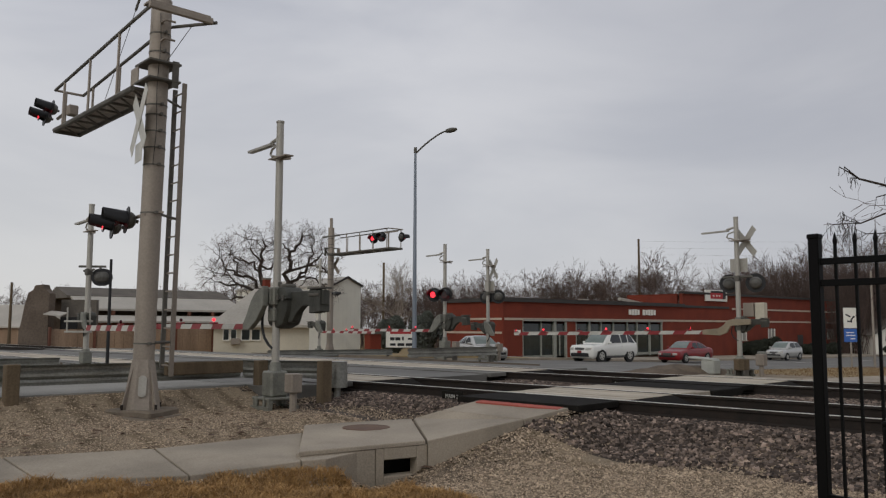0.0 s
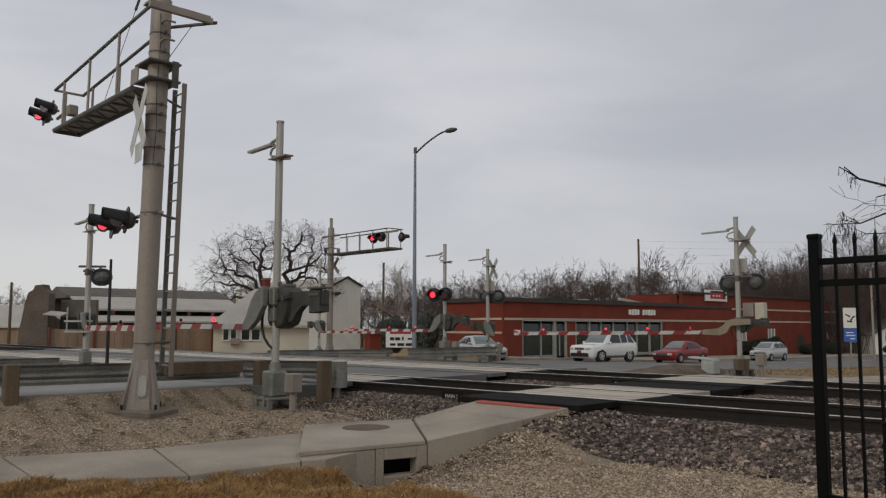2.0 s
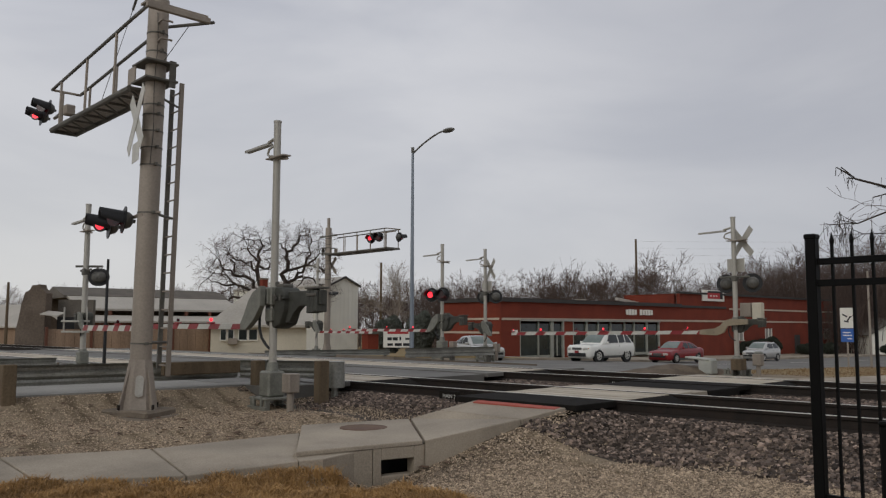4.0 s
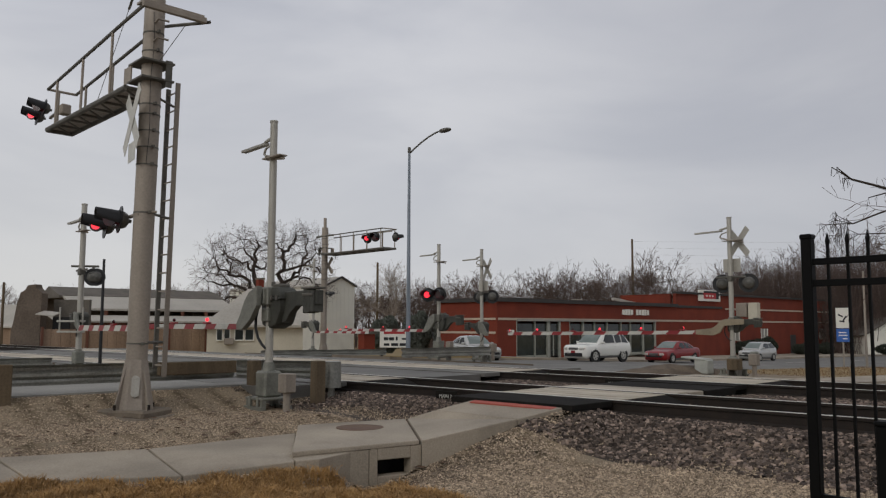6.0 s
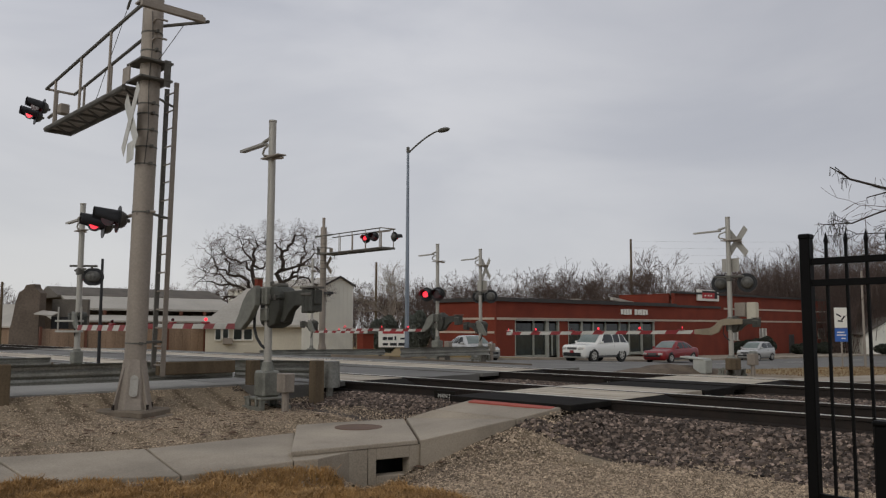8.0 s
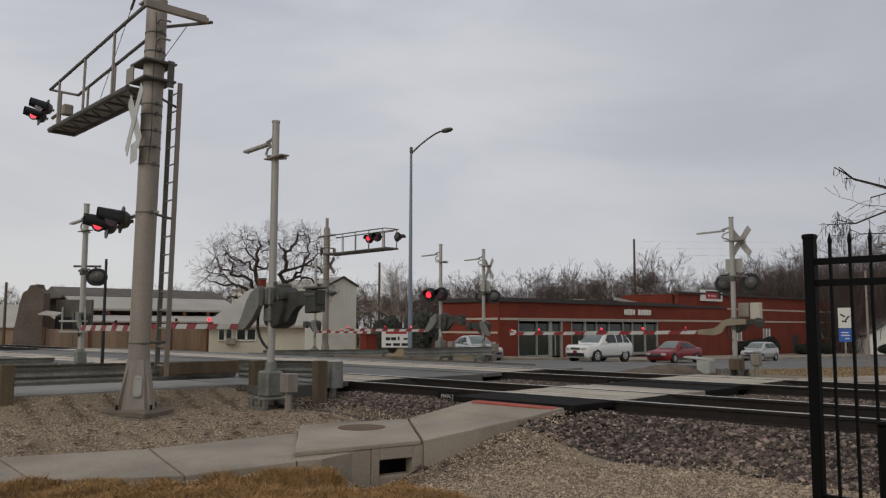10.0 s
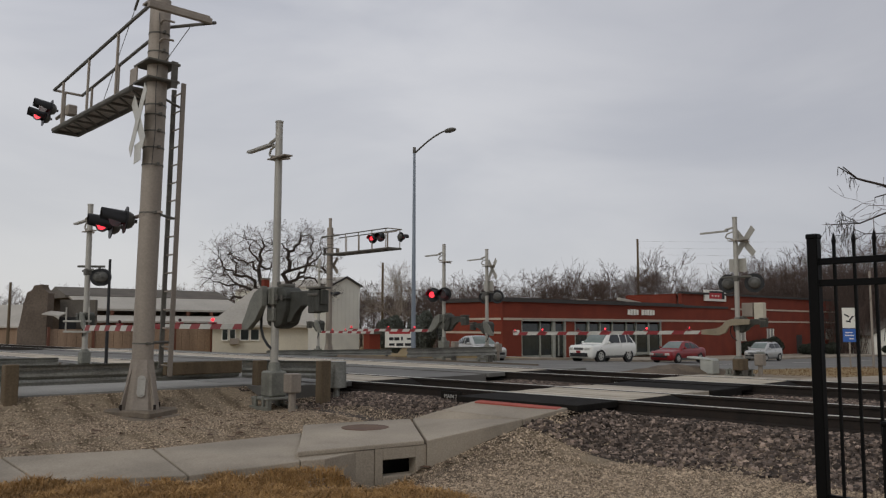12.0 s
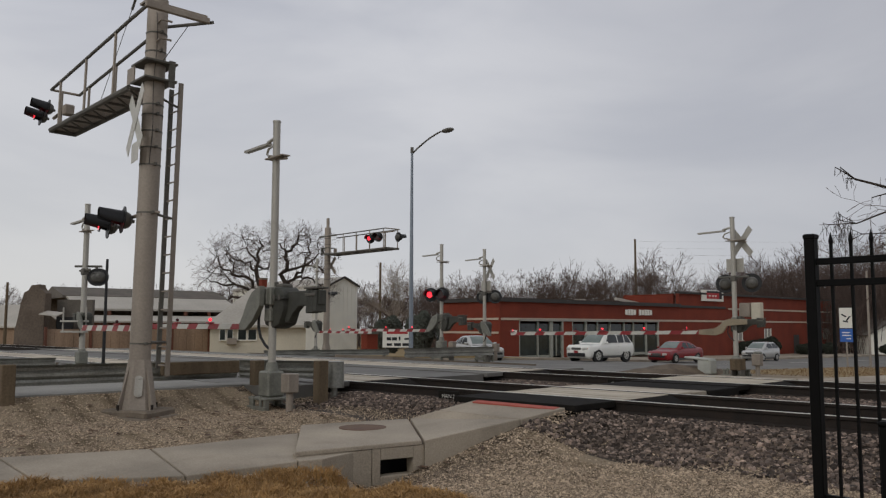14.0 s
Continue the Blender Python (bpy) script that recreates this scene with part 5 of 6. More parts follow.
ruin = thing("ruined_wall", pose(-46.0, 13.2, 0, 0, 0, 48), "stained rendered end wall with a broken stepped top", "wall")
bm = bmesh.new()
prism(bm, [(-1.25, 0, -1), (0.32, 0, -1), (0.30, 0, 1.4), (0.34, 0, 2.7), (0.02, 0, 2.92), (0.0, 0, 3.16), (-0.46, 0, 3.1), (-0.52, 0, 2.84), (-0.80, 0, 2.74), (-0.95, 0, 2.1), (-1.06, 0, 1.2), (-1.22, 0, 0.8)], (0, 0, 0), (0, 0.7, 0))
bmesh.ops.bevel(bm, geom=bm.edges[:], offset=0.03, segments=1, affect="EDGES", profile=0.5)
part("masonry", bm, M["ruin"], ruin)
part("awning", made((box, (0.85, -0.3, 1.62), (0.9, 0.9, 0.05), pose(0, 0, 0, 12, 6, 0))), M["metal_roof"], ruin, "small pale awning")
part("side_wall", made((box, (1.25, 1.6, 0.75), (1.9, 0.3, 3.3))), M["roof_grey"], ruin)
# no opening here: a black slab paints the shade of a doorway
part("doorway", made((box, (1.0, 0.9, 0.4), (0.9, 0.08, 2.1))), M["black"], ruin, "black slab standing in for a doorway's shade")

far1 = gable_house("far_house", pose(-73, 22.0, 0, 0, 0, 48), 7, 14, 0.9, 2.6, -1.5, M["tanboard"], M["metal_roof"], "low far house with a snow-pale roof")
far2 = gable_house("verge_house", pose(-33.9, 99.4, 0, 0, 0, -50), 6, 8, 0.2, 2.0, -2.5, M["siding"], M["roof_grey"], "small white house among bare trees")
lowred = thing("low_brick_wall", pose(-47.2, 34.6, 0), "low dark red brick outbuilding", "building")
part("wall", made((box, (0, 1.15, -0.4), (0.7, 0.95, 1.7))), M["brick"], lowred)
part("roof", made((box, (0, 1.15, 0.5), (0.9, 1.1, 0.12))), M["roof_grey"], lowred)


# ---- vehicles: the nose points to -y ----
def loft(bm, rings, caps=True):
    vs = [[bm.verts.new(p) for p in r] for r in rings]
    n = len(vs[0])
    for a, b in zip(vs, vs[1:]):
        for i in range(n):
            bm.faces.new((a[i], a[(i + 1) % n], b[(i + 1) % n], b[i]))
    if caps:
        bm.faces.new(vs[0])
        bm.faces.new(vs[-1][::-1])


def car(name, m, paint, label, L, W, wheel_r, stations, green, wheels, suv=False):
    """stations: (y, bottom, top, half width) from nose to tail; green: (y, z, half width) of the windscreen foot, roof front, roof back, rear glass foot."""
    th = thing(name, m, label, "car", "cars at the crossing")

    def glide(table, y):
        """A smooth curve through the table's rows at y."""
        t = np.array(table, float)
        x, v = t[:, 0], t[:, 1:]
        g = np.gradient(v, x, axis=0)
        i = int(np.clip(np.searchsorted(x, y) - 1, 0, len(x) - 2))
        h = x[i + 1] - x[i]
        u = (y - x[i]) / h
        return (2 * u ** 3 - 3 * u * u + 1) * v[i] + (u ** 3 - 2 * u * u + u) * h * g[i] + (3 * u * u - 2 * u ** 3) * v[i + 1] + (u ** 3 - u * u) * h * g[i + 1]
    bm = bmesh.new()
    rings = []
    for y in np.concatenate([np.linspace(stations[0][0], stations[2][0], 8)[:-1], np.linspace(stations[2][0], stations[-3][0], 14)[:-1], np.linspace(stations[-3][0], stations[-1][0], 8)]):
        zb, zt, w = glide(stations, y)
        h = zt - zb
        half_ring = [(w * 0.86, zb), (w * 0.95, zb + h * 0.10), (w * 0.985, zb + h * 0.22), (w * 0.995, zb + h * 0.42), (w, zb + h * 0.60), (w * 0.985, zb + h * 0.76), (w * 0.95, zt - h * 0.12), (w * 0.89, zt - h * 0.04), (w * 0.80, zt), (w * 0.4, zt + 0.018)]
        rings.append([(x, y, z) for x, z in half_ring] + [(-x, y, z) for x, z in reversed(half_ring)])
    loft(bm, rings)
    part("body", bm, paint, th, "", True)
    (ya, za, wa), (yb, zb, wb), (yc, zc, wc), (yd, zd, wd) = green
    roof = [(ya - 0.15, za - 0.06), (ya, za), ((ya + yb) / 2, za + (zb - za) * 0.56), (yb, zb - 0.015), ((yb + yc) / 2, max(zb, zc) + 0.03), (yc, zc - 0.015), ((yc + yd) / 2, zd + (zc - zd) * 0.56), (yd, zd), (yd + 0.15, zd - 0.06)]

    def roof_z(y):
        return float(glide(roof, y)[0])

    def belt(y):
        k = (y - ya) / (yd - ya)
        return wa + (wd - wa) * k + 0.05 * 4 * k * (1 - k), za + (zd - za) * k - 0.02

    def roof_w(y):
        return float(np.interp(y, [ya, yb, yc, yd], [wa * 0.96, wb, wc, wd * 0.96]))

    def flank(y, t):
        """A point of the cabin's side: t from the belt line to the roof's edge."""
        wl, zl = belt(y)
        zt = max(zl + 0.01, roof_z(y) - 0.035)
        return np.array((wl + (roof_w(y) - wl) * t + 0.03 * t * (1 - t) * 4, y, zl + (zt - zl) * t))
    bm = bmesh.new()
    rings = []
    for y in np.linspace(ya, yd, 26):
        wl, zl = belt(y)
        wr, zr = roof_w(y), max(zl + 0.012, roof_z(y))
        half_ring = [(wl, zl - 0.14)] + [(flank(y, t)[0], flank(y, t)[2]) for t in (0, 0.25, 0.5, 0.75, 0.94)] + [(wr * 0.94, zr - 0.004), (wr * 0.80, zr + 0.008), (wr * 0.4, zr + 0.020)]
        rings.append([(x, y, z) for x, z in half_ring] + [(-x, y, z) for x, z in reversed(half_ring)])
    loft(bm, rings)
    part("cabin", bm, paint, th, "", True)

    def sheet(nm, f, nu, nv, label, glass="car_glass"):
        """A pane that follows the cabin: f gives points for u and v from 0 to 1."""
        bm = bmesh.new()
        g = [[bm.verts.new(f(i / nu, j / nv)) for j in range(nv + 1)] for i in range(nu + 1)]
        for i in range(nu):
            for j in range(nv):
                bm.faces.new((g[i][j], g[i + 1][j], g[i + 1][j + 1], g[i][j + 1]))
        part(nm, bm, M[glass], th, label, True)
    for nm, y0, y1, lift in (("windscreen", ya + 0.10, yb - 0.02, -1), ("rear_window", yc + 0.04, yd - 0.12, 1)):
        sheet(nm, lambda u, v: ((2 * v - 1) * roof_w(y0 + (y1 - y0) * u) * 0.90, y0 + (y1 - y0) * u + lift * 0.012, roof_z(y0 + (y1 - y0) * u) + 0.020 + 0.014 * (1 - abs(2 * v - 1))), 6, 8, "raked windscreen with the sky's reflection put into its colour" if lift < 0 else "rear window", "windscreen" if lift < 0 else "car_glass")
    mid = yb + (yc - yb) * (0.46 if suv else 0.50)
    for s in (1, -1):
        if suv:
            spans = [(ya + 0.40, yb + 0.10, mid - 0.05, mid - 0.05, "side_window"), (mid + 0.05, mid + 0.05, yc - 0.45, yc - 0.45, "side_window"), (yc - 0.35, yc - 0.35, yd - 0.26, yc + 0.08, "quarter_window")]
        else:
            spans = [(ya + 0.36, yb + 0.10, mid - 0.04, mid - 0.04, "side_window"), (mid + 0.04, mid + 0.04, yc + 0.16, yc - 0.08, "side_window"), (yc + 0.24, yc - 0.01, yd - 0.34, yc + 0.24, "quarter_window")]
        for low0, top0, low1, top1, nm in spans:
            def pane_at(u, v):
                t = 0.12 + 0.76 * v
                p = flank((low0 + (low1 - low0) * u) * (1 - v) + (top0 + (top1 - top0) * u) * v, t)
                return (s * (p[0] + 0.008), p[1], p[2])
            sheet(nm, pane_at, 6, 4, "dark side window")
        part("mirror", made((box, (s * (wa + 0.16), ya + 0.42, za + 0.10), (0.20, 0.10, 0.14), None, 0.03)), paint, th, "door mirror")
        for y in (mid - 0.16, yc - 0.25):
            part("door_handle", made((box, (s * (W / 2 - 0.005), y, za - 0.12), (0.03, 0.16, 0.035), None, 0.008)), paint, th)
        part("door_seam", made((box, (s * (W / 2 - 0.012), mid, za - 0.32), (0.012, 0.012, 0.5))), M["plastic"], th)
        part("sill", made((box, (s * (W / 2 - 0.05), (wheels[0] + wheels[1]) / 2, wheel_r * 0.85), (0.06, wheels[1] - wheels[0] - 2.1 * wheel_r, 0.12), None, 0.01)), M["plastic"], th)
        for y in wheels:
            # the body is uncut: a black disc paints the wheel well's shade
            bm = bmesh.new()
            rod(bm, (s * (W / 2 - 0.16), y, wheel_r + 0.02), (s * (W / 2 - 0.002), y, wheel_r + 0.02), wheel_r * 1.17, wheel_r * 1.17, 22)
            part("wheel_arch", bm, M["black"], th)
            wh = part("wheel", made((rod, (s * (W / 2 - 0.20), y, wheel_r), (s * (W / 2 + 0.012), y, wheel_r), wheel_r, wheel_r, 24)), M["tyre"], th, "black tyre on an alloy wheel", True)
            part("rim", made((rod, (s * (W / 2 - 0.05), y, wheel_r), (s * (W / 2 + 0.018), y, wheel_r), wheel_r * 0.66, wheel_r * 0.63, 20)), M["rim"], wh)
            # black dots on the solid rim paint the shade of its openings
            for i in range(5):
                a = radians(72 * i + 36)
                part("rim_gap", made((rod, (s * (W / 2 + 0.016), y + math.cos(a) * wheel_r * 0.4, wheel_r + math.sin(a) * wheel_r * 0.4), (s * (W / 2 + 0.021), y + math.cos(a) * wheel_r * 0.4, wheel_r + math.sin(a) * wheel_r * 0.4), wheel_r * 0.13, wheel_r * 0.13, 8)), M["black"], wh)
    yn, zbn, ztn, wn_ = stations[0]
    y1, zb1, zt1, w1 = stations[1]
    hz = zt1 - 0.14
    for s in (1, -1):
        part("headlight", made((box, (s * w1 * 0.74, (yn + y1) / 2 - 0.01, hz), (w1 * 0.40, 0.16, 0.15), pose(0, 0, 0, 0, 0, s * 24), 0.03)), M["lamp_glass"], th, "clear headlight")
        part("indicator", made((box, (s * w1 * 0.93, (yn + y1) / 2 + 0.10, hz), (0.05, 0.12, 0.10), None, 0.015)), M["amber"], th)
        part("tail_light", made((box, (s * (stations[-1][3] * 0.86), stations[-1][0] - 0.02, za - 0.12), (0.14, 0.14, 0.34 if suv else 0.18), None, 0.02)), M["lens_dark"], th)
    part("grille", made((box, (0, yn + 0.02, hz), (w1 * 0.85, 0.10, 0.14), None, 0.02)), M["plastic"], th, "dark slotted grille")
    part("air_dam", made((box, (0, yn + 0.06, zbn + (0.06 if suv else 0.11)), (w1 * 1.6, 0.20, 0.22 if suv else 0.13), None, 0.03)), M["black"], th, "dark lower air intake")
    part("front_plate", made((box, (0, yn - 0.03, zbn + 0.24), (0.30, 0.02, 0.14))), M["red" if suv else "plastic"], th, "front plate without figures")
    part("underbody", made((box, (0, 0, wheel_r * 0.9), (W * 0.8, L * 0.9, 0.2))), M["black"], th)
    if suv:
        for s in (1, -1):
            part("roof_rail", made((tube, [(s * wb * 0.9, yb + 0.4, zb + 0.02), (s * wb * 0.9, yb + 0.5, zb + 0.10), (s * wb * 0.9, yc - 0.3, zc + 0.12), (s * wb * 0.9, yc - 0.15, zc + 0.03)], 0.02, 6)), M["plastic"], th)
    return th


SUV = [(-2.42, 0.42, 0.82, 0.72), (-2.30, 0.30, 0.98, 0.84), (-1.9, 0.28, 1.04, 0.93), (-1.0, 0.30, 1.12, 0.94), (0.4, 0.30, 1.16, 0.94), (2.0, 0.32, 1.16, 0.93), (2.32, 0.36, 1.14, 0.88), (2.42, 0.46, 1.0, 0.80)]
car("sport_utility_vehicle", pose(-31.75, 42.2, -1.17), M["suv_paint"], "white four-door sport utility vehicle waiting on the road", 4.84, 1.88, 0.40, SUV,
    [(-1.12, 1.10, 0.84), (-0.30, 1.74, 0.68), (1.75, 1.74, 0.66), (2.36, 1.14, 0.80)], (-1.45, 1.42), True)
SEDAN = [(-2.38, 0.34, 0.62, 0.66), (-2.25, 0.22, 0.74, 0.80), (-1.8, 0.20, 0.82, 0.89), (-0.9, 0.21, 0.93, 0.91), (0.6, 0.21, 0.96, 0.91), (1.6, 0.23, 0.98, 0.90), (2.2, 0.28, 0.96, 0.84), (2.36, 0.40, 0.86, 0.74)]
red_car = car("red_sedan", pose(-31.95, 51.1, -1.46), M["red_paint"], "dark red four-door saloon rolling up to the queue", 4.74, 1.82, 0.32, SEDAN,
    [(-1.10, 0.92, 0.80), (-0.25, 1.43, 0.60), (0.85, 1.42, 0.58), (1.80, 0.97, 0.76)], (-1.42, 1.36))
HATCH = [(-2.08, 0.36, 0.70, 0.66), (-1.96, 0.24, 0.84, 0.80), (-1.55, 0.22, 0.92, 0.87), (-0.8, 0.23, 1.02, 0.89), (0.6, 0.24, 1.05, 0.89), (1.6, 0.26, 1.06, 0.87), (1.95, 0.32, 1.02, 0.82), (2.05, 0.44, 0.9, 0.74)]
silver_car = car("silver_hatchback", pose(-33.0, 65.6, -1.76), M["silver_paint"], "silver compact hatchback slowing on the road", 4.13, 1.78, 0.31, HATCH,
    [(-1.18, 1.02, 0.80), (-0.36, 1.58, 0.66), (1.42, 1.56, 0.64), (2.0, 1.08, 0.78)], (-1.25, 1.25))
silver_car.scale = (0.93, 0.93, 0.93)
car("parked_car", pose(-35.8, 35.2, -1.02, 0, 0, 70), M["silver_paint"], "pale silver saloon parked on the forecourt", 4.74, 1.82, 0.32, SEDAN,
    [(-1.10, 0.92, 0.80), (-0.25, 1.43, 0.60), (0.85, 1.42, 0.58), (1.80, 0.97, 0.76)], (-1.42, 1.36))

MOVING = [
    (red_car, pose(-31.95, 51.1, -1.46), [(0.0, 0.82), (0.5, 0.60), (1.0, 0.43), (1.5, 0.31), (2.0, 0.19), (2.5, 0.09), (3.2, 0.0), (14.0, 0.0)]),
    (silver_car, pose(-33.0, 65.6, -1.76), [(0.0, 3.5), (0.5, 2.65), (1.0, 1.95), (1.5, 1.3), (2.0, 0.72), (2.5, 0.32), (3.0, 0.08), (3.5, 0.0), (14.0, 0.0)]),
]


# ---- trees ----
def branch_out(rng, p, d, length, r, level, out, bend=0.25, up=0.06, kids=(3, 4), shrink=0.68, min_r=0.006, spread=0.75, droop=0.0, deep=5):
    """Grow one limb as a chain of short tapered pieces, with side limbs; out collects (start, end, radius, radius)."""
    n = 4 if level < 2 else 3 if level < 4 else 2
    side = []
    for i in range(n):
        t = rng.normal(0, bend, 3)
        d = d + t * (0.55 if level == 0 else 1.0) * np.array((1, 1, 0.7)) + np.array((0, 0, up - droop * level))
        d = d / np.linalg.norm(d)
        q = p + d * length / n
        r2 = max(min_r, r * (1 - 0.42 / n))
        out.append((p, q, r, r2, level))
        p, r = q, r2
        if i >= (1 if level == 0 else 0):
            side.append((p, d, r))
    if level >= deep:
        return
    k = rng.integers(kids[0], kids[1] + 1)
    for j in range(k):
        q, dd, rr = side[-1] if j < 2 else side[rng.integers(0, len(side))]
        axis = rng.normal(0, 1, 3)
        axis -= dd * axis.dot(dd)
        axis /= np.linalg.norm(axis)
        a = spread * (0.55 + 0.6 * rng.random())
        nd = dd * math.cos(a) + axis * math.sin(a)
        branch_out(rng, q, nd, length * shrink * (0.75 + 0.5 * rng.random()), rr * (0.74 if j < 2 else 0.55), level + 1, out, bend, up, kids, shrink, min_r, spread, droop, deep)


def limbs_mesh(name, segs, sides, material):
    """Tapered pieces as one mesh, by the array."""
    n = len(segs)
    a = np.array([s[0] for s in segs])
    b = np.array([s[1] for s in segs])
    ra, rb = np.array([s[2] for s in segs]), np.array([s[3] for s in segs])
    d = b - a
    d /= np.linalg.norm(d, axis=1)[:, None] + 1e-9
    ref = np.where(np.abs(d[:, 2:3]) > 0.9, np.array([[1.0, 0, 0]]), np.array([[0, 0, 1.0]]))
    u = np.cross(d, ref)
    u /= np.linalg.norm(u, axis=1)[:, None]
    v = np.cross(d, u)
    vs = np.zeros((n, 2 * sides, 3))
    for i in range(sides):
        ang = 2 * math.pi * i / sides
        o = u * math.cos(ang) + v * math.sin(ang)
        vs[:, i] = a + o * ra[:, None]
        vs[:, sides + i] = b + o * rb[:, None]
    base = np.arange(n)[:, None] * 2 * sides
    quads = np.array([[i, (i + 1) % sides, sides + (i + 1) % sides, sides + i] for i in range(sides)])
    faces = (base[:, :, None] + quads[None]).reshape(-1, 4)
    me = bpy.data.meshes.new(name)
    me.from_pydata(vs.reshape(-1, 3).tolist(), [], faces.tolist())
    me.materials.append(material)
    for p in me.polygons:
        p.use_smooth = True
    return me


def tree(name, seed, m, h, r, label, group="", spread=0.75, kids=(3, 4), bend=0.22, up=0.05, first=0.3, min_r=0.012, shrink=0.72, cat="tree", droop=0.0, deep=5, split=2, skins=("bark", "twig")):
    rng = np.random.default_rng(seed)
    out = []
    branch_out(rng, np.zeros(3), np.array((0, 0, 1.0)), h * first, r, 0, out, bend, up, kids, shrink, min_r, spread, droop, deep)
    top = max(s[1][2] for s in out)
    k = h / top
    out = [(a * k, b * k, ra, rb, lv) for a, b, ra, rb, lv in out]
    th = thing(name, m, label, cat, group)
    part("trunk", limbs_mesh("trunk", [s for s in out if s[4] < split], 8, M[skins[0]]), None, th)
    part("crown", limbs_mesh("crown", [s for s in out if s[4] >= split], 3, M[skins[1]]), None, th, "bare branching twigs")
    return th, len(out)


def limb_mesh(name, chain, sides, material):
    """One crooked limb as a single closed skin."""
    bm = bmesh.new()
    nodes = [(chain[0][0], chain[0][2])] + [(q, rb) for p, q, ra, rb, lv in chain]
    rings = []
    for i, (p, r) in enumerate(nodes):
        d = Vector(nodes[min(i + 1, len(nodes) - 1)][0] - nodes[max(i - 1, 0)][0]).normalized()
        u = d.cross(Vector((0, 1, 0))).normalized()
        v = d.cross(u)
        rings.append([bm.verts.new(Vector(p) + (u * math.cos(6.2832 * k / sides) + v * math.sin(6.2832 * k / sides)) * r) for k in range(sides)])
    for a, b in zip(rings, rings[1:]):
        for k in range(sides):
            bm.faces.new((a[k], a[(k + 1) % sides], b[(k + 1) % sides], b[k]))
    bm.faces.new(rings[0])
    bm.faces.new(rings[-1][::-1])
    bmesh.ops.recalc_face_normals(bm, faces=bm.faces)
    me = finish(bm, name, True)
    me.materials.append(material)
    return me


# crooked limbs in the tree's own upright plane: radius at the foot, then points out and up
STEMS = (
    (0.40, (-0.2, 0), (-0.6, 3.0), (-0.9, 5.4), (-1.2, 7.0), (-1.05, 8.4), (-0.95, 9.4)),
    (0.38, (0.5, 0), (0.8, 3.0), (1.0, 5.4), (1.15, 7.3), (1.2, 8.6), (2.0, 9.1), (2.3, 10.0)),
    (0.24, (1.0, 4.8), (1.7, 6.2), (2.6, 7.1), (3.0, 8.4), (3.25, 9.6)),
    (0.20, (-0.95, 5.2), (-1.9, 6.4), (-3.2, 6.6), (-4.2, 7.3), (-4.4, 8.0)),
    (0.17, (-1.15, 6.6), (-1.9, 7.7), (-2.9, 7.8), (-3.6, 8.6)),
    (0.18, (-0.9, 5.0), (-2.4, 5.7), (-3.9, 5.6), (-5.0, 6.2)))
BOUGHS = (
    (0.16, (-0.85, 4.6), (-2.6, 4.9), (-4.0, 4.4), (-4.7, 4.7)),
    (0.13, (-1.15, 7.4), (-0.3, 7.2), (0.1, 8.0), (-0.1, 9.0)),
    (0.13, (-1.2, 7.8), (-2.0, 8.8), (-2.3, 9.7)),
    (0.16, (1.15, 7.0), (2.4, 7.5), (3.6, 7.3), (4.3, 6.7)),
    (0.15, (1.9, 6.4), (3.0, 6.5), (4.1, 5.8), (4.5, 5.2)),
    (0.12, (2.7, 7.4), (3.6, 8.3), (4.2, 8.6)),
    (0.12, (1.2, 8.4), (0.5, 9.2), (0.4, 10.0)),
    (0.12, (-3.2, 6.6), (-3.0, 7.6), (-3.6, 8.2)),
    (0.12, (-2.6, 5.6), (-3.7, 6.4), (-5.0, 6.9)))


def oak_tree(m, seed):
    """Two stems with heavy crooked limbs, thinning to a haze of fine twigs."""
    rng = np.random.default_rng(seed)
    th = thing("bare_oak", m, "broad bare oak with crooked limbs behind the cream house", "tree")
    fine = []
    for k, (r, *pts) in enumerate(STEMS + BOUGHS):
        depth = 0.0 if k < 2 else (-1) ** k * rng.uniform(0.15, 0.55)
        pts = np.array([(x, depth * i, z) for i, (x, z) in enumerate(pts)], float)
        steps = np.linspace(0, len(pts) - 1, 3 * (len(pts) - 1) + 1)
        way = np.stack([np.interp(steps, np.arange(len(pts)), pts[:, j]) for j in range(3)], 1)
        way[1:-1] = way[1:-1] * 0.5 + (way[:-2] + way[2:]) * 0.25 + rng.normal(0, 0.10, way[1:-1].shape)
        radii = r * 0.80 * (1 - 0.82 * np.linspace(0, 1, len(way)))
        chain = [(way[i], way[i + 1], radii[i], radii[i + 1], 0) for i in range(len(way) - 1)]
        part("stem" if k < 2 else "limb", limb_mesh("limb", chain, 8, M["bark"]), None, th)
        for i in range(2, len(way)):
            if way[i][2] < 4.3:
                continue
            d = way[i] - way[i - 1]
            d /= np.linalg.norm(d)
            for j in range(2 if i < len(way) - 1 else 5):
                e = d * 0.5 + rng.normal(0, 0.85, 3) + np.array((0, 0, 0.15))
                branch_out(rng, way[i], e / np.linalg.norm(e), rng.uniform(0.6, 1.05), rng.uniform(0.022, 0.038), 2, fine, 0.34, 0.03, (2, 4), 0.66, 0.006, 0.9, 0.0, 5)
    th.scale = (0.96, 0.96, 0.955)
    tagged(part("branchwork", limbs_mesh("branchwork", [s for s in fine if s[4] < 3], 4, M["bark"]), None, th, "crooked dark branches"), kind="stuff")
    tagged(part("twig_haze", limbs_mesh("twig_haze", [s for s in fine if s[4] >= 3], 3, M["twig"]), None, th, "haze of fine bare twigs"), kind="stuff")
    return th


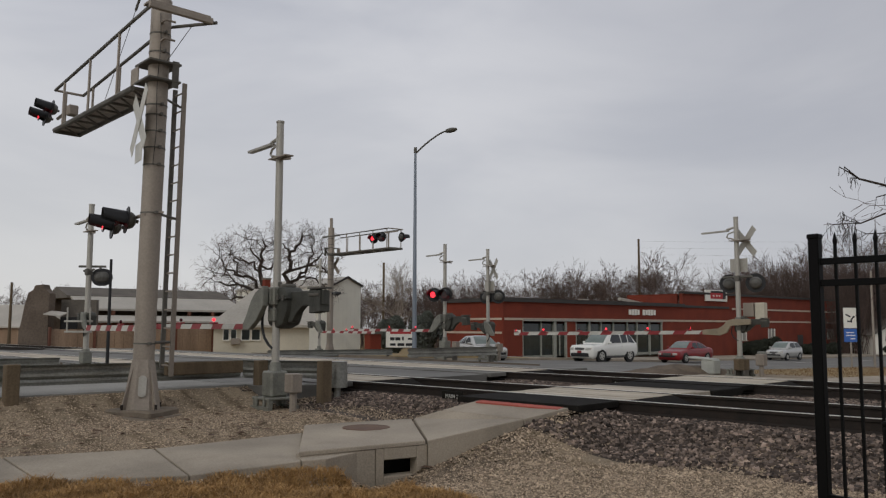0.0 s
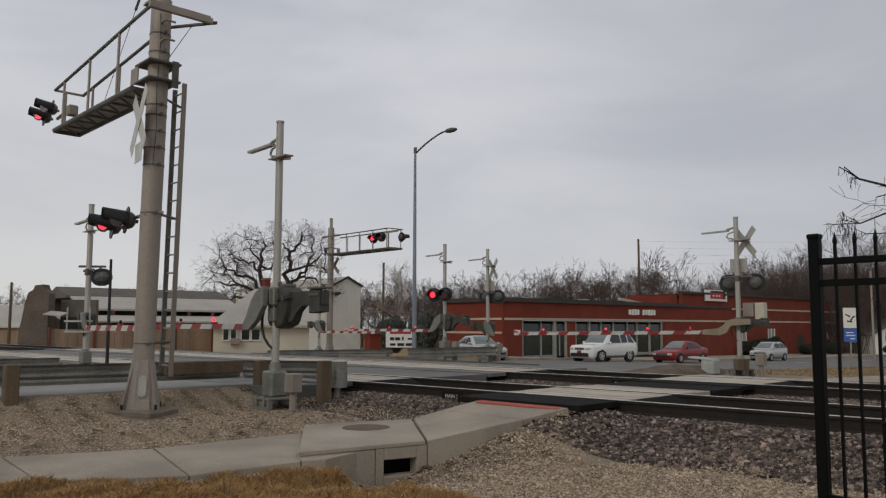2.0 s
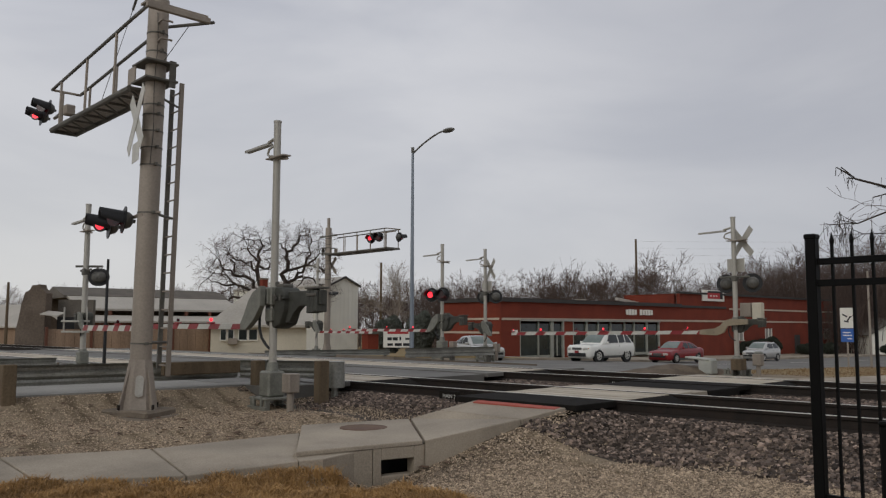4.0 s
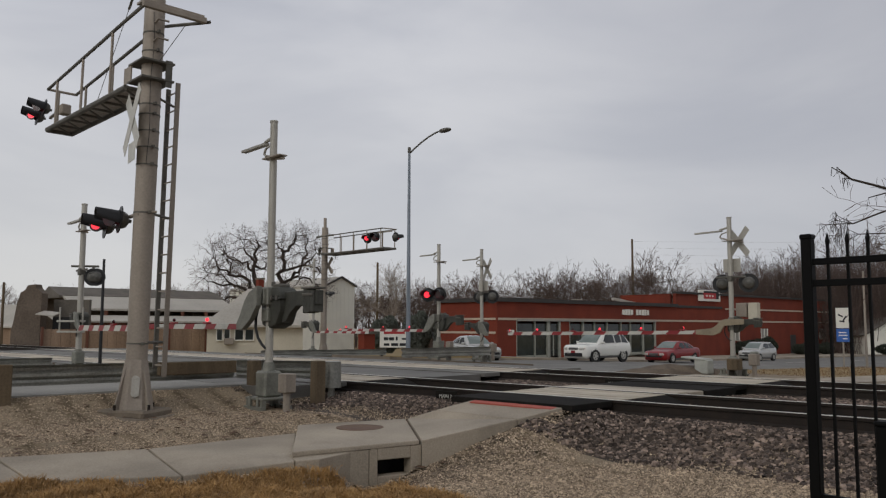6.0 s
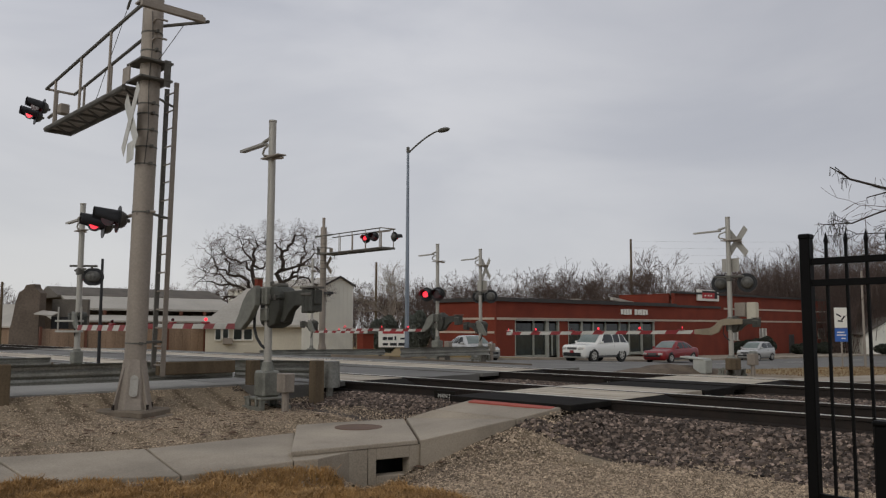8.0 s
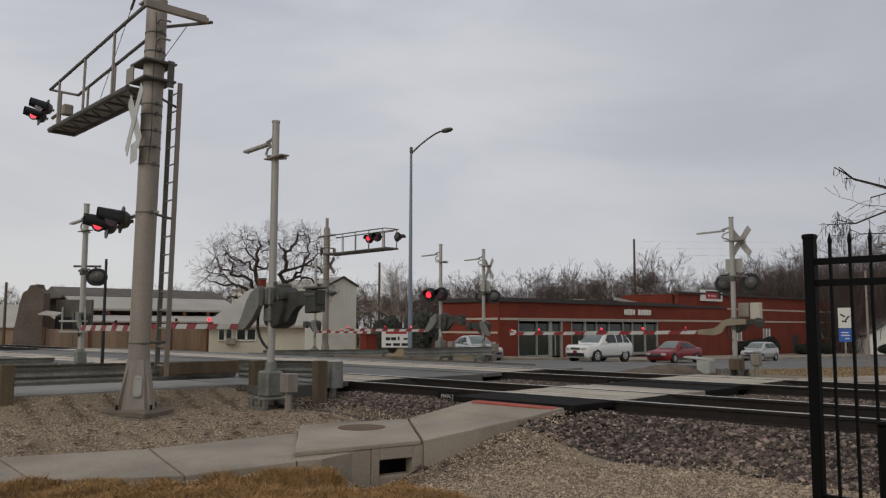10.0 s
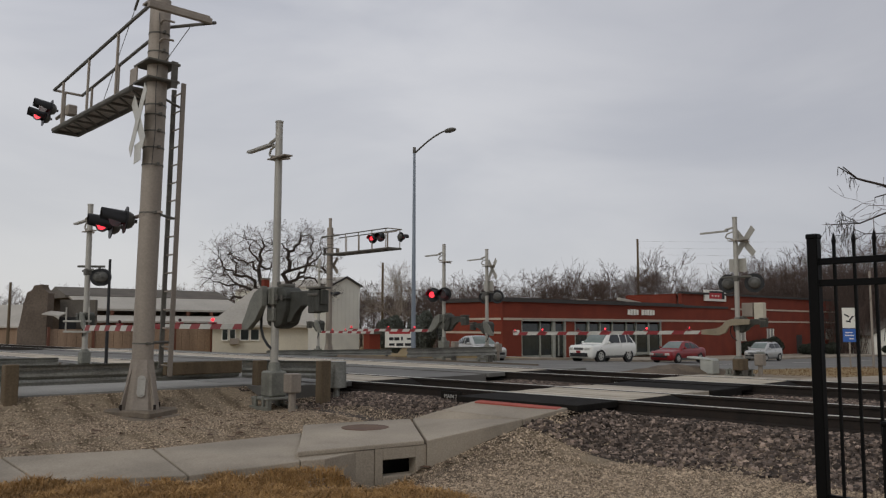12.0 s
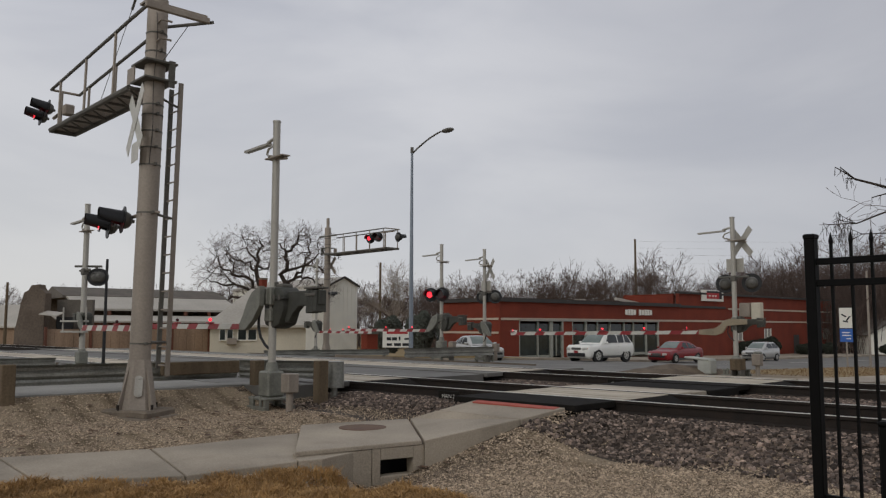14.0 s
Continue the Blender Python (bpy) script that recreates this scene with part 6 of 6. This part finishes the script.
oak_tree(pose(-57.4, 33.65, -1.3, 0, 0, 60), 12)
syc, _ = tree("bare_sycamore", 11, pose(-63.5, 51.0, -1.6), 9.4, 0.26, "slender bare pale-limbed tree", spread=0.6, kids=(4, 5), bend=0.18, up=0.06, first=0.30, min_r=0.009, skins=("pale_bark", "pale_bark"))
kinds = [tree("bare_tree", 21 + i, pose(-90 - 6 * i, 70 + 9 * i, -2.2), 10.0, 0.19, "bare winter tree in a far row", "far bare trees", spread=0.66, kids=(3, 3), bend=0.19, up=0.05, first=0.27, min_r=0.0125, shrink=0.70, deep=6)[0] for i in range(5)]
rng = np.random.default_rng(5)


def skyline(b):
    """How many degrees the far wood's tops stand over the eye, by bearing from the middle of the view."""
    return ramp(b, (-34, 2.3), (-16, 2.6), (-7, 2.9), (-2.5, 3.1), (-1, 3.8), (3, 3.7), (5.5, 3.3), (6.8, 4.2), (11.5, 4.5), (13, 4.3), (14.4, 5.2), (15.6, 4.2), (16.6, 2.9), (18, 3.6), (20.5, 4.6), (24, 5.0), (33, 5.4))


# a ragged row behind the shop and on both sides
for i in range(122):
    b = ramp(i + rng.random() * 0.9, (0, -31), (16, -15), (122, 32))
    dist = rng.uniform(108, 140)
    x, y = dist * math.sin(radians(b - 48)), dist * math.cos(radians(b - 48))
    t = copy_thing(kinds[i % 5], pose(x, y, -2.4, 0, 0, rng.uniform(0, 360)))
    s = (dist * math.tan(radians(skyline(b))) + 3.4) / 10.0 * rng.uniform(0.80, 1.10)
    t.scale = (s * 1.05, s * 1.05, s)
# thin brush at the foot of the far row
rng = np.random.default_rng(8)
segs = []
for i in range(12000):
    deep_wood = i >= 7500            # the wood closes in beyond the shop's end
    bearing = radians(rng.uniform(19, 32) if deep_wood else rng.uniform(-33, 33)) - radians(48)
    dist = rng.uniform(105, 150)
    x, y = dist * math.sin(bearing), dist * math.cos(bearing)
    if x > -30 and y < 112 or -9 < math.degrees(bearing) + 48 < -1.5 and rng.random() < 0.65:
        continue
    hgt = (dist * math.tan(radians(skyline(math.degrees(bearing) + 48))) + 3.4) * rng.uniform(0.3, 0.94)
    p = np.array((x, y, -2.8))
    lean = rng.normal(0, 0.22, 2)
    q = p + np.array((lean[0] * hgt, lean[1] * hgt, hgt))
    segs.append((p, q, rng.uniform(0.022, 0.055), 0.010, 0))
    for k in range(5):
        w = p + (q - p) * rng.uniform(0.4, 0.97)
        segs.append((w, w + rng.normal(0, 0.62, 3) + np.array((0, 0, 0.75)), 0.020, 0.008, 0))
tagged(part("far_brushwood", limbs_mesh("far_brushwood", segs, 3, M["brush"]), None), "tangled grey-brown winter brushwood in the distance", "brushwood", kind="stuff")

# the nearer tree whose drooping twigs hang in at one side
near_tree, _ = tree("drooping_tree", 33, pose(-5.9, 23.4, -0.5), 5.9, 0.15, "bare tree with drooping seed-hung twigs beyond the fence", spread=0.85, kids=(3, 4), bend=0.25, up=0.02, first=0.3, min_r=0.006, shrink=0.70, droop=0.03)


rng = np.random.default_rng(34)
crown = [o for o in near_tree.children if o.name.startswith("crown")][0]
base = np.array(near_tree.matrix_basis.translation)
out = []
tips = []
for a, b, r, deep in (((-6.9, 22.2, 4.22), (-8.02, 21.0, 4.60), 0.045, 3), ((-6.9, 22.2, 4.15), (-8.0, 21.0, 3.55), 0.03, 4), ((-6.8, 22.3, 3.3), (-7.9, 21.1, 3.35), 0.02, 4)):
    a, b = np.array(a) - base, np.array(b) - base
    d = (b - a) / np.linalg.norm(b - a)
    out = []
    branch_out(rng, a, d, np.linalg.norm(b - a), r, 2, out, 0.045, 0.0, (3, 4), 0.30, 0.005, 0.8, 0.01, deep)
    part("limb", limbs_mesh("limb", out, 5, M["bark"]), None, near_tree, "crooked outer limb")
    tips += [Vector(s[1]) for s in out if s[4] >= 3]
segs = []
for p in tips:
    p = np.array(p)
    for k in range(2):
        q = p + np.array((rng.normal(0, 0.05), rng.normal(0, 0.05), -rng.uniform(0.08, 0.34)))
        segs.append((p, q, 0.004, 0.007, 0))
tagged(part("seed_tassels", limbs_mesh("seed_tassels", segs, 3, M["bark"]), None, near_tree, "hanging dry seed tassels"), kind="stuff")


def clump(name, m, size, count, seed, material, label, cat="bush"):
    """A dense shrub of many small leaf blades on short stems."""
    rng = np.random.default_rng(seed)
    th = thing(name, m, label, cat, "shrubs")
    vs, fs = [], []
    for i in range(count):
        v = rng.normal(0, 1, 3)
        v /= np.linalg.norm(v)
        v *= rng.uniform(0.55, 1.0) ** 0.5 * (1 + 0.12 * math.sin(5 * v[0] + 3 * v[1]))
        p = np.array((v[0] * size[0], v[1] * size[1], size[2] * (0.5 + 0.5 * v[2])))
        a, b = rng.normal(0, 0.055, 3), rng.normal(0, 0.055, 3)
        k = len(vs)
        vs += [p + a, p + b, p - a, p - b * 0.6]
        fs.append((k, k + 1, k + 2, k + 3))
    part("foliage", raw("foliage", vs, fs, material), None, th)
    segs = [(np.zeros(3), np.array((rng.normal(0, size[0] * 0.4), rng.normal(0, size[1] * 0.4), size[2] * 0.7)), 0.05, 0.02, 0) for i in range(7)]
    part("stems", limbs_mesh("stems", segs, 5, M["bark"]), None, th)
    return th


for i, (x, y, s) in enumerate(((-41.0, 79.5, (0.9, 2.0, 1.6)), (-40.9, 83.2, (1.0, 2.2, 1.9)), (-39.6, 89.2, (0.8, 1.9, 1.2)), (-39.2, 93.4, (0.8, 2.3, 1.2)), (-31.5, 93.6, (2.2, 1.0, 1.3)))):
    clump("evergreen_shrub", pose(x, y, -1.95), s, 7000, 40 + i, M["hedge"], "clipped dark evergreen shrub by the shop wall")
# round dark evergreens behind the banner, and one thin tree among them
for i, (x, y, s) in enumerate(((-53.5, 42.6, (1.2, 1.3, 2.9)), (-51.8, 44.6, (1.3, 1.2, 3.3)), (-50.2, 46.6, (1.2, 1.3, 3.0)))):
    clump("evergreen_shrub", pose(x, y, -1.1), s, 9000, 50 + i, M["bush"], "round dark evergreen bush behind the forecourt")
t = copy_thing(kinds[2], pose(-70.0, 49.0, -1.5, 0, 0, 70))
t.scale = (0.62, 0.62, 0.72)


# ---- loose stone, grass and leaves ----
def scatter(name, pts, sizes, material, label, category, seed, flat=0.7, sides=4, cap=True):
    """Many small broken stones as one mesh: a jittered ring on the ground, and a smaller ring or a single peak above it."""
    rng = np.random.default_rng(seed)
    n = len(pts)
    a = np.arange(sides) * 2 * math.pi / sides
    ring = np.stack([np.cos(a), np.sin(a), np.zeros(sides)], 1) * 0.68
    low = ring[None] * rng.uniform(0.65, 1.3, (n, sides, 1)) + rng.uniform(-0.12, 0.12, (n, sides, 3)) - np.array((0, 0, 0.35))
    if cap:
        top = ring[None] * rng.uniform(0.35, 0.95, (n, sides, 1)) + rng.uniform(-0.14, 0.14, (n, sides, 3)) + np.array((0, 0, 0.42))
        faces = [(i, (i + 1) % sides, sides + (i + 1) % sides, sides + i) for i in range(sides)] + [tuple(range(sides, 2 * sides))]
    else:
        top = rng.uniform(-0.35, 0.35, (n, 1, 3)) * np.array((1, 1, 0.5)) + np.array((0, 0, 0.42))
        faces = [(i, (i + 1) % sides, sides) for i in range(sides)]
    vs = np.concatenate([low, top], 1) * rng.uniform(0.65, 1.3, (n, 1, 3)) * np.array((1, 1, flat))
    ang, tilt = rng.uniform(0, 2 * math.pi, n), rng.normal(0, 0.35, n)
    c, s = np.cos(tilt)[:, None], np.sin(tilt)[:, None]
    x, y, z = vs[..., 0] * c + vs[..., 2] * s, vs[..., 1], -vs[..., 0] * s + vs[..., 2] * c
    c, s = np.cos(ang)[:, None], np.sin(ang)[:, None]
    vs = np.stack([x * c - y * s, x * s + y * c, z], -1) * sizes[:, None, None] + pts[:, None]
    k, step = np.arange(n) * vs.shape[1], vs.shape[1]
    fs = []
    for f in faces:
        fs += (k[:, None] + np.array(f)[None]).tolist()
    me = bpy.data.meshes.new(name)
    me.from_pydata(vs.reshape(-1, 3).tolist(), [], fs)
    me.materials.append(material)
    return tagged(part(name, me, None), label, category, kind="stuff")


def heights(x, y):
    return np.array([ground_z(a, b) + 0.035 * noise.noise(Vector((a * 0.55, b * 0.55, 0))) * (0.3 if a < -10.5 else 1) for a, b in zip(x, y)])


def clear(x, y):
    """True where no footway, inlet or road covers the ground."""
    def inside(poly):
        r = np.ones(len(x), bool)
        for (ax, ay), (bx, by) in zip(poly, poly[1:] + poly[:1]):
            r &= (bx - ax) * (y - ay) - (by - ay) * (x - ax) <= 0.02
        return r
    hit = x < -13.15
    for i in range(4):
        hit |= inside([LEFT[i][:2], LEFT[i + 1][:2], RIGHT[i + 1][:2], RIGHT[i][:2]])
    hit |= inside([p[:2] for p in TOP])
    hit |= inside([(-9.03, 7.58), (-8.38, 8.22), (-6.82, 8.30), (-7.27, 6.32)])
    return ~hit


rng = np.random.default_rng(12)
# what the camera can see of the ground lies in a wedge before it
n = 800000
f = 6.2 + 12.0 * rng.random(n) ** 1.15
u = rng.uniform(-0.60, 0.60, n)
cy, sy = math.cos(radians(48)), math.sin(radians(48))
X, Y = f * (u * cy - sy), f * (u * sy + cy)
Dd = -math.sin(SKEW) * X + math.cos(SKEW) * Y
ok = clear(X, Y)
S = math.cos(SKEW) * X + math.sin(SKEW) * Y
edge = 8.75 + 0.45 * (S < -8.3) + 0.22 * np.sin(S * 1.3) + 0.15 * np.sin(S * 3.1 + 1)
sel = ok & (Dd < edge + rng.normal(0, 0.22, n)) & (rng.random(n) < 0.58)
x, y = X[sel], Y[sel]
size = rng.uniform(0.009, 0.024, len(x)) * np.where(x < -9.3, 0.85, 1.1)
size[rng.random(len(x)) < 0.05] *= 1.8
scatter("gravel_stones", np.stack([x, y, heights(x, y) + size * 0.15], 1), size, M["stones"], "pale crushed gravel stones lying loose", "gravel", 13, 0.75, 5, False)
n = 150000
s_ = rng.uniform(-12.5, 4, n)
d_ = rng.uniform(8.1, 17.4, n)
keep = ((s_ > -11.3) & ~((s_ > -8.2) & (s_ < -5.95) & (d_ > 8.4))) & ((s_ > -11.3) | (d_ < 8.2))
s_, d_ = s_[keep], d_[keep]
x, y = math.cos(SKEW) * s_ - math.sin(SKEW) * d_, math.sin(SKEW) * s_ + math.cos(SKEW) * d_
edge = 8.15 + 0.75 * (s_ < -8.3) + 0.22 * np.sin(s_ * 1.3) + 0.15 * np.sin(s_ * 3.1 + 1)
fr = -x * sy + y * cy
keep = clear(x, y) & (d_ > edge + rng.normal(0, 0.16, len(x))) & (fr > 5)
for near, far, _ in TRACKS:
    keep &= (np.abs(d_ - near) > 0.10) & (np.abs(d_ - far) > 0.10)
x, y = x[keep], y[keep]
size = rng.uniform(0.026, 0.058, len(x))
scatter("ballast_stones", np.stack([x, y, heights(x, y) + size * 0.22], 1), size, M["ballast_stones"], "coarse grey and rusty track ballast stones", "ballast", 14, 0.8)
# a low bank of dirt and gravel between the carriageway and the gate
bm = bmesh.new()
rows_b = []
for j in range(25):
    t = j / 24
    centre = Vector((-13.15, 18.6, 0)).lerp(Vector((-12.2, 22.4, 0)), t)
    row = []
    for i in range(11):
        v = i / 5 - 1
        x, y = centre.x + v * 0.75, centre.y - v * 0.18
        hgt = 0.30 * max(0.0, 1 - v * v) * math.sin(math.pi * (0.04 + 0.92 * t)) ** 0.6 + 0.05 * noise.noise(Vector((x * 2.3, y * 2.3, 4)))
        row.append(bm.verts.new((x, y, ground_z(x, y) - 0.05 + hgt)))
    rows_b.append(row)
for j in range(24):
    for i in range(10):
        bm.faces.new((rows_b[j][i], rows_b[j][i + 1], rows_b[j + 1][i + 1], rows_b[j + 1][i]))
tagged(part("dirt_bank", bm, M["soil"], None, "", True), "low bank of brown dirt and gravel", "dirt bank", kind="structure")
rocks = np.array([(-7.22, 4.45, -0.66), (-7.02, 4.85, -0.76), (-6.80, 5.05, -0.80), (-6.85, 6.15, -0.66), (-6.62, 5.9, -0.68), (-7.45, 4.15, -0.6), (-6.55, 6.3, -0.6)])
scatter("riprap_stones", rocks, np.array([0.10, 0.12, 0.11, 0.13, 0.10, 0.08, 0.09]), M["stones"], "rough pale stones below the inlet mouth", "stones", 15)


n = 5200                         # damp soil and grit in the hollow below the inlet
x, y = rng.normal(-6.75, 0.36, n), rng.normal(5.95, 0.62, n)
ok = clear(x, y) & (x > -7.2) & (y > 5.0)
x, y = x[ok], y[ok]
size = rng.uniform(0.007, 0.024, len(x))
scatter("wet_soil", np.stack([x, y, heights(x, y) + size * 0.3], 1), size, M["soil"], "damp brown soil and grit below the inlet", "soil", 18, 0.7, 5, False)


def blades(name, x, y, z, h, seed, material, label):
    rng = np.random.default_rng(seed)
    n = len(x)
    a = rng.uniform(0, 2 * math.pi, n)
    lean = rng.normal(0, 0.55, (n, 2)) * h[:, None]
    w = rng.uniform(0.003, 0.007, n)
    p = np.stack([x, y, z], 1)
    o = np.stack([np.cos(a) * w, np.sin(a) * w, np.zeros(n)], 1)
    midp = p + np.stack([lean[:, 0] * 0.35, lean[:, 1] * 0.35, h * 0.6], 1)
    tip = p + np.stack([lean[:, 0], lean[:, 1], h * rng.uniform(0.6, 1.0, n)], 1)
    vs = np.stack([p - o, p + o, midp + o * 0.7, midp - o * 0.7, tip], 1)
    k = np.arange(n)[:, None] * 5
    fs = (k + np.array([[0, 1, 2, 3]])).tolist() + (k + np.array([[3, 2, 4]])).tolist()
    me = bpy.data.meshes.new(name)
    me.from_pydata(vs.reshape(-1, 3).tolist(), [], fs)
    me.materials.append(material)
    return tagged(part(name, me, None), label, "grass", kind="stuff")


n = 120000
f = rng.uniform(6.3, 8.9, n)
u = rng.uniform(-0.62, 0.10, n)
X, Y = f * (u * cy - sy), f * (u * sy + cy)
lim = np.interp(u, [-0.62, -0.33, -0.24, -0.16, -0.11, -0.05, 0.0, 0.10], [8.2, 8.2, 8.4, 8.75, 8.6, 8.1, 7.75, 6.7]) + 0.12 * np.sin(u * 90) + 0.1 * rng.normal(0, 1, n)
sel = (f < lim) & clear(X, Y)
x, y = X[sel], Y[sel]
tuft = np.array([0.55 + 0.9 * max(0.0, 0.5 + noise.noise(Vector((a * 3.1, b * 3.1, 7)))) for a, b in zip(x, y)])
blades("dry_grass", x, y, heights(x, y), rng.uniform(0.03, 0.10, len(x)) * tuft, 16, M["blades"], "matted straw-coloured winter grass")
n = 36000
x, y = rng.uniform(-13.4, 2, n), rng.uniform(22.5, 46, n)
blades("verge_grass", x, y, heights(x, y), rng.uniform(0.02, 0.08, n), 17, M["verge"], "dry tan grass on the verge beyond the tracks")
n = 330
x, y = rng.uniform(-12.9, -6.5, n), rng.uniform(2.6, 7.5, n)
ok = clear(x, y)
x, y = x[ok], y[ok]
z = heights(x, y) + 0.03
vs, fs = [], []
for a, b, c in zip(x, y, z):
    r = rng.uniform(0.02, 0.06)
    t0 = rng.uniform(0, 6.28)
    k = len(vs)
    for i in range(5):
        rr = r * (1.3 if i % 2 else 0.8)
        vs.append((a + rr * math.cos(t0 + i * 1.257), b + rr * math.sin(t0 + i * 1.257), c + rng.uniform(0, 0.02)))
    fs.append(tuple(range(k, k + 5)))
tagged(part("fallen_leaves", raw("fallen_leaves", vs, fs, M["leaf"]), None), "scattered brown fallen leaves on the gravel", "leaves", kind="stuff")


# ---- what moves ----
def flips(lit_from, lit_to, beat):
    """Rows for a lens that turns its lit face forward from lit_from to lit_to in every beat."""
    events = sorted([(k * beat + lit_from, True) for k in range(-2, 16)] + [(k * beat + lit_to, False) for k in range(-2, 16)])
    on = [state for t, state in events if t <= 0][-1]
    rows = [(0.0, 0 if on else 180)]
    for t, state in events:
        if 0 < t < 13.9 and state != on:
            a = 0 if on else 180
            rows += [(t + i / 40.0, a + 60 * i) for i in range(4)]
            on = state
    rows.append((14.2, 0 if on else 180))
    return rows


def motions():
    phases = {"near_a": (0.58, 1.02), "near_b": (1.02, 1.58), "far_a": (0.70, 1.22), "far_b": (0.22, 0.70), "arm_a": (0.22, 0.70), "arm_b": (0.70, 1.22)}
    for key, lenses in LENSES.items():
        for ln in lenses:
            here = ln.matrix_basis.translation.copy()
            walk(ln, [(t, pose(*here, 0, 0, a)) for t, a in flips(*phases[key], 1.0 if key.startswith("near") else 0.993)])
    for car, start, stops in MOVING:
        walk(car, [(t, start @ pose(0, d, 0)) for t, d in stops])


motions()
